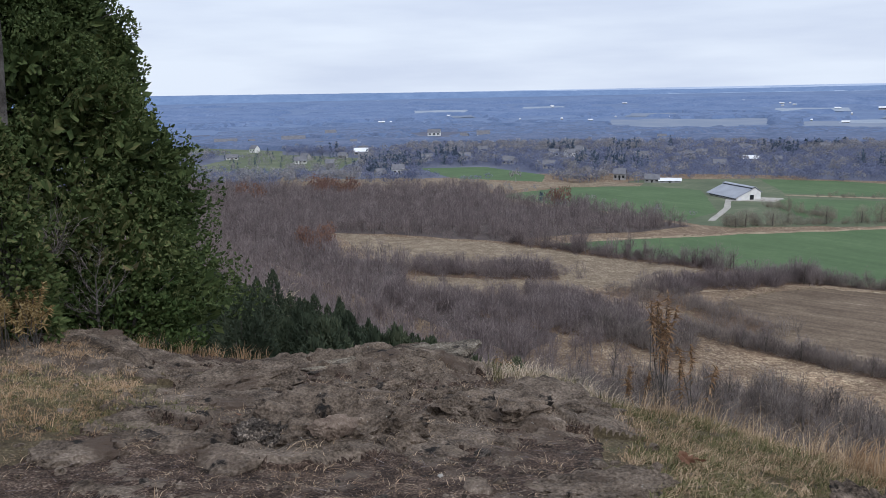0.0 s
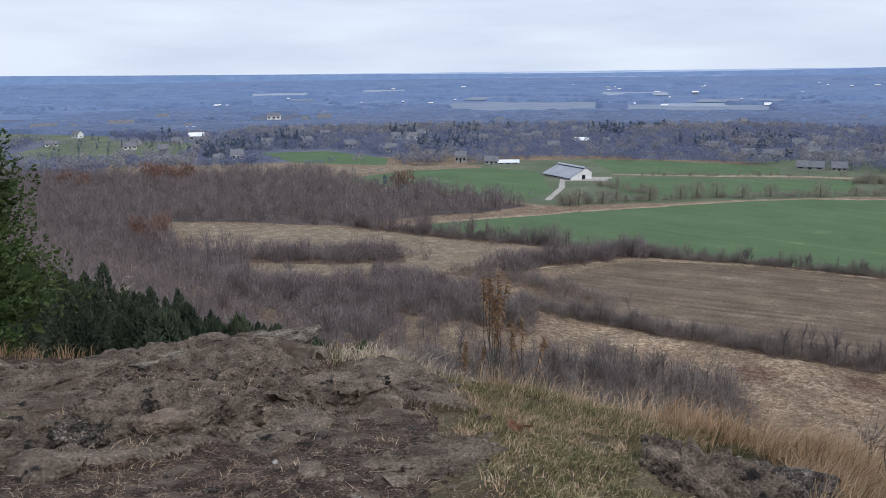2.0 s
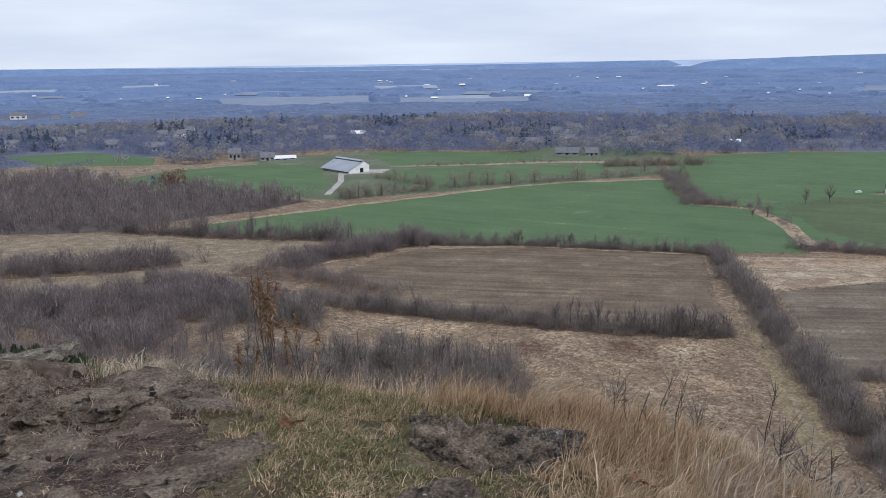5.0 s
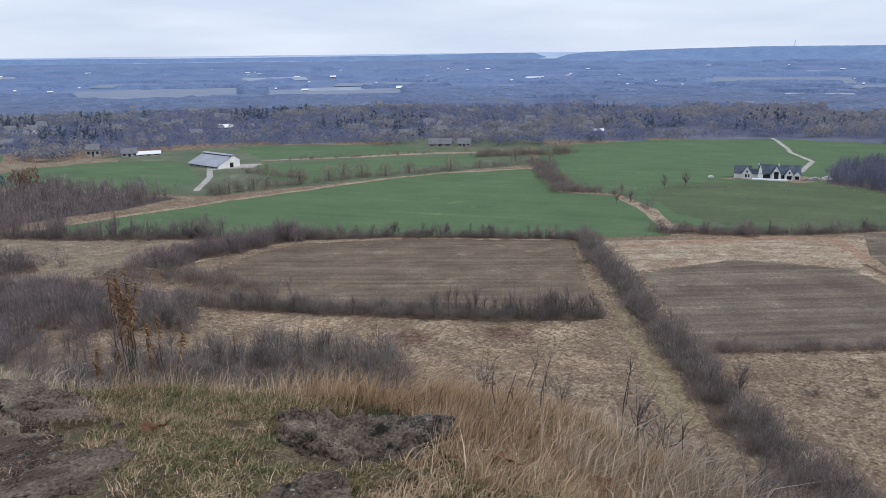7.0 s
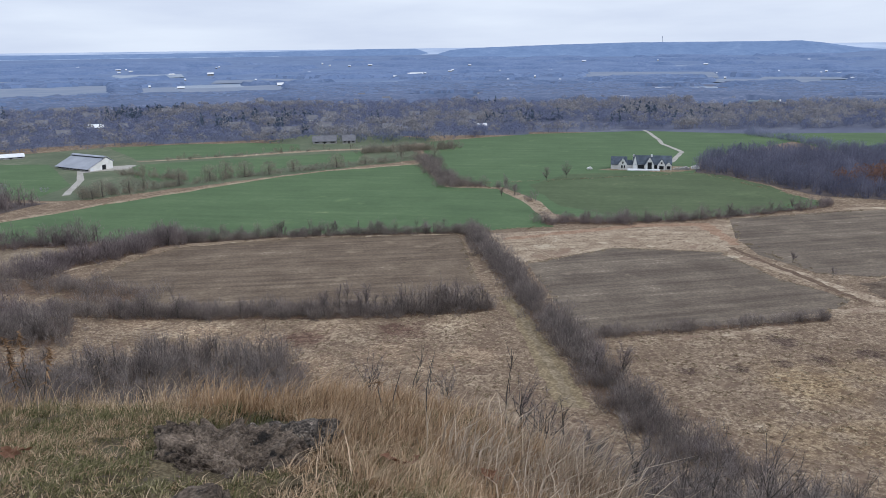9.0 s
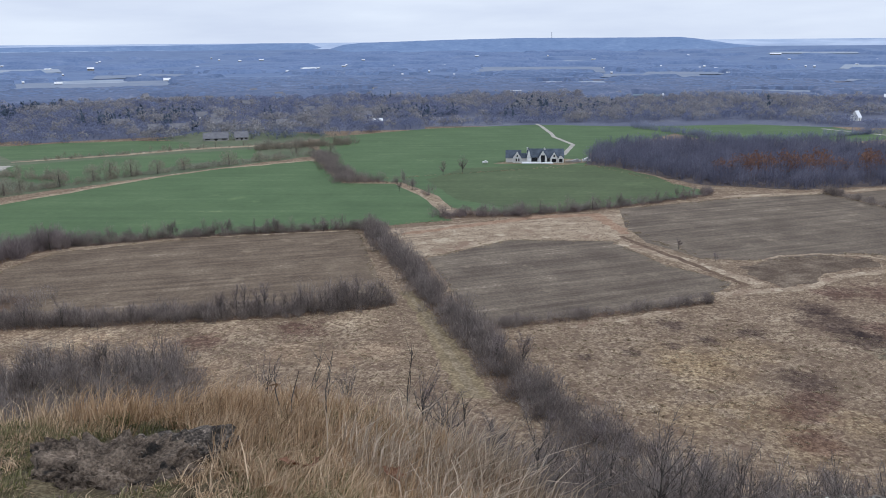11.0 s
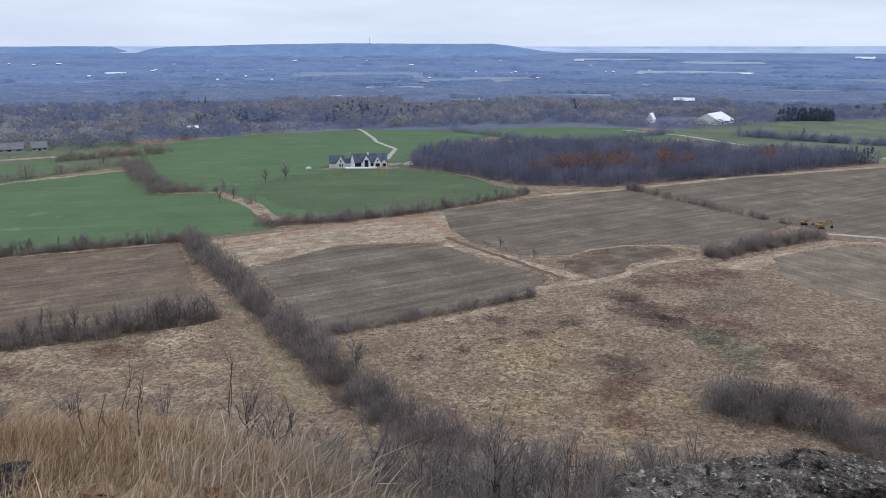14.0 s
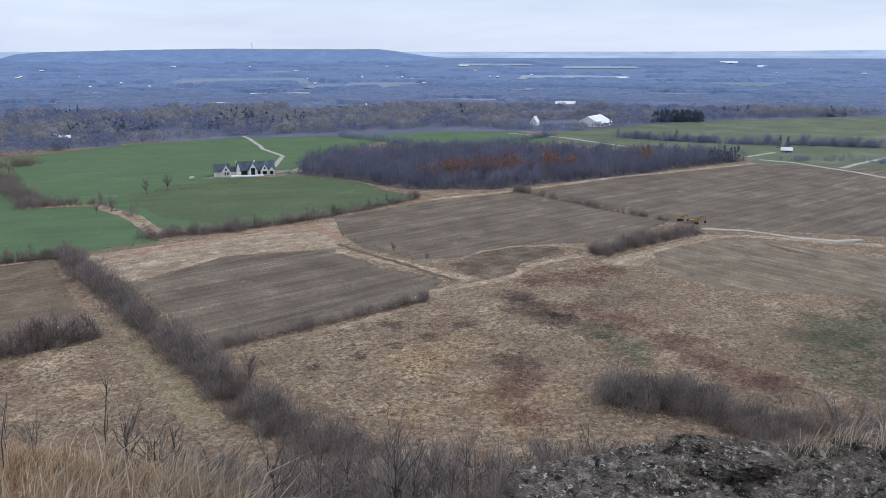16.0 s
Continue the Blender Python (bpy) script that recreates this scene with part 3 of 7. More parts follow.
def far_place(az, elev):
    """Plan place of a point of the far plain, from its heading and height angle in degrees."""
    r = 85 / math.tan(radians(-elev)) if elev < -2.43 else 2000 + (elev + 2.43) / 2.40 * 2600
    return r * math.sin(radians(az)), r * math.cos(radians(az))

# ---- ground: one sheet from the cliff top to the horizon ----


def build_ground():
    radii = np.concatenate([np.linspace(0, 30, 31), np.geomspace(31, 420, 90), np.geomspace(430, 4700, 70)])
    azs = np.radians(np.concatenate([np.arange(-60, 130, 1.25), np.arange(130, 300, 3.0)]))
    rr, aa = np.meshgrid(radii, azs, indexing="ij")
    x, y = rr * np.sin(aa), rr * np.cos(aa)
    z = land_z(x, y)
    hollow = (x > -8.7) & (x < 4.8) & (y > -3.6) & (y < 8.8)
    z = np.where(hollow, z - 2.0, z)
    na, nr = len(azs), len(radii)
    i, j = np.meshgrid(np.arange(nr - 1), np.arange(na), indexing="ij")
    j2 = (j + 1) % na
    faces = np.stack([i * na + j, i * na + j2, (i + 1) * na + j2, (i + 1) * na + j], -1).reshape(-1, 4)
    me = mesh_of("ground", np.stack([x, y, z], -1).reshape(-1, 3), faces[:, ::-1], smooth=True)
    for k in ("meadow", "cliff_soil", "hazed_woodfloor", "hazed_plain", "hazed_lake"):
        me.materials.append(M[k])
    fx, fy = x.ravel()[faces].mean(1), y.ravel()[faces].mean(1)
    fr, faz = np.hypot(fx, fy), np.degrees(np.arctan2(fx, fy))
    # haze-tinted materials take over ring by ring with distance
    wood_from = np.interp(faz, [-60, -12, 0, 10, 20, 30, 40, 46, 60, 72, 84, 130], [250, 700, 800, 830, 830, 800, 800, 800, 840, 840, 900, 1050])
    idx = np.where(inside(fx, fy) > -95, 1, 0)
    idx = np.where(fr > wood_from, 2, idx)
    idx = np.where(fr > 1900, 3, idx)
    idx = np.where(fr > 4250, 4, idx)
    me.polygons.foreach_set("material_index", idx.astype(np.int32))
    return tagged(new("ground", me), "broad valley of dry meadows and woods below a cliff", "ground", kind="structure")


build_ground()


def build_ridge(name, az, crest, r_front, r_crest, r_back, mat, label, base=-1.0):
    """A long wooded hill on the horizon; crest: height angle in degrees for each heading."""
    a = np.arange(az[0], az[-1] + 0.01, 0.12)
    e = np.interp(a, az, crest) + 0.012 * fbm(a * 1.0, a * 0, 0.5, 3, 3)
    steps = [(0.0, -0.2), (0.15, 0.0), (0.55, 0.42), (0.8, 0.72), (0.93, 0.95), (1.0, 1.0), (1.4, 0.6), (2.0, -0.2)]
    rows = []
    for f, h in steps:
        r = r_front + (r_crest - r_front) * min(f, 1) + (r_back - r_crest) * max(0, f - 1)
        el = base + (e - base) * h + (0.03 * fbm(a, a * 0 + f * 9, 0.8, 3, 8) if 0 < f < 0.93 else 0)
        rows.append(np.stack([r * np.sin(np.radians(a)), r * np.cos(np.radians(a)), 1.6 + r * np.tan(np.radians(el))], -1))
    v = np.stack(rows)
    n, m = len(steps), len(a)
    i, j = np.meshgrid(np.arange(n - 1), np.arange(m - 1), indexing="ij")
    f = np.stack([i * m + j, i * m + j + 1, (i + 1) * m + j + 1, (i + 1) * m + j], -1).reshape(-1, 4)
    return tagged(new(name, mesh_of(name, v.reshape(-1, 3), f[:, ::-1], M[mat], True)), label, "hill", kind="structure")


# the blue and pale of these hills is haze put into their colour
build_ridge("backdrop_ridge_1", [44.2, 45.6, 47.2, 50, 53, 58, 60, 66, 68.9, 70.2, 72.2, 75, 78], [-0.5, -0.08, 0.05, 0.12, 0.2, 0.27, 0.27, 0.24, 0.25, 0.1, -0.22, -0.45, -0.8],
            3700, 4250, 4600, "hazed_ridge", "long wooded ridge on the horizon, tinted blue with haze")
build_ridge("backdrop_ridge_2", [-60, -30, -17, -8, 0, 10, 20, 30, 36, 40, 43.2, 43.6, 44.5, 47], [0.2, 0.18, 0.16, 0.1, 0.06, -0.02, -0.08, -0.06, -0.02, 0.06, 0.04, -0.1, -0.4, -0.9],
            3900, 4350, 4650, "hazed_ridge", "low wooded hills along the horizon, tinted blue with haze")
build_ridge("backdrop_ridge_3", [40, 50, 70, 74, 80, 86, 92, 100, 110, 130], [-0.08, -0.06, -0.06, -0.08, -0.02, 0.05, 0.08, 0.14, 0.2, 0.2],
            4300, 4600, 4700, "hazed_lake", "plain along the horizon, tinted pale with haze", -0.5)

# ---- fields: level patches of the valley floor ----
LAYER = [0]


def outline(corners, step=7.0, wobble=1.2, seed=0, grain=14):
    pts = []
    n = len(corners)
    for k in range(n):
        (ax, ay), (bx, by) = corners[k], corners[(k + 1) % n]
        m = max(1, int(math.hypot(bx - ax, by - ay) / step))
        for s in range(m):
            pts.append((ax + (bx - ax) * s / m, ay + (by - ay) * s / m))
    p = np.array(pts)
    p[:, 0] += wobble * fbm(p[:, 0], p[:, 1], grain, 3, seed)
    p[:, 1] += wobble * fbm(p[:, 0] + 91, p[:, 1], grain, 3, seed + 3)
    return p


def field(name, corners, mat, label, wobble=1.2, step=5.0, grain=14):
    LAYER[0] += 1
    p = outline(corners, step, wobble, LAYER[0], grain)
    z = VALLEY
    bm = bmesh.new()
    vs = [bm.verts.new((a, b, z + 0.012 + 0.001 * LAYER[0])) for a, b in p]
    f = bm.faces.new(vs)
    f.normal_update()
    if f.normal.z < 0:
        f.normal_flip()
    bmesh.ops.triangulate(bm, faces=[f])
    me = bpy.data.meshes.new(name)
    bm.to_mesh(me)
    bm.free()
    me.materials.append(M[mat])
    return tagged(new(name, me), label, "field", kind="structure")


def strip(name, points, width, mat, label, wobble=0.6, step=5.0, grain=14):
    p = np.array(points, float)
    t = np.gradient(p, axis=0)
    t /= np.linalg.norm(t, axis=1)[:, None]
    side = np.stack([-t[:, 1], t[:, 0]], -1) * (np.array(width).reshape(-1, 1) / 2)
    return field(name, [tuple(q) for q in np.concatenate([p + side, (p - side)[::-1]])], mat, label, wobble, step, grain)


WHEAT = [(60, 440), (137, 452), (176, 457), (215, 460), (258, 464), (305, 466), (348, 462), (412, 437), (352, 350), (370, 319), (347, 275), (304, 228), (265, 254), (203, 313), (166, 337), (116, 384), (73, 423)]
field("field_29", [(135, 520), (180, 478), (300, 470), (440, 452), (475, 520), (440, 625), (300, 742), (190, 748), (140, 700)], "lawn", "rough green ground round a barn", 4)
field("field_1", WHEAT, "winter_wheat", "broad green field of winter wheat")
field("field_2", [(163, 328), (211, 297), (262, 252), (190, 168), (162, 188), (136, 214), (110, 241), (84, 272), (90, 290), (129, 318)], "stubble", "brown stubble field behind a hedgerow")
field("field_3", [(242, 194), (288, 182), (312, 145), (289, 113), (280, 83), (252, 84), (218, 107), (188, 130)], "stubble_grey", "grey-brown stubble field with furrows")
field("field_4", [(272, 242), (309, 214), (330, 195), (372, 170), (326, 141), (313, 146), (288, 183), (242, 196), (248, 214)], "pale_grass", "pale pinkish strip of dry grass")
field("field_5", [(377, 173), (440, 133), (482, 96), (457, 56), (418, 2), (362, 22), (350, 56), (316, 84), (306, 104), (318, 132), (338, 150)], "stubble_grey", "wide grey-brown stubble field")
field("field_6", [(480, 90), (573, 37), (664, -65), (657, -170), (520, -190), (409, -98), (407, -27), (412, -5), (461, 60)], "stubble_grey", "far grey-brown stubble field")
field("field_7", [(516, 540), (635, 504), (728, 434), (767, 338), (730, 280), (620, 285), (560, 285), (505, 255), (455, 157), (437, 148), (361, 184), (335, 206), (327, 244), (362, 297), (372, 342), (385, 385), (429, 450)],
      "winter_wheat", "green field round a white country house")
field("field_72", [(441, 322), (478, 293), (512, 244), (484, 199), (452, 163), (359, 188), (350, 202), (347, 237), (347, 257), (391, 312)], "thin_wheat", "thinner olive-green wheat below a country house", 2.5)
field("field_28", [(852, 140), (960, 70), (1060, -14), (1260, -330), (900, -330), (650, -230), (668, -64), (700, -50), (735, 60), (780, 110)], "lawn", "far pastures beyond a stubble field", 4)
field("field_8", [(767, 338), (850, 249), (867, 170), (797, 105), (747, 131), (690, 236), (730, 282)], "winter_wheat", "green field beyond a wood")
field("field_9", [(958, 58), (1053, -19), (1222, -300), (934, -260), (893, -68), (924, 1)], "lawn", "far green field")
field("field_10", [(851, 117), (805, 0), (753, -82), (700, -64), (742, 49)], "lawn", "far green pasture")
field("field_11", [(669, -82), (756, -119), (763, -190), (671, -190)], "lawn", "far pasture beside a road")
field("field_12", [(41, 652), (110, 700), (185, 696), (219, 661), (192, 542), (155, 505), (92, 585)], "winter_wheat", "green field behind a bare wood")
field("field_13", [(-27, 912), (51, 910), (107, 809), (96, 748), (11, 795)], "winter_wheat", "far green field among houses")
field("field_14", [(297, 731), (354, 708), (408, 660), (428, 617), (406, 585), (352, 597), (277, 631)], "winter_wheat", "green field behind a barn")
field("field_15", [(261, 604), (317, 582), (359, 563), (431, 528), (395, 483), (345, 502), (291, 492), (248, 494), (231, 529)], "winter_wheat", "green field beside a barn")
field("field_16", [(-310, 958), (-285, 1206), (-108, 1077), (-119, 918), (-207, 871)], "lawn", "rough far lawns among houses")
field("field_17", [(-442, 1377), (-249, 1243), (-230, 1148), (-386, 1198)], "lawn", "rough far lawn among houses")
field("field_18", [(-69, 489), (-29, 468), (28, 444), (82, 403), (126, 368), (95, 336), (54, 334), (29, 332), (-14, 340), (-12, 370), (-35, 402)], "marsh", "marshy field of dull dry grass")
field("field_20", [(84, 310), (96, 322), (150, 330), (205, 303), (258, 254), (262, 258), (206, 311), (150, 340), (100, 336), (70, 318)], "pale_grass", "pale grass headland of a stubble field", 2.0, 1.5, 4)
strip("field_21", WHEAT[:8], 5, "pale_grass", "strip of tan grass along a green field", 2.5)
strip("field_22", [(352, 350), (370, 319), (347, 275), (308, 228)], [5, 7, 9, 8], "pale_grass", "tan grass strip between green fields", 1.5)
strip("field_23", [(311, 143), (299, 107), (283, 72)], 7, "pale_grass", "tan grass bank along a ditch", 1.5)
strip("field_24", [(205, 108), (230, 92), (262, 83), (272, 76), (282, 65), (294, 58), (312, 53), (333, 37), (353, 20), (383, -9), (392, -35), (388, -110)], [2.0, 3.5, 4.5, 5, 5, 4.5, 4.5, 5, 5.5, 6, 6, 6], "pale_grass", "pale grass lane between fields", 1.2, 1.2, 3)
strip("field_25", [(440, 140), (484, 98), (560, 40), (664, -60)], 6, "pale_grass", "pale grass edge of a wood", 1.5)
strip("track_7", [(203, 172), (188, 152), (174, 135), (161, 119), (150, 106), (141, 95), (133, 82)], [4.5, 5.5, 7, 8.4, 8, 7, 6], "track_side", "trodden grass beside an earth track", 1.3, 0.8, 3)
strip("track_1", [(203, 172), (188, 152), (174, 135), (161, 119), (150, 106), (141, 95), (133, 82)], [1.4, 1.8, 2.2, 2.6, 2.6, 2.4, 2.0], "track", "worn earth track beside a hedgerow", 0.8, 0.8, 2.5)
strip("track_2", [(403, -14), (405, -35), (396, -55), (394, -74), (400, -86)], 3.2, "gravel", "pale gravel track across a field")
strip("track_3", [(736, 437), (711, 415), (672, 384), (639, 360), (613, 333), (600, 320), (580, 312), (540, 296)], 3.8, "gravel", "pale curving gravel drive")
strip("track_4", [(175, 505), (205, 560), (222, 606), (240, 590), (262, 600)], 4.5, "gravel", "pale gravel lane to a barn")
strip("track_5", [(689, -65), (678, -88), (654, -109), (632, -128), (611, -141), (580, -165)], 5, "gravel", "far pale road")
strip("track_6", [(846, 177), (816, 112), (752, 45)], 5, "gravel", "far pale road")
strip("track_8", [(654, -120), (686, -138), (730, -166), (780, -200)], 5, "gravel", "far pale road")
strip("track_9", [(705, -56), (744, -82)], 4, "gravel", "short pale lane to a house")
strip("field_60", [(272, 620), (345, 586), (393, 573), (447, 541), (502, 532)], [5, 9, 12, 10, 6], "pale_grass", "tan grass strip between green fields", 2.5)
field("field_65", [(428, 617), (447, 541), (502, 532), (540, 548), (535, 620), (480, 680), (420, 660)], "lawn", "rough lawn round a long low house", 4)
field("field_67", [(31, 772), (79, 729), (96, 742), (150, 740), (185, 720), (178, 700), (110, 706), (60, 690), (36, 700), (-20, 716)], "marsh", "rough tan ground between green fields", 3)
field("field_61", [(-175, 847), (-85, 803), (-56, 816), (31, 772), (79, 729), (-5, 735), (-104, 695), (-148, 711)], "marsh", "rough tan ground between houses and a wood", 4)
field("field_62", [(326, 28), (347, 13), (371, -3), (390, -14), (389, -24), (357, -3), (323, 12), (320, 20)], "pale_grass", "pale grass bank below bare bushes", 1.8, 1.5, 4)
field("field_63", [(304, 87), (325, 78), (338, 66), (345, 50), (337, 43), (324, 51), (311, 58), (295, 60), (286, 68), (293, 80)], "weeds", "hollow of brown weeds in a stubble field", 3.0, 1.0, 6)
strip("field_64", [(307, 87), (328, 79), (341, 67), (348, 50), (346, 36)], [1.2, 2.0, 2.2, 2.2, 1.5], "pale_grass", "pale rim of a weedy hollow", 0.8, 1.2, 3)
strip("field_66", [(322, 146), (311, 130), (300, 110), (288, 91), (280, 77)], [2.4, 2.4, 2.8, 2.6, 2], "ditch", "dark weedy ditch beside a grass bank", 0.9, 1.0, 3)
field("field_68", [(344, 8), (378, -16), (386, -41), (372, -70), (362, -88), (340, -120), (300, -112), (301, -53), (296, -24), (309, 0)], "stubble_right", "pale mown field with faint furrows", 3.0, 2.0, 9)
strip("field_70", [(380, -41), (366, -51), (359, -61)], [1.5, 4, 1.5], "ditch", "dark wheel ruts beside a track", 1.2, 1.0, 3)
strip("field_71", [(268, 229), (298, 215), (333, 199), (357, 176), (328, 146)], [3, 6, 7, 10, 4], "tawny_grass", "tawny weeds along a hedgerow", 2.0, 1.2, 4)
field("yard_1", [(472, 316), (484, 298), (494, 272), (515, 263), (528, 272), (520, 290), (496, 312)], "track", "pale gravel yard of a country house", 2)
field("yard_2", [(218, 594), (250, 586), (264, 602), (250, 612), (224, 604)], "gravel", "pale gravel yard of a barn", 2)

# fields of the far plain: headings and height angles of their edges
FAR_OPEN = []
# every crop here carries distance haze in its colour
KINDS = {"t": ("hazed_tan", "tan stubble field on the far plain, tinted blue with haze"), "p": ("hazed_pale", "pale field on the far plain, tinted blue with haze"), "g": ("hazed_green", "green field on the far plain, tinted blue with haze")}
FAR_FIELDS = [
    (-2.1, 2.2, -1.55, -1.24, 'p'), (-0.6, 2.5, -1.8, -1.65, 't'), (5.7, 9.0, -1.27, -1.11, 'p'), (11.8, 22.6, -2.76, -2.1, 't'), (13.0, 17.4, -1.92, -1.68, 't'), (14.1, 17.0, -2.3, -2.12, 'p'),
    (22.5, 27.3, -1.67, -1.45, 'p'), (24.2, 34.0, -2.88, -2.34, 't'), (26.6, 31.2, -2.42, -2.23, 'p'), (29.0, 36.4, -2.14, -1.93, 't'), (36.5, 42.1, -2.4, -2.24, 'p'), (42.9, 47.7, -3.44, -3.2, 't'),
    (49.3, 55.2, -2.4, -2.25, 't'), (54.9, 64.0, -2.12, -1.74, 't'), (58.5, 64.0, -1.43, -1.28, 'p'), (58.6, 64.1, -2.88, -2.74, 'p'), (63.6, 70.4, -2.46, -2.23, 't'), (65.6, 68.0, -3.88, -3.63, 'g'),
    (65.7, 68.0, -3.97, -3.73, 'g'), (66.5, 71.9, -2.24, -2.07, 't'), (72.0, 77.4, -3.58, -3.23, 't'), (74.4, 79.8, -0.88, -0.77, 'p'), (78.7, 86.6, -1.85, -1.59, 'p'), (79.1, 85.9, -2.61, -2.46, 't'),
    (81.7, 87.2, -1.08, -0.94, 'p'), (87.4, 94.2, -2.92, -2.71, 'g'), (88.4, 96.2, -2.17, -1.96, 'g')
]


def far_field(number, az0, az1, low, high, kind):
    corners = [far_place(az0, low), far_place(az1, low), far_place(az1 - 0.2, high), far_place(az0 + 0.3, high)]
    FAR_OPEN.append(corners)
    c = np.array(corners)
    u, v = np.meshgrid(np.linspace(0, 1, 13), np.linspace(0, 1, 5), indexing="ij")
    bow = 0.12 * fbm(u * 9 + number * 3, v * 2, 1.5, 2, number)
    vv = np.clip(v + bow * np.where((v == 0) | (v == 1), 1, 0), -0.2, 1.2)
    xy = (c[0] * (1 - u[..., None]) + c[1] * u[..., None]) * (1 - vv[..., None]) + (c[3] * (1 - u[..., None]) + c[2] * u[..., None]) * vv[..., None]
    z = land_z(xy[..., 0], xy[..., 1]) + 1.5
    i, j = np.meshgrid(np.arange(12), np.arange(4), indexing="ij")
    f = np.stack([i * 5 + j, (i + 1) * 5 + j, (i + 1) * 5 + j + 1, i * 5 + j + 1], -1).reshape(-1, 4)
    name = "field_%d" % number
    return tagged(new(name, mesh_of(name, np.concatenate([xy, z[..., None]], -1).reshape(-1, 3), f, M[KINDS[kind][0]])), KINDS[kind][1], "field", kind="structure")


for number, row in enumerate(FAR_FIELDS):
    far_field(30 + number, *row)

# ---- the rock ledge of the cliff top ----


def ridged(x, y, size, octaves, seed):
    """Sharp-crested noise from -1 to 1."""
    total, amp, norm = 0.0, 1.0, 0.0
    for k in range(octaves):
        v = value_noise(x / size, y / size, seed + k * 13) * 2 - 1
        total = total + amp * (1 - 3.2 * np.abs(v))
        norm += amp
        size, amp = size * 0.47, amp * 0.55
    return np.clip(total / norm, -1, 1)


def ledge_layers(x, y):
    """Heights of bare rock and of the soil that fills its hollows."""
    s = inside(x, y)
    base = top_z(x, y)
    lichened = np.clip((1.0 - y) / 0.3, 0, 1) * np.clip((x - 2.0 - 0.5 * fbm(x, y, 1.1, 3, 141)) / 0.5, 0, 1)
    base = base * (1 - lichened) - 0.185 * lichened
    big, warp = fbm(x, y, 1.6, 3, 21), fbm(x, y, 0.6, 3, 33)
    wx, wy = x + 0.10 * warp, y + 0.10 * fbm(x, y, 0.6, 3, 35)
    h1, e1 = plates(wx + 0.3 * y, wy * 1.5, 0.62, 3)
    h3, e3 = plates(wx * 1.0 + 0.4 * y, wy * 1.3, 0.095, 15)
    h2, e2 = plates(wx, wy * 1.4, 0.22, 11)
    fine = fbm(x, y, 0.09, 4, 47)
    rugged = np.clip(0.55 + 1.1 * fbm(x, y, 0.9, 2, 71), 0.25, 1.3) * (1 - 0.45 * lichened)
    h1, h2, h3 = h1 * np.clip(e1 / 0.10, 0, 1), h2 * np.clip(e2 / 0.16, 0, 1), h3 * np.clip(e3 / 0.3, 0, 1)
    crag = ridged(wx + 0.35 * y, wy * 1.5, 0.42, 4, 91)
    rock_h = base + (0.045 - 0.033 * lichened) * big + (0.042 - 0.020 * lichened) * h1 + rugged * (0.022 * h2 + 0.008 * h3 + 0.028 * crag) + 0.013 * fine + 0.007 * fbm(x, y, 0.045, 2, 57) + 0.02 * warp
    rock_h = rock_h - (0.035 - 0.015 * lichened) * np.exp(-(e1 / 0.035) ** 2) - 0.026 * rugged * np.exp(-(e2 / 0.04) ** 2) - 0.03 * np.clip(fbm(x, y, 0.13, 2, 83) - 0.42, 0, 0.4) * 4
    rock_h = rock_h + 0.13 * np.exp(-(((x + 0.45) / 0.85) ** 2 + ((y - 5.9) / 0.55) ** 2)) + 0.10 * np.exp(-(((x - 0.55) / 0.5) ** 2 + ((y - 4.4) / 0.5) ** 2))
    rock_h = rock_h + 0.14 * np.exp(-(((x + 2.9) / 0.6) ** 2 + ((y - 5.9) / 0.5) ** 2)) - 0.08 * np.exp(-(((x + 1.7) / 0.55) ** 2 + ((y - 6.0) / 0.6) ** 2))
    turf = np.clip((x - 0.55 - 0.22 * (y - 3.0)) / 0.5, 0, 1) * np.clip((y - 0.7) / 0.4, 0, 1)
    soil_h = base - 0.2 * lichened * np.clip((y + 2.2) / 0.6, 0, 1) + 0.03 * fbm(x, y, 1.0, 3, 51) + 0.015 * fbm(x, y, 0.13, 4, 53) + 0.013 * np.abs(fbm(x, y, 0.06, 3, 59)) - 0.027 + 0.045 * np.clip((3.7 - y) / 1.0, 0, 1) + 0.05 * turf + 0.05 * np.clip((-x - 1.6) / 0.6, 0, 1) * np.clip((5.4 - y) / 0.6, 0, 1)
    rock_h = rock_h - 0.03 * turf
    out = np.maximum(-s, 0)
    steep = np.where((x < 0.7) | (y < 1.9), np.where(lichened > 0.5, 3.6, 2.4), 0.9)
    drop = np.where(out < 0.8, steep * out ** 1.3, steep * 0.75 + 2.2 * (out - 0.8))
    return rock_h - drop, soil_h - drop - 0.2 * np.clip(out, 0, 1) * (x < 0.7)


def ledge_z(x, y):
    rock_h, soil_h = ledge_layers(x, y)
    return np.maximum(rock_h, soil_h)


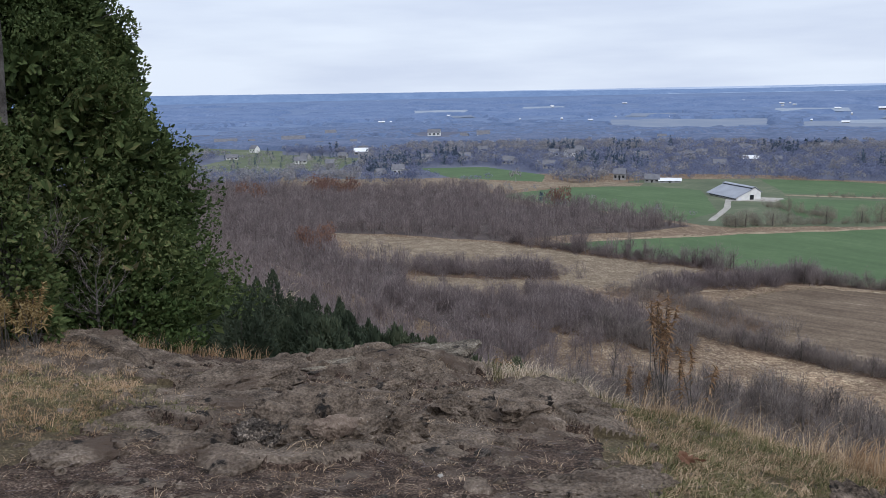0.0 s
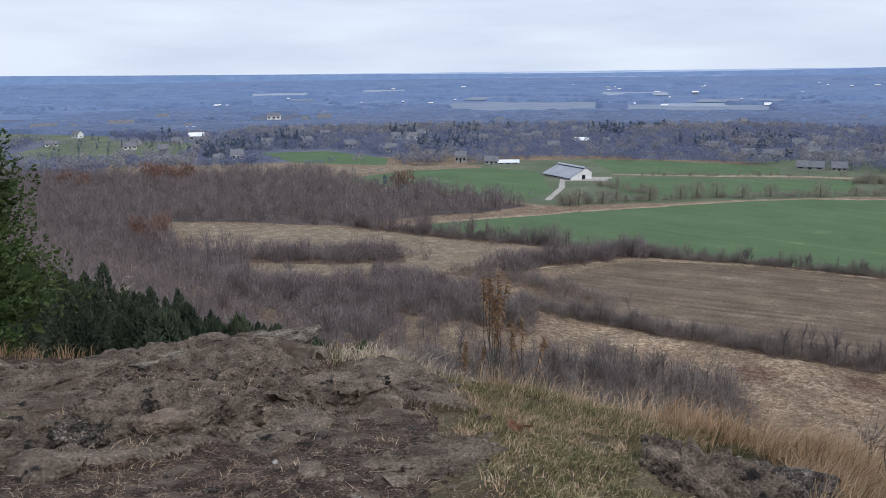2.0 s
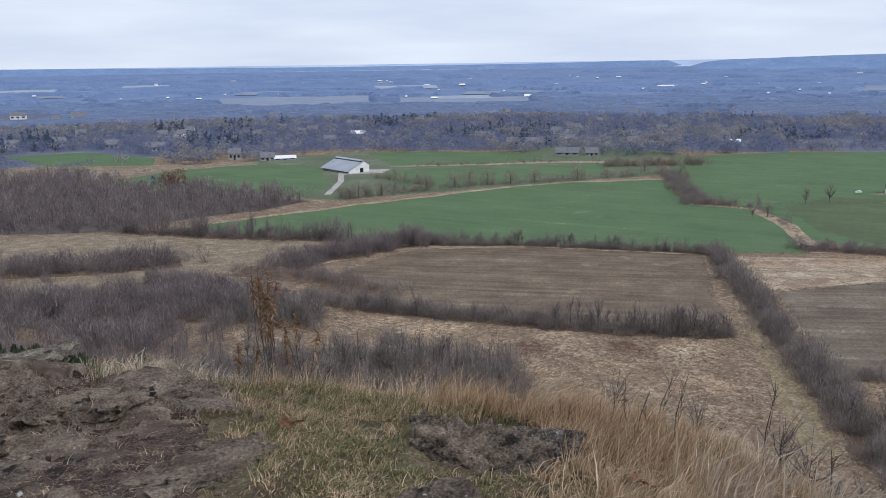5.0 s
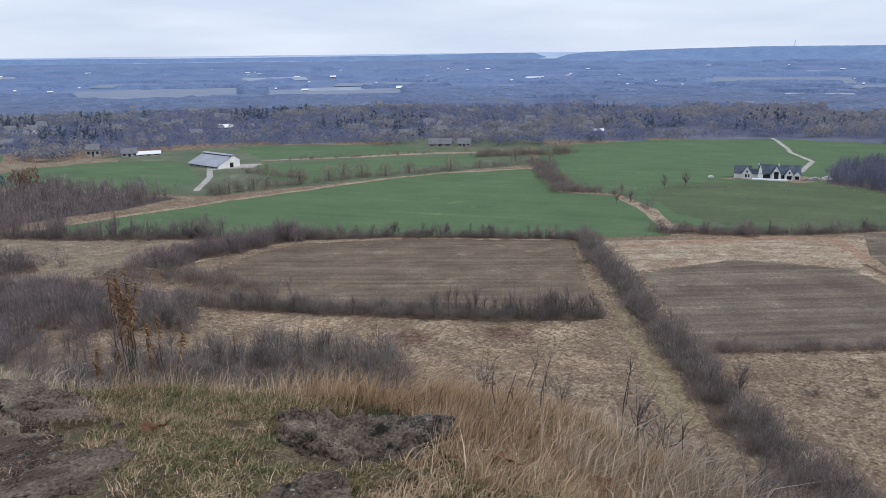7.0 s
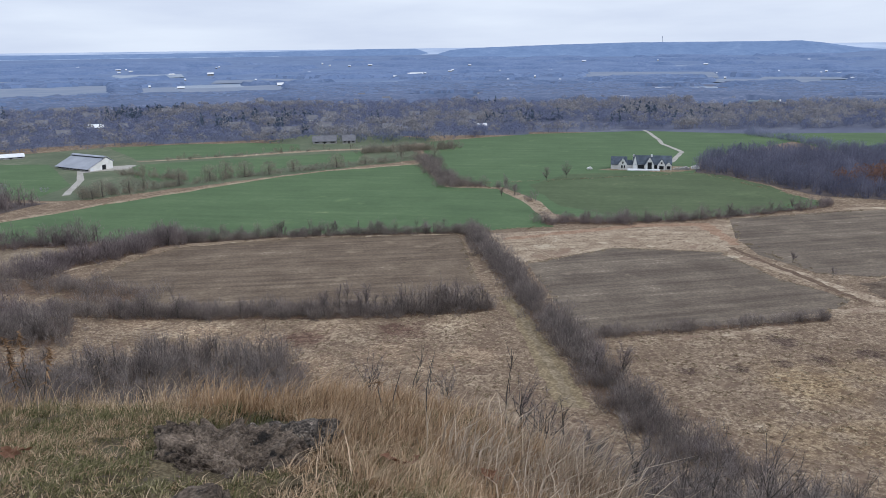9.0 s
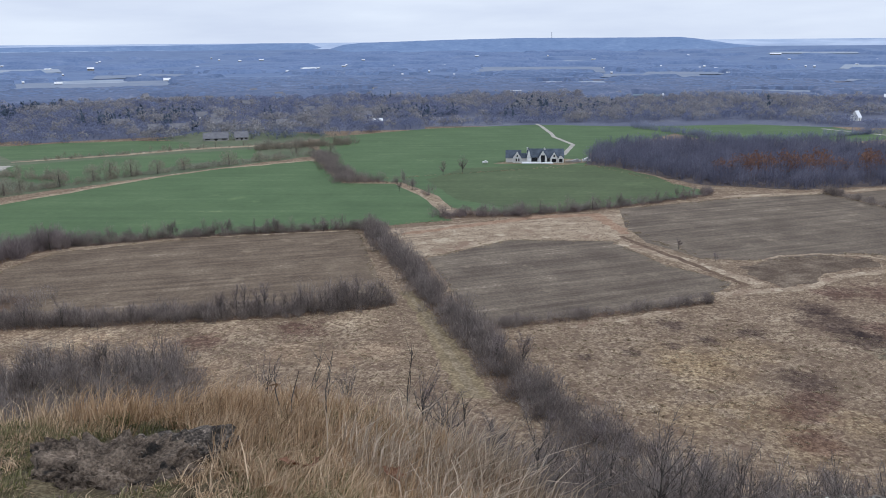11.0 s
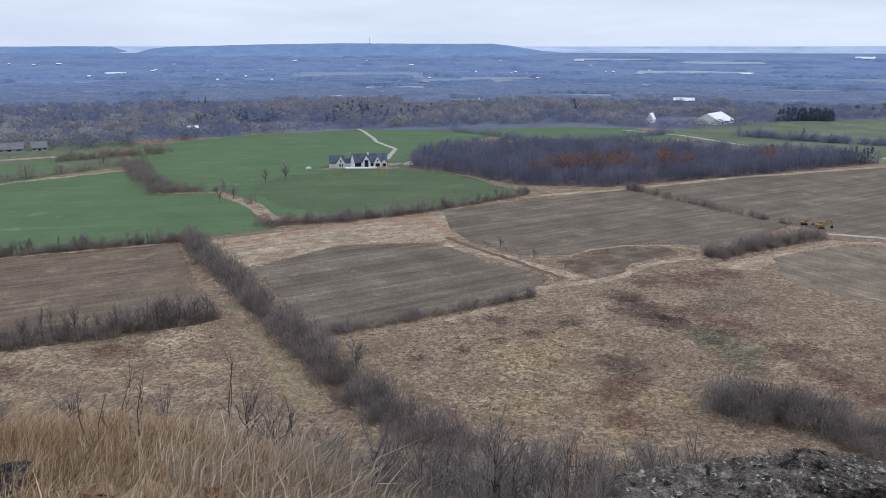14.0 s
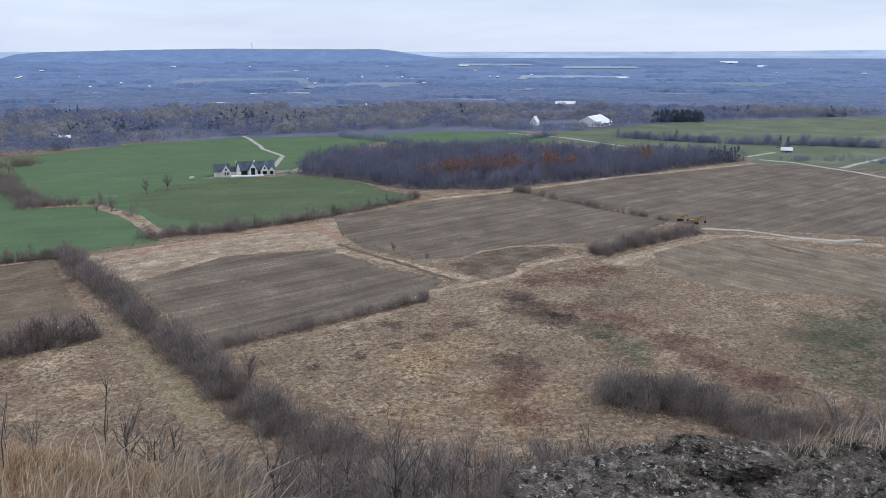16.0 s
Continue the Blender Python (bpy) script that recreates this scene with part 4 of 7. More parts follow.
def ledge_sheet(x0, x1, y0, y1, step, holes, sink):
    xs, ys = np.arange(x0, x1 + step / 2, step), np.arange(y0, y1 + step / 2, step)
    x, y = np.meshgrid(xs, ys, indexing="ij")
    rock_h, soil_h = ledge_layers(x, y)
    keep = inside(x, y) > -2.6
    for hole in holes:
        keep &= ~((x > hole[0]) & (x < hole[1]) & (y > hole[2]) & (y < hole[3]))
    nx, ny = x.shape
    i, j = np.meshgrid(np.arange(nx - 1), np.arange(ny - 1), indexing="ij")
    f = np.stack([i * ny + j, (i + 1) * ny + j, (i + 1) * ny + j + 1, i * ny + j + 1], -1).reshape(-1, 4)
    f = f[keep.ravel()[f].all(1)]
    used, inv = np.unique(f, return_inverse=True)
    v = np.stack([x, y, np.maximum(rock_h, soil_h) - sink], -1).reshape(-1, 3)[used]
    jag, jog = fbm(x, y, 1.3, 4, 131), fbm(x, y, 0.9, 4, 137)
    shore = np.where(y < 1.9, 0.9, 0.12)
    turfy = ((x > 0.62 + 0.22 * (y - 3.0) + shore * jag) & (y > 0.9 + 0.5 * jog)) | ((x < -1.75 + np.where(y < 2.2, 1.6, 0.2) * jag) & (y < 5.6)) | ((y < 0.6) & (jag + jog > 0.35))
    kind = np.where(soil_h > rock_h, np.where(turfy, 2, 1), np.where((y < 1.0 + 0.1 * jog) & (x > 2.2 + 0.3 * jag), 3, 0)).ravel()[f].max(1)
    return v, inv.reshape(-1, 4), kind


def build_ledge():
    v1, f1, k1 = ledge_sheet(-3.9, 1.74, 2.1, 6.9, 0.015, [], 0.0)
    v3, f3, k3 = ledge_sheet(2.25, 4.75, -1.95, 1.05, 0.016, [], 0.0)
    v2, f2, k2 = ledge_sheet(-9.0, 5.6, -4.0, 9.2, 0.065, [(-3.8, 1.64, 2.2, 6.8), (2.35, 4.65, -1.85, 0.95)], 0.012)
    me = mesh_of("rock_ledge", np.concatenate([v1, v2, v3]), np.concatenate([f1, f2 + len(v1), f3 + len(v1) + len(v2)]), M["rock"], True)
    me.materials.append(M["soil"])
    me.materials.append(M["turf_soil"])
    me.materials.append(M["lichen_rock"])
    me.polygons.foreach_set("material_index", np.concatenate([k1, k2, k3]).astype(np.int32))
    return tagged(new("rock_ledge", me), "flat grey-brown limestone ledge at the cliff's brink", "rock", kind="structure")


build_ledge()

# ---- plants: bare trees, shrubs and woods ----


def thin(a, b, w):
    """Thin tapered triangles from a to b, each in its own plane."""
    a, b = np.atleast_2d(a), np.atleast_2d(b)
    p = np.cross(b - a, rs.normal(size=a.shape))
    p *= (np.reshape(w, (-1, 1)) / 2) / (np.linalg.norm(p, axis=1)[:, None] + 1e-9)
    return np.stack([a - p, a + p, b], 1)


def bare_plant(h, spread, limbs, twigs, w, trunk=0.35, low=0.1):
    """Triangles of a leafless tree or shrub of height h."""
    out = []
    if trunk:
        for _ in range(3):
            out.append(thin((0, 0, 0), (rs.normal() * 0.03 * h, rs.normal() * 0.03 * h, h * 0.9), w * 2.2))
    az = rs.uniform(0, 2 * np.pi, limbs)
    start = np.zeros((limbs, 3))
    if trunk:
        start[:, 2] = rs.uniform(low, 0.65, limbs) * h
    else:
        start[:, :2] = rs.normal(size=(limbs, 2)) * spread * 0.35
    rad = spread * np.sqrt(rs.uniform(0.05, 1, limbs))
    top = h * (1 - 0.45 * (rad / spread) ** 2) * rs.uniform(0.75, 1.05, limbs)
    end = np.stack([np.cos(az) * rad, np.sin(az) * rad, np.maximum(top, start[:, 2] + 0.12 * h)], -1)
    if not trunk:
        end[:, :2] += start[:, :2] * 0.6
    out += [thin(start, end, w), thin(start, end, w)]
    k = rs.randint(0, limbs, twigs)
    u = rs.uniform(0.35, 1.0, (twigs, 1))
    a = start[k] + (end[k] - start[k]) * u
    d = (end[k] - start[k]) / (np.linalg.norm(end[k] - start[k], axis=1)[:, None] + 1e-9) + rs.normal(size=(twigs, 3)) * 0.55
    d[:, 2] = np.abs(d[:, 2]) * 0.8 + 0.2
    b = a + d / np.linalg.norm(d, axis=1)[:, None] * (h * rs.uniform(0.08, 0.24, (twigs, 1)))
    out.append(thin(a, b, w * 0.6))
    return np.concatenate(out)


def conifer_plant(h, spread, n, leaf, slim=0.8):
    """Triangles of an evergreen crown: drooping sprays that shrink towards the tip."""
    u = rs.uniform(0.03, 1, n) ** 1.3
    az = rs.uniform(0, 2 * np.pi, n)
    lump = 1 + 0.22 * np.sin(az * 3 + u * 11) + 0.15 * np.sin(az * 5 - u * 23)
    rad = spread * (1 - u) ** slim * lump * rs.uniform(0.55, 1.0, n)
    a = np.stack([np.cos(az) * rad * 0.84, np.sin(az) * rad * 0.84, u * h], -1)
    b = np.stack([np.cos(az) * rad, np.sin(az) * rad, u * h + rs.uniform(-0.01, 0.035, n) * h], -1)
    d = (b - a) + rs.normal(size=(n, 3)) * leaf * 0.5
    b = a + d
    p = np.cross(d, rs.normal(size=(n, 3)))
    p *= leaf / (np.linalg.norm(p, axis=1)[:, None] + 1e-9)
    return np.stack([a - p * 0.5, a + p * 0.5, b + p * 0.15], 1)


def stamp(templates, places, scale, squash=(0.85, 1.2)):
    """The templates set down at the places, each turned and scaled in its own way."""
    places, n = np.asarray(places, float), len(places)
    pick = rs.randint(0, len(templates), n)
    ang, sc = rs.uniform(0, 2 * np.pi, n), rs.uniform(scale[0], scale[1], n)
    sz = sc * rs.uniform(squash[0], squash[1], n)
    out = []
    for k, t in enumerate(templates):
        m = pick == k
        if not m.any():
            continue
        c, s = np.cos(ang[m])[:, None, None], np.sin(ang[m])[:, None, None]
        q = t[None]
        x, y = q[..., 0] * c - q[..., 1] * s, q[..., 0] * s + q[..., 1] * c
        g = np.stack([x * sc[m][:, None, None], y * sc[m][:, None, None], q[..., 2] * sz[m][:, None, None]], -1) + places[m][:, None, None, :]
        out.append(g.reshape(-1, 3, 3))
    return np.concatenate(out)


def on_land(xy, sink=0.2):
    xy = np.asarray(xy, float)
    return np.column_stack([xy, land_z(xy[:, 0], xy[:, 1]) - sink])


def in_polygon(x, y, corners):
    c, hit = np.array(corners, float), np.zeros(len(x), bool)
    for (ax, ay), (bx, by) in zip(c, np.roll(c, -1, 0)):
        cross = ((ay > y) != (by > y)) & (x < (bx - ax) * (y - ay) / (by - ay + 1e-12) + ax)
        hit ^= cross
    return hit


def scatter(corners, spacing):
    c = np.array(corners, float)
    lo, hi = c.min(0), c.max(0)
    n = int((hi - lo).prod() / spacing ** 2)
    p = rs.uniform(lo, hi, (n, 2))
    return p[in_polygon(p[:, 0], p[:, 1], corners)]


def along(points, spacing, width):
    p = np.array(points, float)
    seg = np.linalg.norm(np.diff(p, axis=0), axis=1)
    n = max(2, int(seg.sum() / spacing))
    t = rs.uniform(0, seg.sum(), n)
    cum = np.concatenate([[0], np.cumsum(seg)])
    xy = np.stack([np.interp(t, cum, p[:, 0]), np.interp(t, cum, p[:, 1])], -1)
    return xy + rs.normal(size=(n, 2)) * width / 2.5


def puff(radius, n, leaf, slim=1.0):
    """Triangles of a rounded crown of height 1, full of gaps, on a short stem."""
    d = rs.normal(size=(n, 3))
    d *= rs.uniform(0.5, 1, (n, 1)) / np.linalg.norm(d, axis=1)[:, None]
    a = d * (radius, radius, 0.4) * (1 + 0.2 * np.sin(d[:, :1] * 5 + d[:, 1:2] * 4)) + (0, 0, 0.55)
    e = rs.normal(size=(n, 3)) * leaf * 0.5
    e[:, 2] = np.abs(e[:, 2]) + leaf * 0.3
    return np.concatenate([thin(a - e * 0.5 / slim ** 0.5, a + e / slim ** 0.5, leaf * slim), thin(np.zeros((1, 3)), (0, 0, 0.6), 0.05)])


def twiggy(radius, n, length, w, up=0.9):
    """Fine twigs that fill a crown of height 1, all reaching up and outwards."""
    d = rs.normal(size=(n, 3))
    d *= rs.uniform(0.15, 1, (n, 1)) ** 0.45 / np.linalg.norm(d, axis=1)[:, None]
    a = d * (radius, radius, 0.44) + (0, 0, 0.5)
    way = np.column_stack([a[:, :2] / radius * 0.5, np.full(n, up)]) + rs.normal(size=(n, 3)) * 0.28
    way *= length * rs.uniform(0.5, 1.2, (n, 1)) / np.linalg.norm(way, axis=1)[:, None]
    a[:, 2] = np.maximum(a[:, 2], 0.1)
    return thin(a - way * 0.5, a + way * 0.5, w)


def crown(radius, n, leaf, soft_side=0.25):
    """A lumpy far-off crown of height 1: clumps that lie on its rounded outside, with gaps between them."""
    d = rs.normal(size=(n, 3))
    d[:, 2] = np.where(d[:, 2] < -0.5, -d[:, 2], d[:, 2])
    d /= np.linalg.norm(d, axis=1)[:, None]
    lump = 1 + 0.22 * np.sin(d[:, :1] * 5 + rs.uniform(0, 6)) * np.sin(d[:, 1:2] * 4 + rs.uniform(0, 6))
    a = d * (radius, radius, 0.42) * lump * rs.uniform(0.75, 1.05, (n, 1)) + (0, 0, 0.55)
    out = d + (0, 0, 0.3) + rs.normal(size=(n, 3)) * soft_side
    one = np.cross(out, rs.normal(size=(n, 3)))
    one *= leaf / (np.linalg.norm(one, axis=1)[:, None] + 1e-9)
    two = np.cross(one, out)
    two *= leaf / (np.linalg.norm(two, axis=1)[:, None] + 1e-9)
    tri = np.stack([a - one * 0.6 - two * 0.4, a + one * 0.6 - two * 0.4, a + two * 0.8], 1)
    return np.concatenate([tri, thin(np.zeros((1, 3)), (0, 0, 0.5), 0.06)])


SHRUB = [np.concatenate([twiggy(0.5, 44, 0.24, 0.022), bare_plant(1, 0.5, 12, 26, 0.024, trunk=0)]) for _ in range(5)]
SHRUB_DENSE = [np.concatenate([twiggy(0.58, 120, 0.25, 0.021), bare_plant(1, 0.62, 12, 36, 0.022, trunk=0)]) for _ in range(6)]
TREE = [np.concatenate([twiggy(0.3, 74, 0.17, 0.012), bare_plant(1, 0.33, 10, 34, 0.016)]) for _ in range(6)]
WOOD = [np.concatenate([twiggy(0.42, 66, 0.2, 0.022), bare_plant(1, 0.36, 6, 10, 0.018, low=0.25)]) for _ in range(6)]
WOOD_LIGHT = [np.concatenate([twiggy(0.5, 26, 0.22, 0.04), crown(0.5, 26, 0.13, 0.25)]) for _ in range(6)]
FIR = [conifer_plant(1, 0.24, 60, 0.13) for _ in range(4)]
FIR_FAR = [conifer_plant(1, 0.3, 24, 0.22) for _ in range(4)]


def stuff(name, tris, mat, label, category):
    return tagged(new(name, tri_mesh(name, tris, M[mat])), label, category, kind="stuff")


def hedgerow(points, spacing, width, height, label, mat="twig_grey", trees=0, tree_height=(6, 10)):
    if math.hypot(*points[0]) < 480:
        strip("bank", points, width * 1.15, "ditch", "leaf-strewn weedy bank under a hedgerow", 1.6, 1.5, 4)
    tris = [stamp(SHRUB_DENSE, on_land(along(points, spacing * 1.1, width * 0.9)), (height * 0.4, height * 1.25))]
    if trees:
        length = np.linalg.norm(np.diff(np.array(points, float), axis=0), axis=1).sum()
        tris.append(stamp(TREE, on_land(along(points, length / trees, width * 0.6)), tree_height))
    return stuff("hedgerow", np.concatenate(tris), mat, label, "hedgerow")


hedgerow([(40, 446), (60, 427), (82, 405), (123, 374), (136, 362)], 0.55, 10, 5.0, "bare hedgerow along a marshy field", "twig", 75, (8, 13))
hedgerow([(150, 342), (160, 336), (203, 310), (240, 276), (266, 252)], 0.5, 4, 4.2, "low bare hedgerow under a green field", "twig_grey", 40, (4.5, 8.5))
hedgerow([(84, 274), (97, 257), (110, 241), (136, 214), (162, 188), (190, 168)], 0.42, 6.5, 5.2, "thick bare hedgerow under a stubble field", "twig_grey", 14, (6, 8))
hedgerow([(166, 186), (178, 177), (190, 169)], 2.0, 7, 5.0, "tall bare trees in a hedgerow", "twig_grey", 26, (7, 11))
hedgerow([(270, 252), (251, 226), (231, 197), (215, 175), (200, 156), (189, 139), (178, 124), (168, 111), (159, 99)], 0.4, 8, 5.6, "dense bare hedgerow across the meadows", "twig_grey", 16, (6, 8.5))
hedgerow([(159, 99), (154, 90), (149, 79), (144, 68), (141, 57)], 0.32, 9, 5.4, "dense bare hedgerow near the slope", "twig_grey", 6, (6, 8))
hedgerow([(188, 129), (203, 118), (218, 107), (237, 93), (255, 81)], 0.8, 3.2, 3.6, "thin bare hedgerow beside a stubble field", "twig_grey", 14, (3.6, 5))
hedgerow([(483, 91), (457, 58), (435, 30), (417, 0)], 1.4, 3, 4.0, "thin row of bare bushes between fields", "twig_grey", 4, (4, 5))
hedgerow([(336, 30), (350, 22), (364, 12), (382, -1), (396, -12)], 0.5, 8, 5.5, "clump of bare bushes beside a lane", "twig_grey", 6, (5, 7))
hedgerow([(455, 150), (437, 150), (400, 166), (361, 186), (340, 203)], 0.8, 4, 4.2, "straggling bare hedgerow under a green field", "twig", 22, (5, 9))
hedgerow([(338, 203), (326, 218), (316, 230), (308, 236)], 0.5, 9, 5.5, "bare thicket between fields", "twig", 5, (6, 8))
hedgerow([(430, 447), (400, 410), (375, 375), (356, 350), (366, 336)], 0.6, 11, 6, "bare thicket between green fields", "twig_grey", 18, (5, 8))
hedgerow([(174, 484), (205, 482), (240, 486), (289, 485), (326, 478), (383, 466), (440, 458)], 1.6, 7, 4.5, "low bare brush along a grass strip", "willow", 24, (5, 8))
hedgerow([(366, 336), (372, 318), (360, 296), (347, 275)], 3.0, 4, 4.0, "scattered bushes on a grass strip", "twig", 6, (5, 9))
hedgerow([(-18, 378), (17, 366), (54, 360)], 0.35, 18, 7.5, "bare thicket in a marsh", "twig", 16, (8, 11))
hedgerow([(92, 326), (110, 334), (135, 336), (160, 342), (168, 334)], 0.32, 14, 7.0, "bare thicket at a field corner", "twig", 18, (8, 12))
hedgerow([(-20, 318), (19, 305), (45, 284), (71, 268)], 0.34, 26, 7.5, "bare thicket below the slope", "twig", 50, (8, 12))
hedgerow([(35, 325), (54, 301), (74, 284)], 0.3, 18, 6.5, "bare thicket in the marsh", "twig", 18, (7, 11))
hedgerow([(193, 10), (190, 1), (191, -10)], 0.1, 13, 5.8, "round clump of bare bushes in a meadow", "twig_grey", 4, (5, 6))
hedgerow([(186, -12), (180, -22), (184, -40), (190, -60)], 0.24, 15, 4.8, "low bare thicket in a meadow", "twig_grey", 4, (5, 6))
hedgerow([(480, 98), (488, 92), (478, 88)], 0.8, 4, 4.5, "bushes at a field corner", "twig_grey")

hedgerow([(56, 272), (70, 258), (80, 246)], 0.32, 15, 6.0, "bare thicket at the foot of the slope", "twig_grey", 34, (7, 11))
hedgerow([(74, 330), (100, 300), (112, 268)], 0.8, 16, 5.0, "loose bare scrub beside a stubble field", "twig_grey", 14, (5, 8))

hedgerow([(425, 522), (446, 510), (470, 497), (500, 486)], 0.5, 12, 6.0, "bushy thicket of tan trees beside a green field", "willow", 26, (7, 11))
hedgerow([(236, 565), (246, 530), (255, 505)], 0.9, 8, 4.5, "bare brush beside a farm lane", "willow", 12, (6, 9))
hedgerow([(290, 612), (345, 588), (395, 574), (440, 548)], 2.6, 6, 3.2, "straggling brush along a grass strip", "willow", 18, (4, 7))
# woods
WOOD_LEFT = [(-330, 760), (-215, 741), (-75, 690), (-20, 712), (36, 690), (48, 640), (62, 590), (100, 570), (158, 486), (118, 468), (73, 464), (37, 446), (-29, 476), (-72, 488), (-55, 410), (-20, 392), (-15, 322), (40, 268), (20, 232), (-60, 262), (-160, 330), (-320, 480)]
field("wood_floor_1", WOOD_LEFT, "litter", "leaf-strewn floor of a bare wood", 3)
stuff("bare_wood", np.concatenate([stamp(WOOD, on_land(scatter(WOOD_LEFT, 5.8)), (8, 14)), stamp(SHRUB, on_land(scatter(WOOD_LEFT, 9)), (4, 6))]), "twig", "broad bare deciduous wood in late autumn", "wood")
WOOD_RIGHT = [(505, 259), (504, 232), (470, 160), (490, 108), (560, 44), (681, -56), (705, -30), (690, 60), (700, 140), (660, 240), (600, 282), (560, 280)]
field("wood_floor_2", WOOD_RIGHT, "litter", "leaf-strewn floor of a bare wood", 3)
# blue-grey twigs: haze over this wood sits in its colour
stuff("bare_wood", np.concatenate([stamp(WOOD, on_land(scatter(WOOD_RIGHT, 5.2)), (8, 14)), stamp(SHRUB, on_land(scatter(WOOD_RIGHT, 6)), (4, 7))]), "hazed_wood_twig", "dense bare wood behind stubble fields", "wood")


def rust_oaks(places, height, label):
    oak = []
    for _ in range(3):
        oak.append(np.concatenate([puff(0.45, 220, 0.07), bare_plant(1, 0.36, 8, 10, 0.026, low=0.2)]))
    return stuff("rust_oaks", stamp(oak, on_land(places), height), "oak", label, "trees")


rust_oaks([(531, 121), (537, 113), (525, 130), (520, 138), (543, 107), (516, 147), (508, 163), (567, 73), (560, 88), (630, 23), (546, 123), (553, 115), (556, 102), (540, 132), (575, 88), (530, 147), (525, 157)], (14, 18), "rust-brown oaks at the edge of a bare wood")
rust_oaks([(-112, 690), (-92, 672), (-100, 660), (-80, 668), (-150, 640), (-165, 650), (-103, 687), (-96, 684), (-86, 668), (-76, 662), (84, 583), (90, 578)], (14, 18), "rust-orange oaks in a bare wood")
rust_oaks([(-72, 430), (-65, 424), (-78, 436), (-69, 418), (-66, 440), (-72, 444)], (12, 15), "rust-orange oak clump in a bare wood")


def belt(r0, r1, az0, az1, spacing, avoid=()):
    n = int(radians(az1 - az0) * (r1 ** 2 - r0 ** 2) / 2 / spacing ** 2)
    r, a = np.sqrt(rs.uniform(r0 ** 2, r1 ** 2, n)), np.radians(rs.uniform(az0, az1, n))
    p = np.stack([r * np.sin(a), r * np.cos(a)], -1)
    keep = np.ones(n, bool)
    for poly in avoid:
        keep &= ~in_polygon(p[:, 0], p[:, 1], poly)
    return p[keep]


OPEN = [WHEAT, [(30, 652), (110, 715), (190, 705), (230, 661), (200, 542), (155, 500), (80, 585)], [(-40, 925), (51, 930), (120, 815), (100, 735), (0, 785)],
        [(297, 730), (390, 690), (440, 604), (399, 560), (300, 596), (190, 640), (200, 745), (250, 745)], [(210, 580), (300, 540), (424, 530), (440, 480), (319, 460), (180, 500)],
        [(-330, 940), (-300, 1230), (-98, 1097), (-100, 900), (-207, 855)], [(-470, 1390), (-249, 1260), (-220, 1140), (-396, 1180)],
        [(500, 545), (635, 514), (735, 444), (900, 250), (875, 165), (800, 90), (690, 50), (480, 90), (420, 140), (340, 200), (350, 300)],
        [(948, 68), (1063, -14), (1250, -300), (934, -300), (640, -200), (640, -40), (780, 20), (850, 130)], [(960, 210), (1040, 150), (1040, 60), (950, 80), (900, 150)], WOOD_LEFT, WOOD_RIGHT]


def patchy(p, size, level, seed):
    return p[fbm(p[:, 0], p[:, 1], size, 3, seed) > level]


# buildings of the valley: place, length, depth, eaves, turn; trees leave the side towards the cliff open
TAN_HOMES = [(-117, 830, 18, 9, 3.0, 12), (80, 947, 14, 9, 4.0, -5), (-65, 835, 11, 8, 3.5, 30), (171, 753, 11, 9, 6.0, -20), (449, 606, 22, 9, 2.4, -40), (465, 590, 12, 9, 2.8, -36), (472, 696, 16, 9, 4.0, -30), (455, 712, 12, 9, 4.0, -30),
             (560, 640, 14, 9, 4.0, -40), (300, 850, 13, 9, 4.5, -18), (120, 880, 13, 9, 4.5, -8), (30, 1010, 14, 9, 5.0, 10), (250, 980, 15, 9, 4.5, -20), (520, 700, 13, 9, 4.5, -35), (195, 728, 13, 8, 3.2, -14)]
WHITE_HOMES = [(-47, 853, 13, 10, 5.0, 15), (-389, 1436, 40, 14, 4.0, 12), (-267, 1440, 42, 14, 7.0, 8), (-228, 1650, 22, 12, 8.0, 0), (-13, 1610, 26, 12, 7.0, -6), (79, 1473, 24, 14, 8.0, -4), (202, 1232, 14, 10, 6.0, -12), (418, 1076, 20, 10, 3.5, -22),
               (-289, 1093, 16, 8, 3.0, 10), (-18, 1010, 14, 9, 4.5, 0), (568, 790, 13, 9, 4.5, -40), (60, 1130, 13, 9, 4.5, 5), (150, 1050, 12, 9, 4.5, -10), (330, 1000, 13, 9, 4.5, -20), (-180, 1010, 15, 9, 4.0, 10), (620, 820, 12, 9, 4.5, -40), (690, 640, 12, 8, 4.0, -50)]
FARMS = [(-115, 1138, 20, 13, 5.0, 6), (-140, 1315, 13, 10, 4.0, 6), (210, 722, 20, 6, 1.8, -14), (364, 926, 18, 9, 2.6, -20), (649, 587, 10, 7, 2.4, -46), (1125, 721, 38, 12, 3.0, -55), (1085, 775, 26, 10, 2.0, -55), (1403, 796, 30, 14, 3.0, -60),
         (1198, 474, 22, 10, 2.5, -68), (1326, 183, 32, 12, 2.6, -80), (748, -92, 9, 6, 2.0, -97)]


def opened(p):
    """The places p without those that stand right before or on a building."""
    keep = np.ones(len(p), bool)
    for x, y, w, *_ in TAN_HOMES + WHITE_HOMES + FARMS + [(969, 99, 34, 0), (949, 167, 10, 0)]:
        r = math.hypot(x, y)
        ahead = (p[:, 0] * x + p[:, 1] * y) / r - r
        aside = np.abs(p[:, 0] * y - p[:, 1] * x) / r
        keep &= ~((aside < w * 0.5 + 1) & (ahead > -22) & (ahead < 12))
    return p[keep]


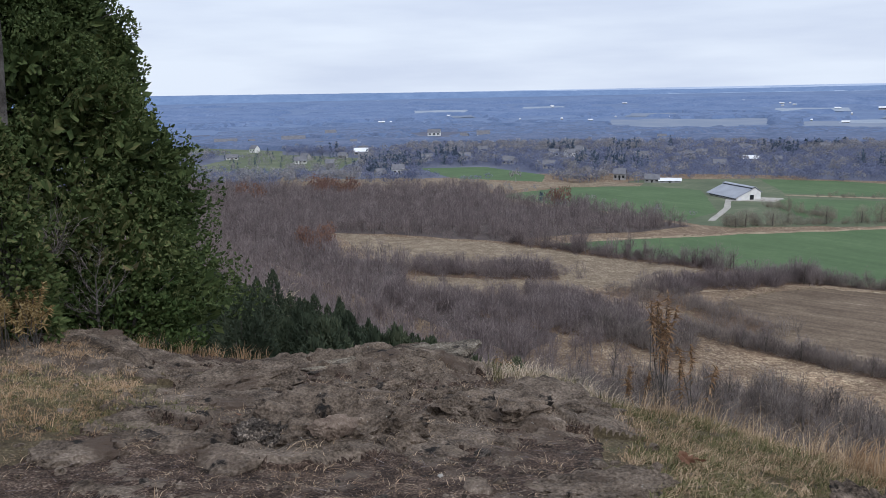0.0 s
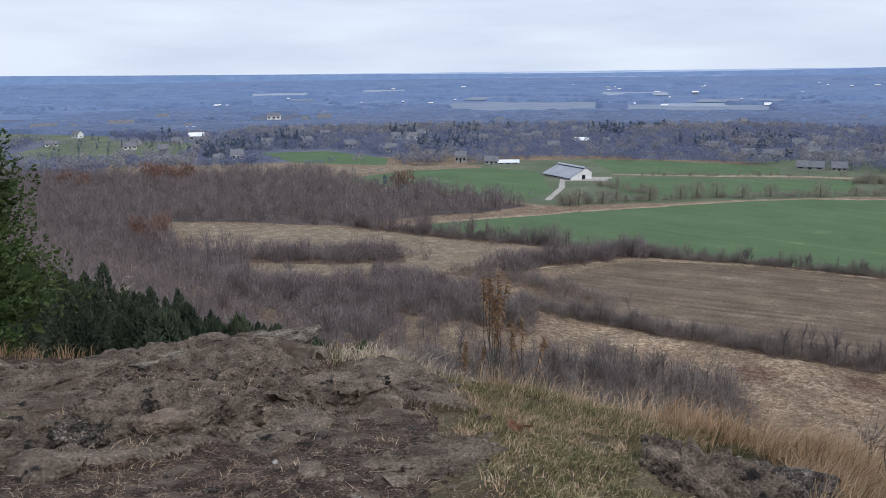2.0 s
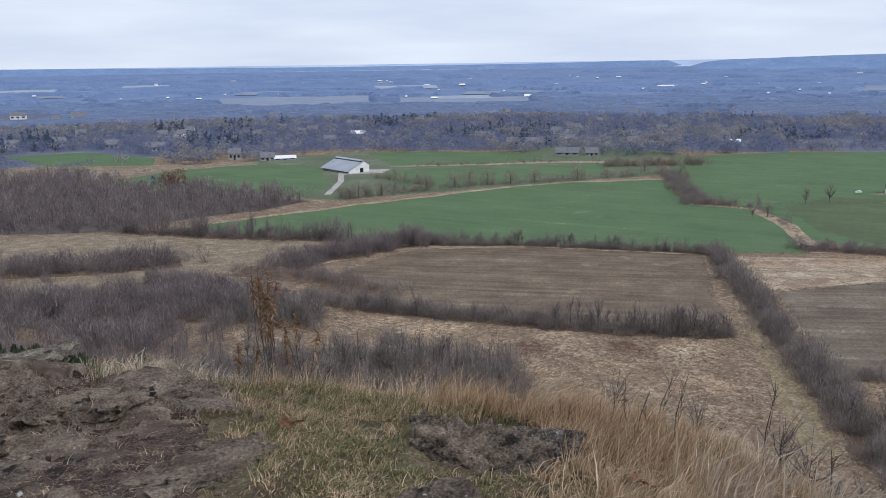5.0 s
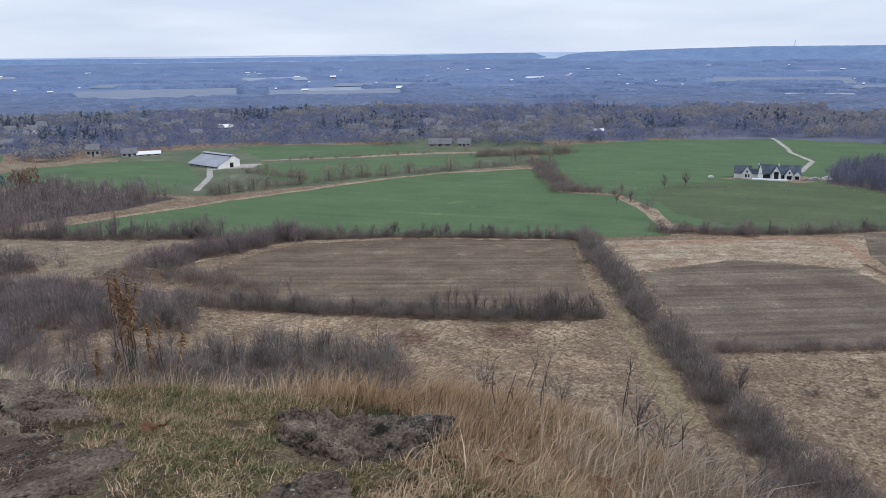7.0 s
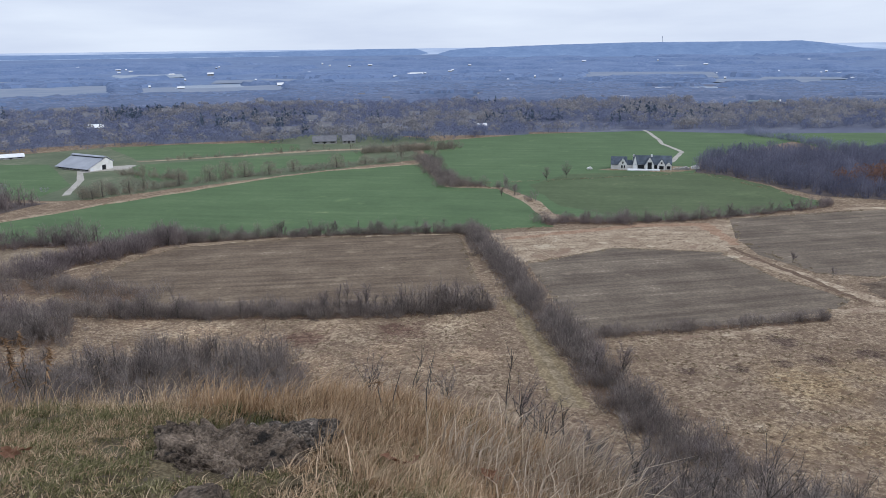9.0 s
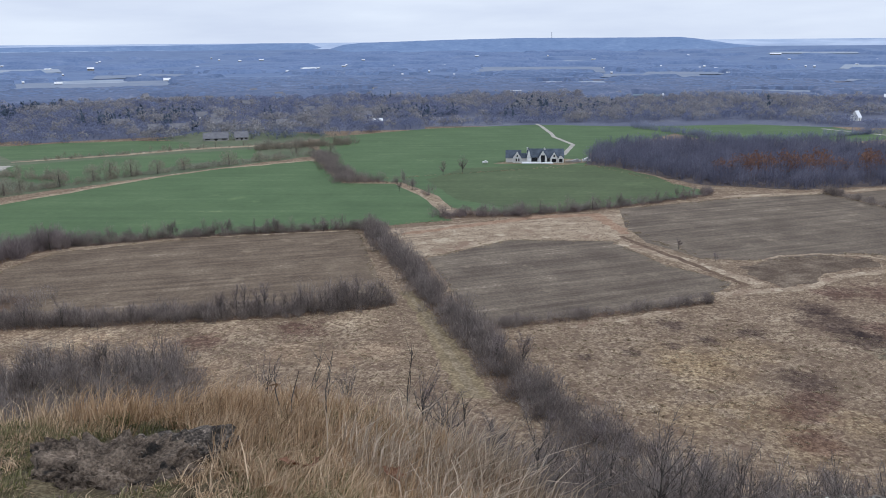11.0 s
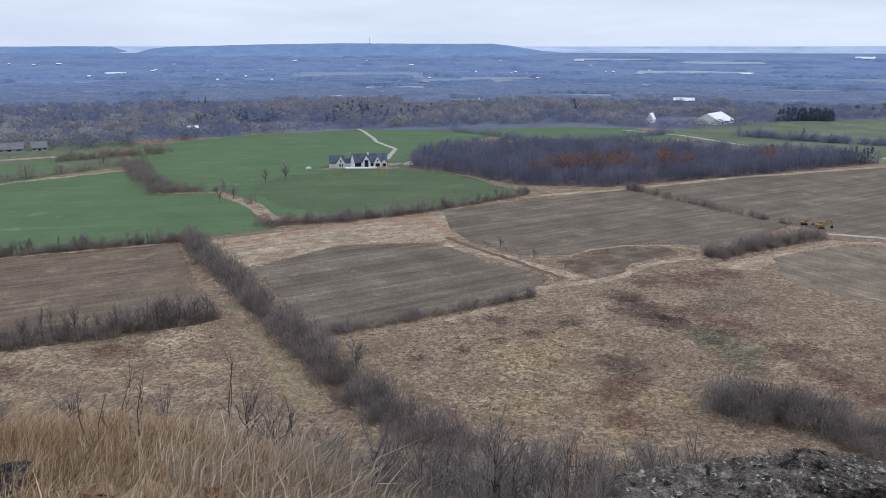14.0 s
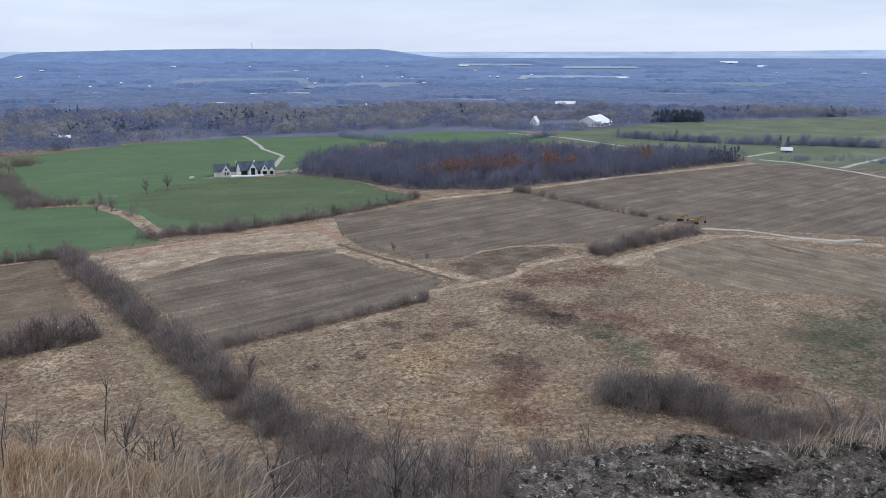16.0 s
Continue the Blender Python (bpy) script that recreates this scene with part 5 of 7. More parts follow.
near_belt = belt(620, 1290, -33, 110, 9.0, OPEN + FAR_OPEN)
near_belt = near_belt[np.hypot(near_belt[:, 0], near_belt[:, 1]) > np.interp(np.degrees(np.arctan2(near_belt[:, 0], near_belt[:, 1])), [-35, -12, 10, 30, 45, 60, 72, 84, 130], [620, 780, 745, 745, 745, 840, 860, 900, 1050])]
near_belt = opened(patchy(near_belt, 90, -0.45, 61))
garden = rs.uniform(size=len(near_belt)) < 0.14 + 0.4 * (fbm(near_belt[:, 0], near_belt[:, 1], 130, 2, 40) > 0.12)
stuff("garden_trees", stamp([crown(0.5, 44, 0.13, 0.4) for _ in range(5)], on_land(near_belt[garden]), (7, 13)), "garden", "rounded tan garden trees round scattered houses", "trees")
near_belt = near_belt[~garden]
# haze-tinted twigs make these woods look farther off
stuff("valley_woods", stamp(WOOD_LIGHT, on_land(near_belt), (7, 12), (0.7, 1.0)), "hazed_twig", "bare woods and gardens round scattered houses", "wood")


def wooded(x, y):
    """How far a place of the far plain is covered by wood, from 0 to 1."""
    r = np.hypot(x, y)
    level = np.where(r < 2050, -0.34, -0.04)
    cover = np.clip((fbm(x, y, 190, 4, 62) - level) / 0.10, 0, 1)
    for poly in OPEN + FAR_OPEN:
        cover = np.where(in_polygon(x, y, poly), 0, cover)
    return cover


def hazed_far_canopy():
    """The far woods as one uneven canopy: crowns side by side, clearings sunk to the ground."""
    radii = np.concatenate([np.arange(1240, 2100, 9.0), np.arange(2100, 3900, 17.0)])
    azs = np.radians(np.arange(-33, 110, 0.3))
    rr, aa = np.meshgrid(radii, azs, indexing="ij")
    rr = rr + rs.uniform(-4, 4, rr.shape)
    aa = aa + np.radians(rs.uniform(-0.12, 0.12, rr.shape))
    x, y = rr * np.sin(aa), rr * np.cos(aa)
    cover = wooded(x.ravel(), y.ravel()).reshape(x.shape)
    cover = cover * np.clip((rr - 1246) / 30, 0, 1)
    tall = 6.5 + 2.5 * fbm(x, y, 120, 2, 66) + 3.0 * value_noise(x / 11, y / 11, 67) + 1.6 * value_noise(x / 26, y / 26, 68)
    z = land_z(x, y) - 1.5 + cover * tall * np.where(rr < 2050, 1.0, 1.25)
    nr, na = x.shape
    i, j = np.meshgrid(np.arange(nr - 1), np.arange(na - 1), indexing="ij")
    f = np.stack([i * na + j, i * na + j + 1, (i + 1) * na + j + 1, (i + 1) * na + j], -1).reshape(-1, 4)
    f = f[cover.ravel()[f].max(1) > 0]
    used, inv = np.unique(f, return_inverse=True)
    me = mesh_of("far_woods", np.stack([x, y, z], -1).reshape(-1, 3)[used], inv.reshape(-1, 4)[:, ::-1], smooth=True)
    for k in ("hazed_canopy_mid", "hazed_canopy_far", "hazed_canopy_last"):
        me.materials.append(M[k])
    # each farther band has more haze painted into its canopy colour
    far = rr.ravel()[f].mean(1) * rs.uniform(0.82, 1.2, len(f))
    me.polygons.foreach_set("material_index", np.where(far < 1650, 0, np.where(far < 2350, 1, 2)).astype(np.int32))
    return tagged(new("far_woods", me), "far bare woods across the valley", "wood", kind="stuff")


hazed_far_canopy()
firs = opened(patchy(belt(820, 1235, -33, 110, 12, OPEN), 90, 0.40, 64))

# tussocks of the nearer meadows
tussock = [thin(rs.normal(size=(9, 3)) * (0.35, 0.35, 0), rs.normal(size=(9, 3)) * (0.55, 0.55, 0.12) + (0, 0, 0.42), 0.22) for _ in range(6)]
near_meadow = belt(118, 250, 18, 108, 1.9)
near_meadow = near_meadow[-inside(near_meadow[:, 0], near_meadow[:, 1]) > 105]
for poly in (WHEAT, [(163, 328), (211, 297), (262, 252), (190, 168), (162, 188), (136, 214), (110, 241), (84, 272), (90, 290), (129, 318)], [(242, 194), (288, 182), (312, 145), (289, 113), (280, 83), (252, 84), (218, 107), (188, 130)],
             [(204, 176), (190, 152), (176, 135), (152, 106), (134, 82), (129, 84), (147, 108), (172, 138), (186, 156), (199, 178)]):
    near_meadow = near_meadow[~in_polygon(near_meadow[:, 0], near_meadow[:, 1], poly)]
near_meadow = near_meadow[fbm(near_meadow[:, 0], near_meadow[:, 1], 5, 4, 77) > rs.uniform(-0.7, 0.5, len(near_meadow))]
stuff("meadow_tussocks", stamp(tussock, on_land(near_meadow, 0.05), (0.4, 1.0)), "meadow_tuft", "dry grass tussocks of the meadow", "grass")
# these conifers carry painted haze in place of their own green
stuff("far_conifers", stamp(FIR_FAR, on_land(firs), (8, 15)), "hazed_conifer", "dark conifers among far bare woods", "wood")

# far tree lines use the twig colour with haze mixed in
hedgerow([(838, 60), (816, 2), (805, -52), (812, -128), (810, -190)], 0.8, 11, 7, "bare tree line across far pastures", "hazed_twig", 60, (8, 13))
hedgerow([(695, 209), (754, 324), (770, 345)], 2.2, 7, 7, "bare tree line between far fields", "hazed_twig", 16, (7, 10))
hedgerow([(690, 205), (803, 141), (845, 118)], 2.4, 7, 6, "bare tree line beside a far road", "hazed_twig", 14, (7, 10))
hedgerow([(690, -180), (700, -120), (690, -75)], 3.0, 10, 5, "garden trees beside a far road", "hazed_twig", 10, (6, 9))
stuff("conifer_row", stamp(FIR, on_land([(672, -26 - k * 2.6) for k in range(9)] + [(783, -90), (786, -97), (820, 2)]), (8, 12)), "hazed_conifer", "short row of dark conifers beside pastures", "trees")
stuff("conifer_block", stamp(FIR, on_land(scatter([(1030, 36), (1070, 30), (1085, -26), (1050, -30)], 5)), (11, 14)), "hazed_conifer", "dark block of conifers beyond a pasture", "wood")
fringe = np.concatenate([along(line + line[:1], 1.6, 3.2) for line in (WHEAT, [(163, 328), (211, 297), (262, 252), (190, 168), (136, 214), (84, 272), (90, 290), (129, 318)], [(242, 194), (288, 182), (312, 145), (289, 113), (280, 83), (252, 84), (188, 130)],
                         [(377, 173), (440, 133), (482, 96), (457, 56), (418, 2), (362, 22), (350, 56), (316, 84), (306, 104), (338, 150)], [(505, 255), (455, 157), (361, 184), (335, 206), (327, 244), (362, 297), (372, 342)])])
stuff("field_fringe", stamp(tussock, on_land(fringe, 0.0), (0.5, 1.2)), "meadow_tuft", "rough dry grass along field edges", "grass")

LAWN = [(-310, 958), (-285, 1206), (-108, 1077), (-119, 918), (-207, 871)]
stuff("garden_shrubs", stamp([puff(0.5, 30, 0.14) for _ in range(4)], on_land(np.concatenate([scatter(LAWN, 17), scatter([(-60, 700), (60, 640), (150, 500), (190, 540), (60, 720)], 24)])), (3, 7)), "garden", "small bare shrubs on rough lawns", "shrubs")
stuff("garden_conifers", stamp(FIR, on_land(np.concatenate([scatter(LAWN, 36), scatter([(60, 600), (92, 585), (110, 560), (80, 640)], 12)])), (5, 10)), "hazed_conifer", "dark garden conifers on rough lawns", "trees")

# ---- trees that stand out singly ----


def tube(points, radii, sides=6):
    p = np.array(points, float)
    n = len(p)
    t = np.gradient(p, axis=0)
    t /= np.linalg.norm(t, axis=1)[:, None] + 1e-9
    a = np.cross(t, (0.31, 0.95, 0.05))
    a /= np.linalg.norm(a, axis=1)[:, None] + 1e-9
    b = np.cross(t, a)
    ang = np.arange(sides) * 2 * np.pi / sides
    v = p[:, None] + (a[:, None] * np.cos(ang)[None, :, None] + b[:, None] * np.sin(ang)[None, :, None]) * np.reshape(radii, (-1, 1, 1))
    i, j = np.meshgrid(np.arange(n - 1), np.arange(sides), indexing="ij")
    j2 = (j + 1) % sides
    f = np.stack([i * sides + j, i * sides + j2, (i + 1) * sides + j2, (i + 1) * sides + j], -1).reshape(-1, 4)
    return v.reshape(-1, 3), f


def join_tubes(tubes):
    vs, fs, n = [], [], 0
    for v, f in tubes:
        vs.append(v)
        fs.append(f + n)
        n += len(v)
    return np.concatenate(vs), np.concatenate(fs)


def bare_tree(height, spread, limbs=16, twigs=420, w=0.03, mat="twig", label="bare deciduous tree on the slope", group="", name="bare_tree"):
    """trunk with bent limbs, and a crown of fine twigs."""
    root = new(name)
    root.empty_display_size = 0.3
    bend = rs.normal(size=(5, 2)) * 0.02 * height
    line = np.column_stack([np.cumsum(bend, 0) * 0.5, np.linspace(0, 0.64, 5) * height])
    line[0, :2] = 0
    tubes = [tube(line, np.linspace(0.018, 0.004, 5) * height)]
    tips = []
    for _ in range(limbs):
        u = rs.uniform(0.28, 1.0)
        a = np.array([np.interp(u * 4, range(5), line[:, k]) for k in range(3)])
        az = rs.uniform(0, 2 * np.pi)
        r = spread * rs.uniform(0.3, 1.0) * (1.15 - 0.45 * u)
        b = a + np.array([np.cos(az) * r, np.sin(az) * r, height * rs.uniform(0.2, 0.42)])
        mid = (a + b) / 2 + np.array([0, 0, -0.03 * height]) + rs.normal(size=3) * 0.015 * height
        tubes.append(tube([a, mid, b], [0.009 * height * (1.3 - u), 0.006 * height * (1.3 - u), 0.0015 * height], 4))
        tips += [(a * 0.5 + mid * 0.5, mid), (mid, b)]
    v, f = join_tubes(tubes)
    part("trunk", mesh_of("trunk", v, f, M["bark"], True), None, root)
    k = rs.randint(0, len(tips), twigs)
    A, B = np.array([t[0] for t in tips])[k], np.array([t[1] for t in tips])[k]
    a = A + (B - A) * rs.uniform(0.1, 1, (twigs, 1))
    d = (B - A) / (np.linalg.norm(B - A, axis=1)[:, None] + 1e-9) + rs.normal(size=(twigs, 3)) * 0.6
    d[:, 2] = np.abs(d[:, 2]) * 0.9 + 0.15
    b = a + d / np.linalg.norm(d, axis=1)[:, None] * height * rs.uniform(0.05, 0.16, (twigs, 1))
    k2 = rs.randint(0, twigs, twigs)
    a2 = a[k2] + (b - a)[k2] * rs.uniform(0.3, 0.9, (twigs, 1))
    d2 = (b - a)[k2] * 0.5 + rs.normal(size=(twigs, 3)) * 0.03 * height
    tri = np.concatenate([thin(a, b, w), thin(a2, a2 + d2, w * 0.7)])
    part("crown", tri_mesh("crown", tri, M[mat]), None, root)
    return tagged(root, label, "tree", group)


def set_down(ob, x, y, scale=1.0, turn=0.0, z=None):
    ob.matrix_basis = pose(x, y, ground_at(x, y) - 0.15 if z is None else z, 0, 0, turn) @ Matrix.Scale(scale, 4)
    return ob


def placed(x, y, scale, turn, z=None):
    return pose(x, y, ground_at(x, y) - 0.15 if z is None else z, 0, 0, turn)


def copies(protos, spots, scales):
    """Each spot gets a copy of one of the prototypes, which themselves take the first spots."""
    for k, (x, y) in enumerate(spots):
        p = protos[k % len(protos)]
        s = rs.uniform(*scales)
        if k < len(protos):
            set_down(p, x, y, s, rs.uniform(0, 360))
        else:
            c = copy_thing(p, placed(x, y, s, rs.uniform(0, 360)))
            c.scale = (s, s, s * rs.uniform(0.9, 1.15))


GAP = [(48, 290), (70, 263), (99, 228), (129, 199), (117, 179), (92, 210), (71, 232), (54, 264)]


def slope_spots(n, az, d, gap, reach=(15, 330)):
    """Places on the valley side between two headings and two distances from the brink."""
    out, tries = [], 0
    while len(out) < n and tries < 60 * n:
        tries += 1
        a, r = radians(rs.uniform(*az)), math.sqrt(rs.uniform(reach[0] ** 2, reach[1] ** 2))
        x, y = r * math.sin(a), r * math.cos(a)
        if any((x - p) ** 2 + (y - q) ** 2 < gap ** 2 for p, q in out):
            continue
        dd = -float(inside(np.array([x]), np.array([y]))[0])
        if d[0] < dd < d[1] and not in_polygon(np.array([x]), np.array([y]), GAP)[0]:
            out.append((x, y))
    return out


def evergreen(height, spread, sprays, leaf, label, group=""):
    root = new("cedar_tree")
    v, f = tube([(0, 0, 0), (0, 0, height * 0.5), (0, 0, height * 0.95)], [0.014 * height, 0.008 * height, 0.002 * height])
    part("trunk", mesh_of("trunk", v, f, M["bark"], True), None, root)
    part("crown", tri_mesh("crown", conifer_plant(height, spread, sprays, leaf, 0.6), M["conifer"]), None, root)
    return tagged(root, label, "tree", group)


copies([evergreen(8, 2.0, 3200, 0.13, "dark green cedar on the wooded slope", "cedars on the slope") for _ in range(6)], slope_spots(300, (-24, 6.5), (16, 72), 1.5, (40, 106)), (0.6, 1.0))
near_cedars = [evergreen(8, 2.2, 7000, 0.09, "dark green cedar below the brink", "cedars below the brink") for _ in range(4)]
for k in range(58):
    az, r = rs.uniform(-16, 6.2), rs.uniform(20, 38)
    x, y = r * math.sin(radians(az)), r * math.cos(radians(az))
    z = ground_at(x, y)
    crest = float(np.interp(az, [-16, -8.5, -5.2, 0, 3.5, 5.2, 6.2], [-12.4, -14.6, -15.0, -16.5, -17.5, -18.2, -18.7]))
    size = (1.6 + r * math.tan(radians(crest)) - z - rs.uniform(0.0, 2.2)) / 8.3
    ob = near_cedars[k] if k < 4 else copy_thing(near_cedars[k % 4], pose(x, y, z))
    ob.matrix_basis = pose(x, y, z - 0.2, 0, 0, rs.uniform(0, 360)) @ Matrix.Diagonal((size * 1.15, size * 1.15, size, 1))
copies([evergreen(6, 1.3, 800, 0.26, "dark green cedar among bare trees", "cedars on the slope") for _ in range(2)], slope_spots(14, (3, 9), (50, 90), 3, (80, 120)), (0.6, 1.0))
copies([bare_tree(9, 2.6, 17, 330, 0.04, group="bare trees on the slope") for _ in range(7)], slope_spots(95, (-20, 20), (70, 200), 3.6, (95, 240)), (0.75, 1.35))
copies([bare_tree(7.5, 2.2, 15, 280, 0.04, "twig_grey", "bare scrub tree at the foot of the slope", "scrub trees below the cliff") for _ in range(6)], slope_spots(95, (8, 33), (118, 205), 2.8, (135, 225)), (0.9, 1.5))
foot_trees = [bare_tree(8, 2.9, 24, 620, 0.045, "twig", "broad bare tree at the foot of the cliff slope", "bare trees at the foot of the slope") for _ in range(3)]
for k, (x, y, size) in enumerate([(96, 30.1, 1.15), (128.7, 49.1, 1.2), (138.4, 65.9, 1.1), (142.6, 22.1, 0.9), (108.5, 24.4, 0.75), (123.4, 34, 0.7), (139.9, 77.7, 0.85), (140.6, 60.2, 0.95), (104, 38, 0.7), (134, 56, 0.8)]):
    ob = foot_trees[k] if k < 3 else copy_thing(foot_trees[k % 3], pose(x, y, 0))
    ob.matrix_basis = pose(x, y, ground_at(x, y) - 0.15, 0, 0, k * 67) @ Matrix.Scale(size, 4)
copies([bare_tree(7, 2.4, 16, 420, 0.028, "twig_grey", "bare tree low on the cliff slope", "bare trees low on the slope") for _ in range(5)], slope_spots(75, (50, 104), (56, 108), 3.8), (0.9, 1.6))
stuff("slope_scrub", np.concatenate([stamp(SHRUB_DENSE, on_land(slope_spots(560, (6, 34), (112, 205), 0.9, (125, 225))), (3.2, 6.5)), stamp(TREE, on_land(slope_spots(520, (7, 33), (112, 205), 1.0, (125, 222))), (6.5, 12)), stamp(SHRUB_DENSE, on_land(slope_spots(420, (34, 106), (56, 116), 1.2)), (2.2, 5.0)), stamp(TREE, on_land(slope_spots(130, (34, 104), (60, 112), 2.0)), (5, 9))]), "twig_grey", "low bare scrub on the slope below the cliff", "scrub")
stuff("slope_thicket", np.concatenate([stamp(TREE, on_land(slope_spots(360, (-26, 12), (66, 220), 1.6, (80, 260))), (6, 11)), stamp(SHRUB_DENSE, on_land(slope_spots(300, (-26, 14), (60, 220), 1.5, (80, 260))), (3, 5))]), "twig", "thicket of bare trees on the wooded slope", "wood")

copies([bare_tree(9.5, 2.4, 16, 300, 0.045, "twig", "tall bare tree in a hedgerow", "tall hedgerow trees") for _ in range(4)],
       [tuple(p) for p in along([(148, 203), (162, 191), (176, 180), (190, 168)], 3.1, 5)] + [(126, 221), (112, 236), (99, 250)], (0.8, 1.15))
copies([bare_tree(6.5, 1.9, 15, 260, 0.05, "twig", "small bare tree beside a green field", "trees beside the green field") for _ in range(4)],
       [tuple(p) for p in along([(152, 342), (203, 311), (240, 277), (264, 254)], 5.0, 3.5)] + [tuple(p) for p in along([(42, 446), (82, 406), (134, 364)], 6.5, 8)], (0.7, 1.25))
single = [bare_tree(10, 3.6, 30, 700, 0.055, "twig_grey", "lone bare tree in a green field", "lone field trees") for _ in range(2)]
set_down(single[0], 410, 314, 1.0, 20)
set_down(single[1], 428, 311, 1.15, 110)
big = bare_tree(13, 4.5, 20, 420, 0.06, "twig", "tall gnarled bare tree at a field corner")
set_down(big, 157, 333, 1.0, 40)
hedge_trees = [bare_tree(9, 3.2, 24, 520, 0.05, "twig", "bare tree rising from a hedgerow", "trees in the hedgerow") for _ in range(2)]
set_down(hedge_trees[0], 166, 109, 1.2, 70)
set_down(hedge_trees[1], 168, 102, 1.3, 200)
field_bushes = [bare_tree(5.5, 2.6, 20, 500, 0.05, "twig", "lone bare bush beside a ditch", "bushes by the ditch") for _ in range(2)]
set_down(field_bushes[0], 314, 116, 1.0, 0)
set_down(field_bushes[1], 303, 97, 0.8, 90)
copies([bare_tree(7, 1.8, 16, 300, 0.06, "twig", "thin bare tree along a field edge", "thin trees along field edges") for _ in range(3)],
       [(404, 163), (382, 175), (418, 158), (356, 296), (349, 300), (374, 318), (203, 311), (222, 296), (180, 325), (250, 262), (105, 246), (99, 255)], (0.7, 1.3))
dead = bare_tree(6, 2.8, 18, 160, 0.06, "pale_blades", "fallen bleached dead tree among cedars", name="dead_tree")
dead.children[0].data.materials[0] = M["pale_blades"]
dead.matrix_basis = pose(-16.5, 70, -18.6, 40, 25, 30)


def willow(h, r):
    root = new("willow_bush")
    tri = np.concatenate([twiggy(r / h, 620, 0.14, 0.013) * h * (1, 1, 0.95), twiggy(r / h * 1.1, 160, 0.16, 0.014) * h * (1, 1, 0.5), bare_plant(h * 0.9, r * 0.8, 20, 120, 0.1)])
    part("crown", tri_mesh("crown", tri, M["willow"]), None, root)
    v, f = tube([(0, 0, 0), (0.1, 0, h * 0.3), (0.1, 0.2, h * 0.6)], [0.3, 0.22, 0.08])
    part("trunk", mesh_of("trunk", v, f, M["bark"], True), None, root)
    return tagged(root, "round yellowish willow beside a green field", "tree", "willows along the field")


copies([willow(7.5, 4.0) for _ in range(4)], [(178, 486), (188, 481), (205, 482), (219, 492), (240, 485), (263, 487), (276, 488), (289, 485), (305, 479), (326, 479), (357, 469), (383, 467), (432, 460), (448, 457), (430, 478), (195, 485), (181, 479)], (1.15, 1.9))

# ---- rocks of the ledge ----


def rock(loc, size, seed, mat="rock", label="weathered limestone rock half sunk in the ledge", turn=0.0, detail=4, tilt=(0, 0), rough=0.05, group=""):
    """An angular broken stone: a body cut by flat planes, chipped and pitted."""
    g = np.random.RandomState(seed)
    cuts = g.normal(size=(15, 3))
    cuts /= np.linalg.norm(cuts, axis=1)[:, None]
    cuts = np.concatenate([cuts, [(0.06, 0.02, 1.0)], [(0.3, -0.3, 0.9)]])
    cuts /= np.linalg.norm(cuts, axis=1)[:, None]
    far = np.concatenate([g.uniform(0.72, 1.0, 15), [0.66], [0.74]])
    bm = bmesh.new()
    bmesh.ops.create_icosphere(bm, subdivisions=detail, radius=1)
    off = Vector((seed * 7.3, seed * 3.1, seed * 1.7))
    for v in bm.verts:
        p = np.array(v.co)
        wob = noise.noise_vector(v.co * 2.0 + off) * 0.07
        d = cuts @ (p + np.array(wob))
        r = np.sort(far / np.maximum(d, 0.12))
        r = r[0] - 0.06 * math.exp(-(r[1] - r[0]) / 0.06)
        q = v.co * r
        n = noise.fractal(q * 3.0 + off, 0.8, 2.1, 6) * rough * 1.3 + noise.fractal(q * 9.0 + off, 0.5, 2.1, 4) * rough * 0.9 - 0.09 * max(0.0, 0.22 - abs(noise.noise(q * 4.2 - off))) / 0.22
        cell = noise.cell(q * 5.0 + off) - 0.5
        q = q * (1 + n + 0.035 * cell)
        v.co = Vector((q.x * size[0], q.y * size[1], q.z * size[2])) * 1.15
    me = bpy.data.meshes.new("rock")
    bm.to_mesh(me)
    bm.free()
    me.materials.append(M[mat])
    ob = new("rock", me)
    ob.matrix_basis = pose(*loc, tilt[0], tilt[1], turn)
    return tagged(ob, label, "rock", group)


def stone(x, y, proud, size, seed, mat="rock", label="weathered limestone rock half sunk in the ledge", turn=0.0, detail=4, tilt=(0, 0), rough=0.08):
    """A rock whose top stands proud of the ledge by the given height."""
    z = float(ledge_z(np.array([x]), np.array([y]))[0])
    return rock((x, y, z + proud - 0.74 * size[2]), size, seed, mat, label, turn, detail, tilt, rough)


stone(-0.60, 3.40, 0.16, (0.33, 0.25, 0.24), 1, "brown_rock", "craggy limestone outcrop overhanging bare soil", 12, 5, (5, 0), 0.12)
# near-black stone also paints the shade under the overhang
stone(-0.80, 3.27, 0.09, (0.13, 0.10, 0.13), 31, "dark_rock", "black-stained overhang of the outcrop with undercut shade in its colour", 30, 5, (0, 0), 0.14)
stone(-0.30, 3.46, 0.08, (0.20, 0.14, 0.14), 32, "brown_rock", "dark shoulder of the outcrop", -10, 5, (0, 0), 0.14)
stone(-0.53, 3.19, 0.11, (0.052, 0.042, 0.055), 2, "pink_rock", "pinkish limestone block set in the outcrop", 5, 4)
stone(1.61, 2.44, 0.045, (0.31, 0.29, 0.24), 3, "brown_rock", "broad brown limestone boulder among dry grass", -40, 6, (6, 3), 0.08)
stone(1.80, 2.56, 0.06, (0.17, 0.13, 0.11), 33, "dark_rock", "grey lichened shoulder of a boulder", -30, 5, (0, 0), 0.1)
stone(1.10, 1.93, 0.03, (0.26, 0.18, 0.16), 4, "brown_rock", "low brown limestone slab among grass", -38, 5, (0, 0), 0.08)
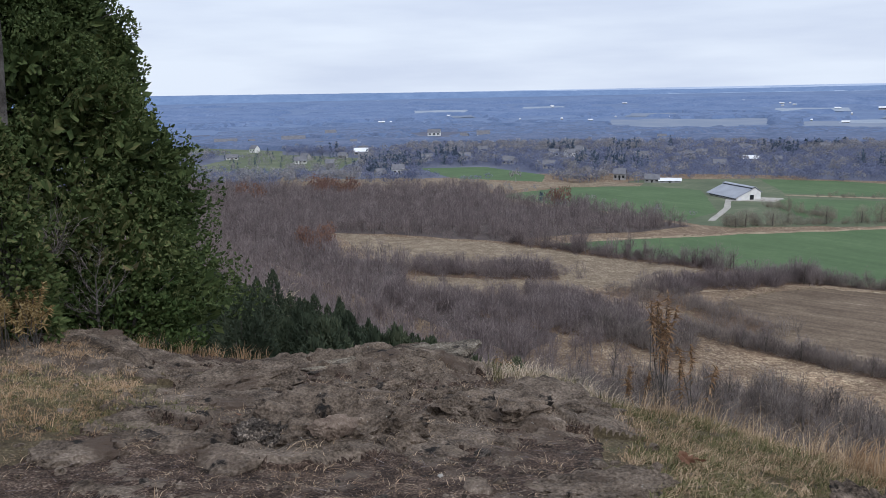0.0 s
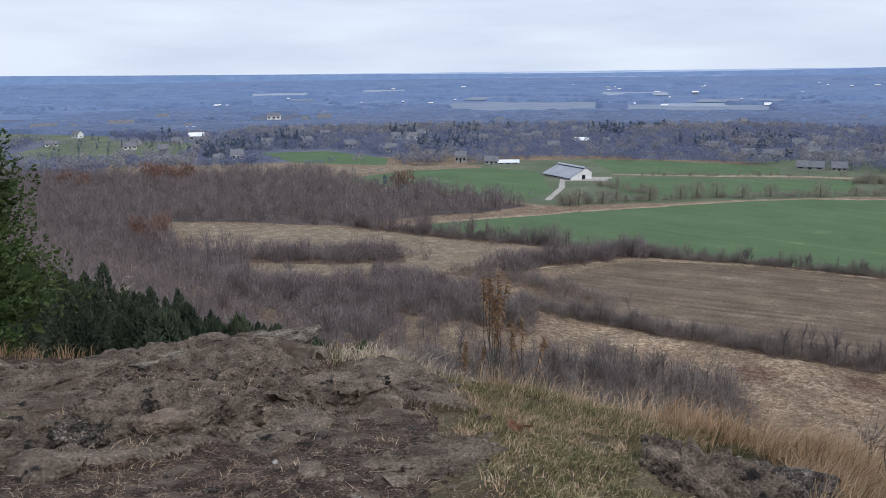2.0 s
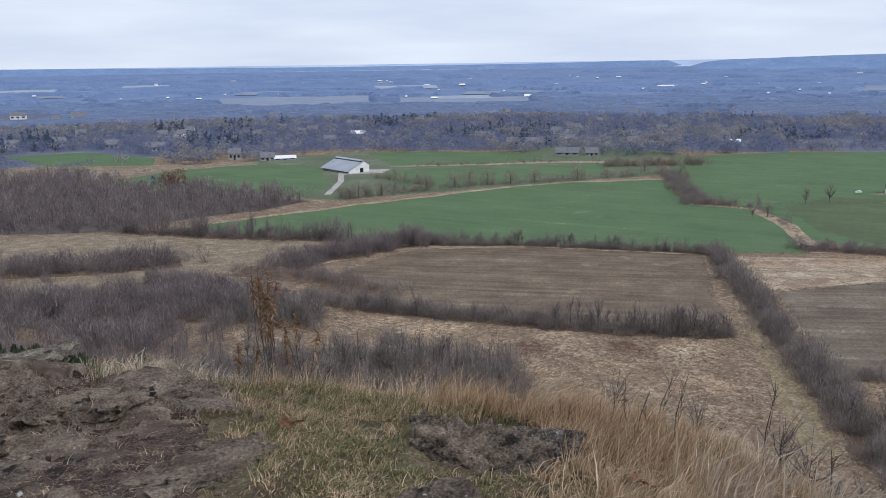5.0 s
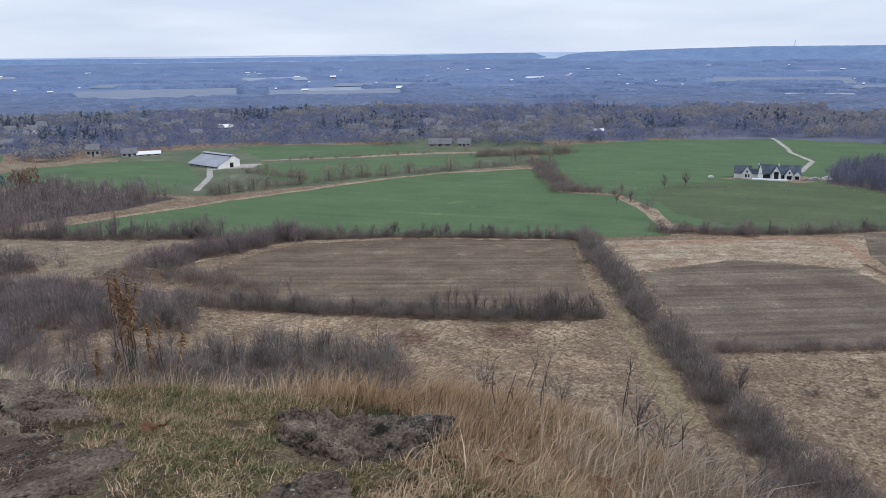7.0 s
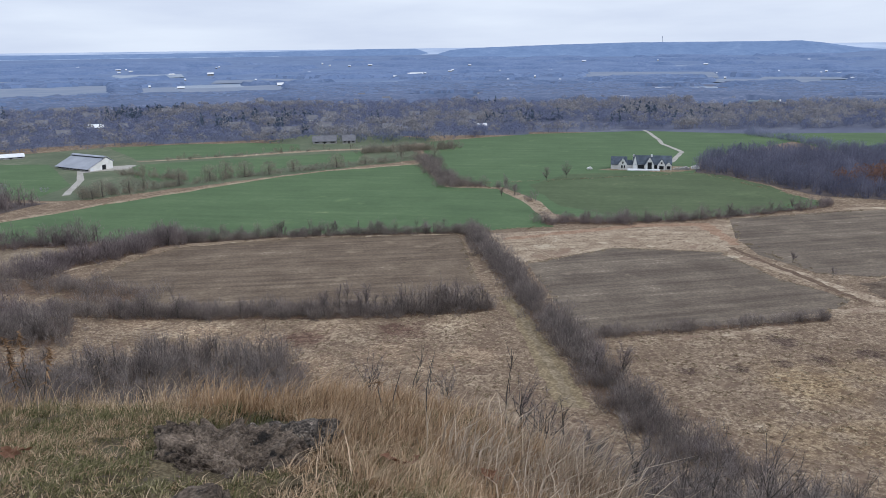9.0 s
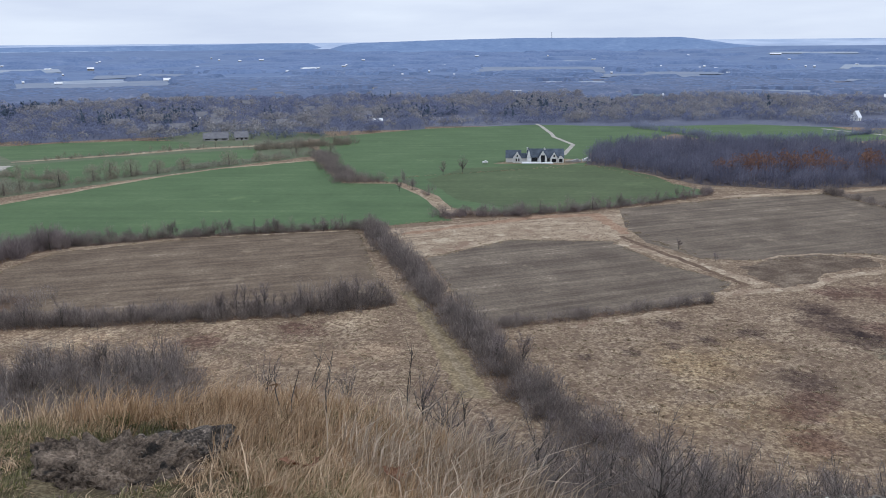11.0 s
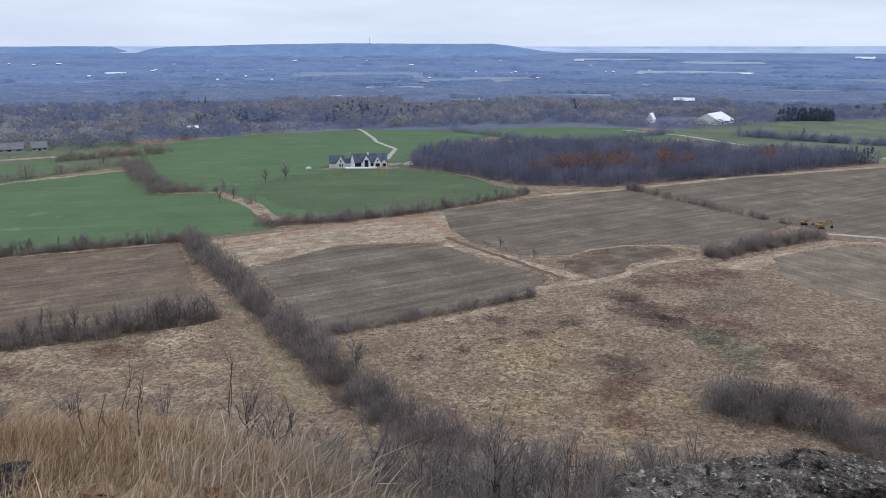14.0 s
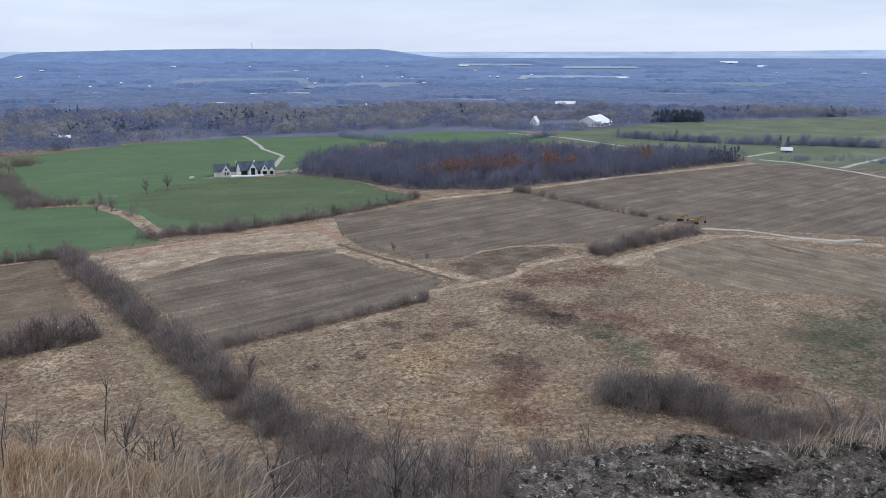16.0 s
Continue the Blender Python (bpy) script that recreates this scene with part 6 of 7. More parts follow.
stone(0.58, 2.72, 0.03, (0.28, 0.16, 0.09), 5, "rock", "low brown limestone slab in the soil", 8, 5, (0, 0), 0.1)
stone(0.55, 4.15, 0.05, (0.45, 0.42, 0.20), 6, "rock", "square-cornered limestone slab at the ledge", 22, 5, (0, 0), 0.1)
stone(-0.42, 5.75, -0.05, (0.50, 0.28, 0.16), 7, "crest_rock", "pale lichened crest of the ledge", 4, 5, (0, 0), 0.12)
stone(0.10, 5.60, -0.05, (0.26, 0.2, 0.12), 8, "crest_rock", "pale lichened crest stone", 30, 5, (0, 0), 0.12)
stone(0.62, 5.30, -0.03, (0.22, 0.16, 0.10), 34, "crest_rock", "pale lichened crest stone", -10, 5, (0, 0), 0.12)
stone(-0.55, 4.55, 0.03, (0.18, 0.11, 0.11), 9, "brown_rock", "dark pitted limestone knob", 10, 5, (0, 0), 0.16)
stone(-0.30, 4.62, 0.05, (0.14, 0.10, 0.10), 35, "brown_rock", "dark pitted limestone knob", 70, 4, (0, 0), 0.16)
stone(-0.02, 4.50, 0.04, (0.18, 0.12, 0.12), 10, "brown_rock", "dark pitted limestone knob", 50, 5, (0, 0), 0.16)
stone(0.08, 4.02, 0.04, (0.16, 0.10, 0.09), 11, "brown_rock", "dark pitted limestone knob", 0, 4, (0, 0), 0.16)
stone(0.42, 3.95, 0.04, (0.15, 0.10, 0.09), 36, "brown_rock", "dark pitted limestone knob", 40, 4, (0, 0), 0.16)
stone(-1.55, 3.0, 0.05, (0.20, 0.12, 0.09), 12, "rock", "pale flat stone in dark soil", 20, 4)
stone(-1.60, 3.72, 0.05, (0.15, 0.11, 0.08), 13, "rock", "flat stone in short grass", -20, 4)
stone(-1.12, 3.25, 0.05, (0.22, 0.09, 0.08), 14, "rock", "flat tilted stone in dark soil", 35, 4, (10, 0))
stone(-0.88, 2.95, 0.05, (0.15, 0.1, 0.08), 15, "rock", "rounded stone in dark soil", 10, 4)
stone(-1.45, 4.75, 0.06, (0.4, 0.2, 0.14), 16, "rock", "tilted limestone slab in the ledge", 25, 5, (8, -6))
stone(-1.15, 4.35, 0.04, (0.36, 0.22, 0.10), 17, "rock", "smooth limestone slab in the ledge", -8, 4)
stone(-2.9, 6.0, 0.0, (0.48, 0.36, 0.22), 18, "rock", "grey limestone hump at the brink", 15, 5)
stone(-2.1, 5.8, 0.0, (0.5, 0.3, 0.16), 19, "rock", "grey limestone hump at the brink", -10, 5)
stone(-1.35, 5.7, 0.0, (0.4, 0.3, 0.14), 20, "rock", "grey limestone hump at the brink", 8, 5)
rock((3.72, -0.45, -0.17), (0.14, 0.18, 0.07), 23, "lichen_rock", "pale lichened stone on the slab", -10, 5)
rock((5.3, -1.66, -0.74), (0.17, 0.17, 0.20), 25, "lichen_rock", "pale lichened boulder beyond dry grass", 0, 4)

# pebbles and dead twigs on bare soil
pebbles = [bpy.data.meshes.new("pebble") for _ in range(3)]
for k, me in enumerate(pebbles):
    bm = bmesh.new()
    bmesh.ops.create_icosphere(bm, subdivisions=2, radius=1)
    for v in bm.verts:
        v.co *= 0.8 + 0.55 * noise.noise(v.co * 1.3 + Vector((k * 5, 0, 0))) + 0.25 * noise.cell(v.co * 1.6 + Vector((k * 3, 0, 0)))
        v.co.z *= 0.6
    bm.to_mesh(me)
    bm.free()
    me.materials.append(M["gravel" if k == 0 else "rock"])
for k in range(280):
    x, y = rs.uniform(-2.4, 1.0), rs.uniform(2.3, 5.6)
    s = 0.013 if k == 0 else 0.007 + 0.035 * rs.uniform() ** 4
    if k == 0:
        x, y = -0.03, 2.85
    ob = new("pebble", pebbles[0 if k == 0 else 1 + k % 2])
    ob.matrix_basis = pose(x, y, float(ledge_z(np.array([x]), np.array([y]))[0]) + s * 0.25, 0, 0, rs.uniform(0, 360)) @ Matrix.Scale(s, 4)
    tagged(ob, "small white pebble on the ledge" if k == 0 else "small limestone pebble on the ledge", "pebble", "pebbles on the ledge")


rubble = [rock((0, 0, -50), (1.0, 0.75, 0.6), 60 + k, "dark_rock" if k == 3 else "rock", "broken limestone fragment on the ledge", 0, 3, (0, 0), 0.1, "stone fragments on the ledge") for k in range(5)]
for k in range(300):
    if k < 150:
        x, y = rs.uniform(-2.2, 0.9), rs.uniform(2.35, 3.6)
    else:
        x, y = rs.uniform(-2.0, 0.6), rs.uniform(3.4, 5.6)
    size = 0.010 + 0.045 * rs.uniform() ** 3
    ob = rubble[k] if k < 5 else copy_thing(rubble[k % 5], pose(x, y, 0))
    z = float(ledge_z(np.array([x]), np.array([y]))[0])
    ob.matrix_basis = pose(x, y, z - size * 0.12, rs.uniform(-25, 25), rs.uniform(-25, 25), rs.uniform(0, 360)) @ Matrix.Scale(size, 4)


def surface_z(xy):
    return ledge_z(xy[:, 0], xy[:, 1])


# ---- grass ----


BOULDER = [(1.32, 2.50), (1.44, 2.74), (1.70, 2.80), (1.98, 2.66), (2.02, 2.44), (1.80, 2.24), (1.46, 2.26)]
SLAB = [(0.88, 2.0), (1.04, 2.10), (1.26, 2.02), (1.32, 1.88), (1.18, 1.78), (0.92, 1.82)]


def blades(xy, height, width, lean, curl, stray, per):
    """Tufts of per blades at the places xy; each tuft has its own lean and height."""
    n = len(xy) * per
    tuft = np.repeat(np.arange(len(xy)), per)
    off = rs.normal(size=(n, 2)) * (0.012 + 0.09 * height[1])
    p = xy[tuft] + off
    tall = rs.uniform(height[0], height[1], len(xy))[tuft]
    h = tall * rs.uniform(0.35, 1.05, n)
    own = (rs.normal(size=(len(xy), 2)) * stray * 0.6)[tuft]
    base = np.column_stack([p, surface_z(p) - 0.01])
    d = np.array(lean) + own + rs.normal(size=(n, 2)) * stray * 0.6 + off / (0.05 + 0.2 * height[1]) * 0.35
    mid = base + np.column_stack([d * (h * 0.35)[:, None], h * 0.6])
    tip = base + np.column_stack([d * (h * (0.75 + curl))[:, None], h * (1.0 - 0.18 * np.hypot(d[:, 0], d[:, 1]))])
    ang = rs.uniform(0, np.pi, n)
    w = np.column_stack([np.cos(ang), np.sin(ang), np.zeros(n)]) * (width * rs.uniform(0.5, 1.3, n))[:, None]
    v = np.stack([base - w, base + w, mid - w * 0.75, mid + w * 0.75, tip], 1)
    keep = np.ones(n, bool)
    for corners in (BOULDER, SLAB):
        keep &= ~in_polygon(p[:, 0], p[:, 1], corners)
    v = v[keep]
    k = np.arange(len(v))[:, None] * 5
    f = np.concatenate([k + [0, 1, 3], k + [0, 3, 2], k + [2, 3, 4]])
    return v.reshape(-1, 3), f


def grass(corners, count, height, width, mat, label, name="grass", lean=(0.25, -0.1), clump=0.35, curl=0.5, stray=0.3, per=14):
    c = np.array(corners, float)
    count = max(12, count // per)
    p = rs.uniform(c.min(0), c.max(0), (count * 8, 2))
    p = p[in_polygon(p[:, 0], p[:, 1], corners)]
    dens = fbm(p[:, 0], p[:, 1], clump, 3, int(count) % 97)
    p = p[dens > rs.uniform(-0.6, 0.4, len(p))][:count]
    v, f = blades(p, height, width, lean, curl, stray, per)
    return tagged(new(name, mesh_of(name, v, f, M[mat])), label, "grass", kind="stuff")


EDGE_TALL = [(1.9, 2.0), (2.3, 3.2), (2.85, 3.5), (3.15, 2.6), (3.1, 1.7), (2.8, 1.2), (2.5, 1.1)]
grass(EDGE_TALL, 6400, (0.07, 0.20), 0.0026, "dry_grass", "tall dry grass along the cliff's brink", curl=0.2, stray=0.38)
grass(EDGE_TALL, 2600, (0.09, 0.23), 0.0024, "orange_blades", "golden grass stems along the brink", curl=0.2, stray=0.32, per=9)
grass([(2.35, 1.4), (2.5, 2.2), (3.05, 2.3), (3.1, 1.7), (2.8, 1.15)], 2000, (0.16, 0.36), 0.0034, "pale_blades", "tall bleached grass bending over the brink", lean=(0.12, -0.24), stray=0.26, curl=0.5, per=7)
grass(EDGE_TALL, 12000, (0.04, 0.12), 0.0022, "dry_grass", "dense low dry grass along the brink", stray=0.8)
grass(EDGE_TALL, 5000, (0.03, 0.09), 0.0022, "green_blades", "green shoots at the foot of dry grass", stray=0.6)
grass([(1.9, 3.3), (2.2, 4.0), (2.8, 3.5), (3.1, 2.8), (2.6, 2.8)], 2200, (0.10, 0.27), 0.0025, "orange_blades", "golden dry grass beside a boulder", stray=0.4, per=10)
grass([(0.95, 3.0), (0.95, 4.7), (1.6, 4.5), (2.4, 4.0), (2.3, 3.2), (1.5, 3.2)], 6500, (0.02, 0.09), 0.0018, "dry_grass", "dry grass on the shoulder of the ledge", stray=0.6)
grass([(0.95, 3.0), (1.0, 4.6), (1.6, 4.4), (2.3, 3.8), (2.2, 3.1), (1.5, 3.1)], 5000, (0.03, 0.10), 0.0018, "green_blades", "green grass on the shoulder of the ledge", stray=0.6)
grass([(1.2, 4.2), (1.2, 4.9), (1.7, 4.5), (2.3, 4.1), (2.2, 3.7)], 900, (0.10, 0.30), 0.0018, "dry_grass", "long dry stems along the brink", stray=0.35, per=6)
grass([(0.75, 2.3), (0.8, 3.4), (1.1, 3.9), (1.6, 3.6), (1.7, 2.2), (1.3, 2.0)], 15000, (0.015, 0.055), 0.0027, "green_blades", "short green turf beside the ledge", stray=0.7)
grass([(0.7, 2.2), (0.8, 3.4), (1.2, 4.0), (1.8, 3.5), (2.0, 2.4), (1.6, 1.9)], 12000, (0.015, 0.06), 0.0022, "dry_grass", "short dry turf beside the ledge", stray=0.8)
grass([(0.35, 5.2), (0.3, 6.1), (0.8, 5.8), (1.3, 4.9), (1.0, 4.5), (0.75, 5.0)], 2600, (0.05, 0.2), 0.002, "pale_blades", "bleached grass along the brink", stray=0.45, per=9)
grass([(0.35, 5.2), (0.3, 6.1), (0.8, 5.8), (1.3, 4.9), (1.0, 4.5), (0.75, 5.0)], 2200, (0.03, 0.14), 0.002, "green_blades", "green grass along the brink", stray=0.45, per=9)
grass([(1.5, 1.9), (2.0, 2.7), (2.6, 2.2), (2.7, 1.2), (2.1, 1.2)], 8000, (0.03, 0.12), 0.002, "dry_grass", "dry grass in front of the brink", stray=0.8)
grass([(1.6, 1.8), (2.2, 2.4), (2.6, 1.9), (2.4, 1.2), (2.0, 1.2)], 3000, (0.03, 0.13), 0.002, "green_blades", "green grass among dry blades", stray=0.5)
grass([(-3.6, 6.4), (-3.4, 7.3), (-2.4, 7.0), (-1.5, 6.6), (-1.5, 6.2), (-2.4, 6.4)], 3200, (0.08, 0.22), 0.0022, "orange_blades", "golden grass at the foot of the cedar")
grass([(-3.8, 3.6), (-3.9, 6.3), (-3.0, 6.0), (-2.1, 5.2), (-1.7, 4.0), (-1.6, 3.2), (-2.4, 3.2)], 30000, (0.015, 0.07), 0.002, "orange_blades", "short golden turf on the ledge", stray=0.7)
grass([(-3.4, 3.4), (-3.5, 5.4), (-2.2, 4.9), (-1.6, 4.2), (-1.2, 3.9), (-1.6, 3.4)], 16000, (0.015, 0.06), 0.002, "green_blades", "short green turf on the ledge", stray=0.7)
grass([(-2.0, 2.3), (-1.6, 5.6), (0.3, 5.6), (0.9, 3.0), (0.7, 2.2)], 7000, (0.012, 0.05), 0.0013, "dry_grass", "sparse dead grass tufts on the ledge", clump=0.3, stray=1.3, per=7)
grass([(-1.2, 2.2), (-0.6, 3.0), (0.9, 3.4), (1.0, 2.2)], 3600, (0.006, 0.022), 0.0012, "orange_blades", "thin dead turf on bare soil", clump=0.3, stray=1.5, per=4)
grass([(3.9, -0.75), (4.3, -0.6), (4.9, -1.2), (4.7, -1.75), (4.1, -1.5)], 2600, (0.06, 0.2), 0.002, "pale_blades", "bleached grass behind the slab", lean=(0.1, -0.3), stray=0.4)
grass([(2.9, -0.9), (3.3, -0.5), (3.8, -0.8), (3.6, -1.5)], 500, (0.02, 0.06), 0.0016, "dry_grass", "dry tufts on the slab", clump=0.2, stray=0.6)


def litter():
    n = 2200
    xy = np.column_stack([rs.uniform(-2.6, 1.6, n), rs.uniform(2.2, 5.4, n)])
    a = np.column_stack([xy, surface_z(xy) + 0.006])
    ang = rs.uniform(0, 2 * np.pi, n)
    d = np.column_stack([np.cos(ang), np.sin(ang), rs.normal(size=n) * 0.12]) * (0.012 + 0.1 * rs.uniform(size=(n, 1)) ** 3)
    return stuff("twig_litter", thin(a, a + d, 0.0028), "twig", "dead twigs and straw strewn over the ledge", "litter")


litter()

# ---- weeds, stalks and fallen leaves ----


def weed(x, y, height, stems, label, heads=True, mat="seed", leaves=22):
    root = new("weed")
    for _ in range(stems):
        b = np.array([rs.normal() * 0.035, rs.normal() * 0.035, 0])
        h = height * rs.uniform(0.75, 1.05)
        t = b + np.array([0.02 + rs.normal() * 0.06, rs.normal() * 0.06, h])
        m = (b + t) / 2 + np.array([rs.normal() * 0.02, rs.normal() * 0.02, 0])
        v, f = tube([b, m, t], [0.0038, 0.003, 0.0016], 5)
        stem = part("stem", mesh_of("stem", v, f, M["bark"], True), None, root)
        n = leaves
        u = rs.uniform(0.42, 0.98, (n, 1)) ** 0.7
        a = b + (t - b) * u
        d = np.column_stack([rs.normal(size=n), rs.normal(size=n), -np.abs(rs.normal(size=n)) * 1.1])
        d /= np.linalg.norm(d, axis=1)[:, None]
        part("foliage", tri_mesh("foliage", thin(a, a + d * rs.uniform(0.03, 0.08, (n, 1)), 0.011), M[mat]), None, stem, "withered brown leaves")
        if heads:
            n = 46
            u = rs.uniform(0.82, 1.04, (n, 1))
            a = b + (t - b) * u
            d = np.column_stack([0.6 + rs.normal(size=n) * 0.7, rs.normal(size=n) * 0.7, -0.25 + rs.normal(size=n) * 0.5])
            d /= np.linalg.norm(d, axis=1)[:, None]
            part("seed_plume", tri_mesh("seed_plume", thin(a, a + d * rs.uniform(0.02, 0.06, (n, 1)), 0.009), M[mat]), None, stem, "withered seed plume")
    zz = float(ledge_z(np.array([x]), np.array([y]))[0])
    root.matrix_basis = pose(x, y, zz - 0.02)
    return tagged(root, label, "weed", "withered weeds at the brink")


weed(1.38, 4.72, 0.80, 11, "tall withered goldenrod with rusty seed heads")
weed(1.58, 4.66, 0.55, 4, "withered weed with drooping pale plumes")
weed(1.22, 4.95, 0.34, 3, "withered weed at the brink")
weed(0.45, 5.9, 0.26, 3, "withered weed at the brink", False)
weed(2.72, 2.75, 0.30, 2, "dark dead stalk in dry grass", False, leaves=4)
weed(-3.15, 5.7, 0.4, 12, "bushy golden-brown withered weed", True, "golden_leaf")
weed(-3.0, 5.5, 0.34, 12, "bushy golden-brown withered weed", True, "golden_leaf")
weed(-3.2, 5.45, 0.4, 12, "bushy golden-brown withered weed", True, "golden_leaf")


def stalk(x, y, height, lean, label="bare dark sapling stalk in dry grass"):
    root = new("sapling")
    z = float(ledge_z(np.array([x]), np.array([y]))[0])
    pts = [(0, 0, -0.05), (lean * 0.3, 0.01, height * 0.5), (lean, 0, height)]
    v, f = tube(pts, [0.0042, 0.003, 0.001], 5)
    part("stem", mesh_of("stem", v, f, M["bark"], True), None, root)
    for _ in range(12):
        u = rs.uniform(0.35, 0.95)
        a = np.array([lean * u, 0, height * u])
        b = a + np.array([rs.normal() * 0.035, rs.normal() * 0.035, rs.uniform(0.05, 0.12)])
        v, f = tube([a, b], [0.0017, 0.0006], 4)
        part("twig", mesh_of("twig", v, f, M["bark"], True), None, root)
    root.matrix_basis = pose(x, y, z)
    return tagged(root, label, "sapling", "bare saplings at the brink")


stalk(3.1, 2.28, 0.42, 0.05)
stalk(2.85, 2.62, 0.34, 0.06)
stalk(3.25, 2.0, 0.34, -0.05)
stalk(3.4, 1.3, 0.4, 0.06)
stalk(3.0, 2.9, 0.3, 0.1)


brink_shrubs = [bare_tree(0.7, 0.3, 16, 200, 0.0028, "twig", "leafless twiggy shrub at the brink", "twiggy shrubs at the brink", "bare_shrub") for _ in range(3)]
for k, (x, y, size) in enumerate([(3.15, 2.75, 0.5), (3.3, 2.35, 0.65), (3.4, 1.95, 0.55), (3.42, 1.6, 0.65), (3.3, 1.3, 0.6), (3.2, 2.1, 0.6), (3.5, 1.05, 0.6), (2.95, 3.2, 0.6), (3.25, 0.95, 0.75)]):
    ob = brink_shrubs[k] if k < 3 else copy_thing(brink_shrubs[k % 3], pose(x, y, 0))
    ob.matrix_basis = pose(x, y, float(ledge_z(np.array([x]), np.array([y]))[0]) - 0.06, 0, 0, k * 71) @ Matrix.Scale(size, 4)


def maple_leaf(x, y, size, turn, z_up=0.05):
    bm = bmesh.new()
    lobes = [(0, -0.5), (0.16, -0.28), (0.5, -0.36), (0.38, -0.1), (0.56, 0.16), (0.3, 0.12), (0.26, 0.36), (0, 0.62), (-0.26, 0.36), (-0.3, 0.12), (-0.56, 0.16), (-0.38, -0.1), (-0.5, -0.36), (-0.16, -0.28)]
    mid = bm.verts.new((0, 0, 0))
    ring = [bm.verts.new((a * size, b * size, size * (0.25 * abs(a) + 0.2 * noise.noise(Vector((a * 3 + turn, b * 3, 0)))))) for a, b in lobes]
    for i in range(len(ring)):
        bm.faces.new((mid, ring[i], ring[(i + 1) % len(ring)]))
    bmesh.ops.solidify(bm, geom=bm.faces[:], thickness=0.0015)
    me = bpy.data.meshes.new("leaf")
    bm.to_mesh(me)
    bm.free()
    me.materials.append(M["dead_leaf"])
    ob = new("leaf", me)
    ob.matrix_basis = pose(x, y, float(ledge_z(np.array([x]), np.array([y]))[0]) + z_up, 25, 10, turn)
    return tagged(ob, "curled brown maple leaf lying on turf", "leaf", "fallen leaves")


maple_leaf(1.0, 3.07, 0.075, 20)
maple_leaf(1.05, 3.05, 0.055, 120)
maple_leaf(2.12, 2.06, 0.09, 60, 0.09)
maple_leaf(2.2, 2.02, 0.08, 170, 0.09)
maple_leaf(2.5, 1.85, 0.10, 10, 0.1)
maple_leaf(-1.0, 3.62, 0.06, 80, 0.02)

# ---- the cedar and bushes at the brink ----


def leafy(n, centre, radius, height, leaf, profile, droop=0.0):
    """Leaf sprays over a lumpy mass; profile: how the radius shrinks from foot to tip."""
    u = rs.uniform(0, 1, n) ** 0.85
    az = rs.uniform(0, 2 * np.pi, n)
    lump = 1 + 0.14 * np.sin(az * 4 + u * 17) + 0.10 * np.sin(az * 9 - u * 31 + 1.7) + 0.08 * np.sin(az * 2 + u * 7)
    shell = 1 - np.abs(rs.normal(size=n)) * 0.17
    r = radius * profile(u) * lump * np.clip(shell, 0.2, 1.06)
    p = np.column_stack([np.cos(az) * r, np.sin(az) * r, u * height]) + np.array(centre)
    out = []
    d0 = np.column_stack([np.cos(az), np.sin(az), 0.55 + rs.normal(size=n) * 0.4 - droop]) + rs.normal(size=(n, 3)) * 0.55
    d0 /= np.linalg.norm(d0, axis=1)[:, None]
    for k in range(2):
        d = d0 + rs.normal(size=(n, 3)) * 0.45
        d *= (leaf * rs.uniform(0.6, 1.3, n))[:, None] / np.linalg.norm(d, axis=1)[:, None]
        a = p + d0 * leaf * 0.35 * k
        s = np.cross(d, rs.normal(size=(n, 3)))
        s *= (leaf * 0.30) / (np.linalg.norm(s, axis=1)[:, None] + 1e-9)
        out += [np.stack([a, a + d * 0.55 + s, a + d], 1), np.stack([a, a + d, a + d * 0.55 - s], 1)]
    t = np.stack(out, 1).reshape(-1, 3, 3)
    return t


def big_cedar():
    root = new("cedar_tree")
    at = np.array((-4.3, 8.45, -0.95))
    tri = leafy(40000, at, 1.80, 4.6, 0.046, lambda u: (1 - u ** 1.85) ** 0.8 * (0.97 + 0.06 * np.sin(u * 9)))
    core = leafy(10500, at, 1.45, 4.3, 0.15, lambda u: (1 - u ** 2.1) ** 0.8)
    tri = np.concatenate([tri, core])
    part("foliage", tri_mesh("foliage", tri, M["cedar"]), None, root, "scaly green and bronze cedar sprays")
    tubes = [tube([at + (0, 0, -1.2), at + (0.05, 0, 2), at + (0, 0.05, 4.3)], [0.13, 0.08, 0.02])]
    for _ in range(60):
        z = rs.uniform(0.2, 3.8)
        a, r = rs.uniform(0, 2 * np.pi), 1.75 * (1 - (z / 4.6) ** 1.6) ** 0.8
        p, q = at + (0, 0, z), at + (np.cos(a) * r, np.sin(a) * r, z + 0.25)
        tubes.append(tube([p, (p + q) / 2 + (0, 0, -0.08), q], [0.018, 0.012, 0.004], 4))
    v, f = join_tubes(tubes)
    part("trunk", mesh_of("trunk", v, f, M["bark"], True), None, root)
    return tagged(root, "dense green cedar tree at the cliff's brink", "tree")


big_cedar()


def leafy_bush(at, radius, height, n, leaf, mat, label):
    root = new("bush")
    part("foliage", tri_mesh("foliage", leafy(n, (0, 0, 0), radius, height, leaf, lambda u: np.sqrt(np.clip(1 - (u * 0.98) ** 2, 0, 1))), M[mat]), None, root)
    tubes = []
    for _ in range(14):
        a = rs.uniform(0, 2 * np.pi)
        tubes.append(tube([(0, 0, -0.2), (np.cos(a) * radius * 0.4, np.sin(a) * radius * 0.4, height * 0.45), (np.cos(a) * radius * 0.8, np.sin(a) * radius * 0.8, height * 0.75)], [0.012, 0.008, 0.003], 4))
    v, f = join_tubes(tubes)
    part("stem", mesh_of("stem", v, f, M["bark"], True), None, root)
    root.matrix_basis = pose(*at)
    return tagged(root, label, "bush")


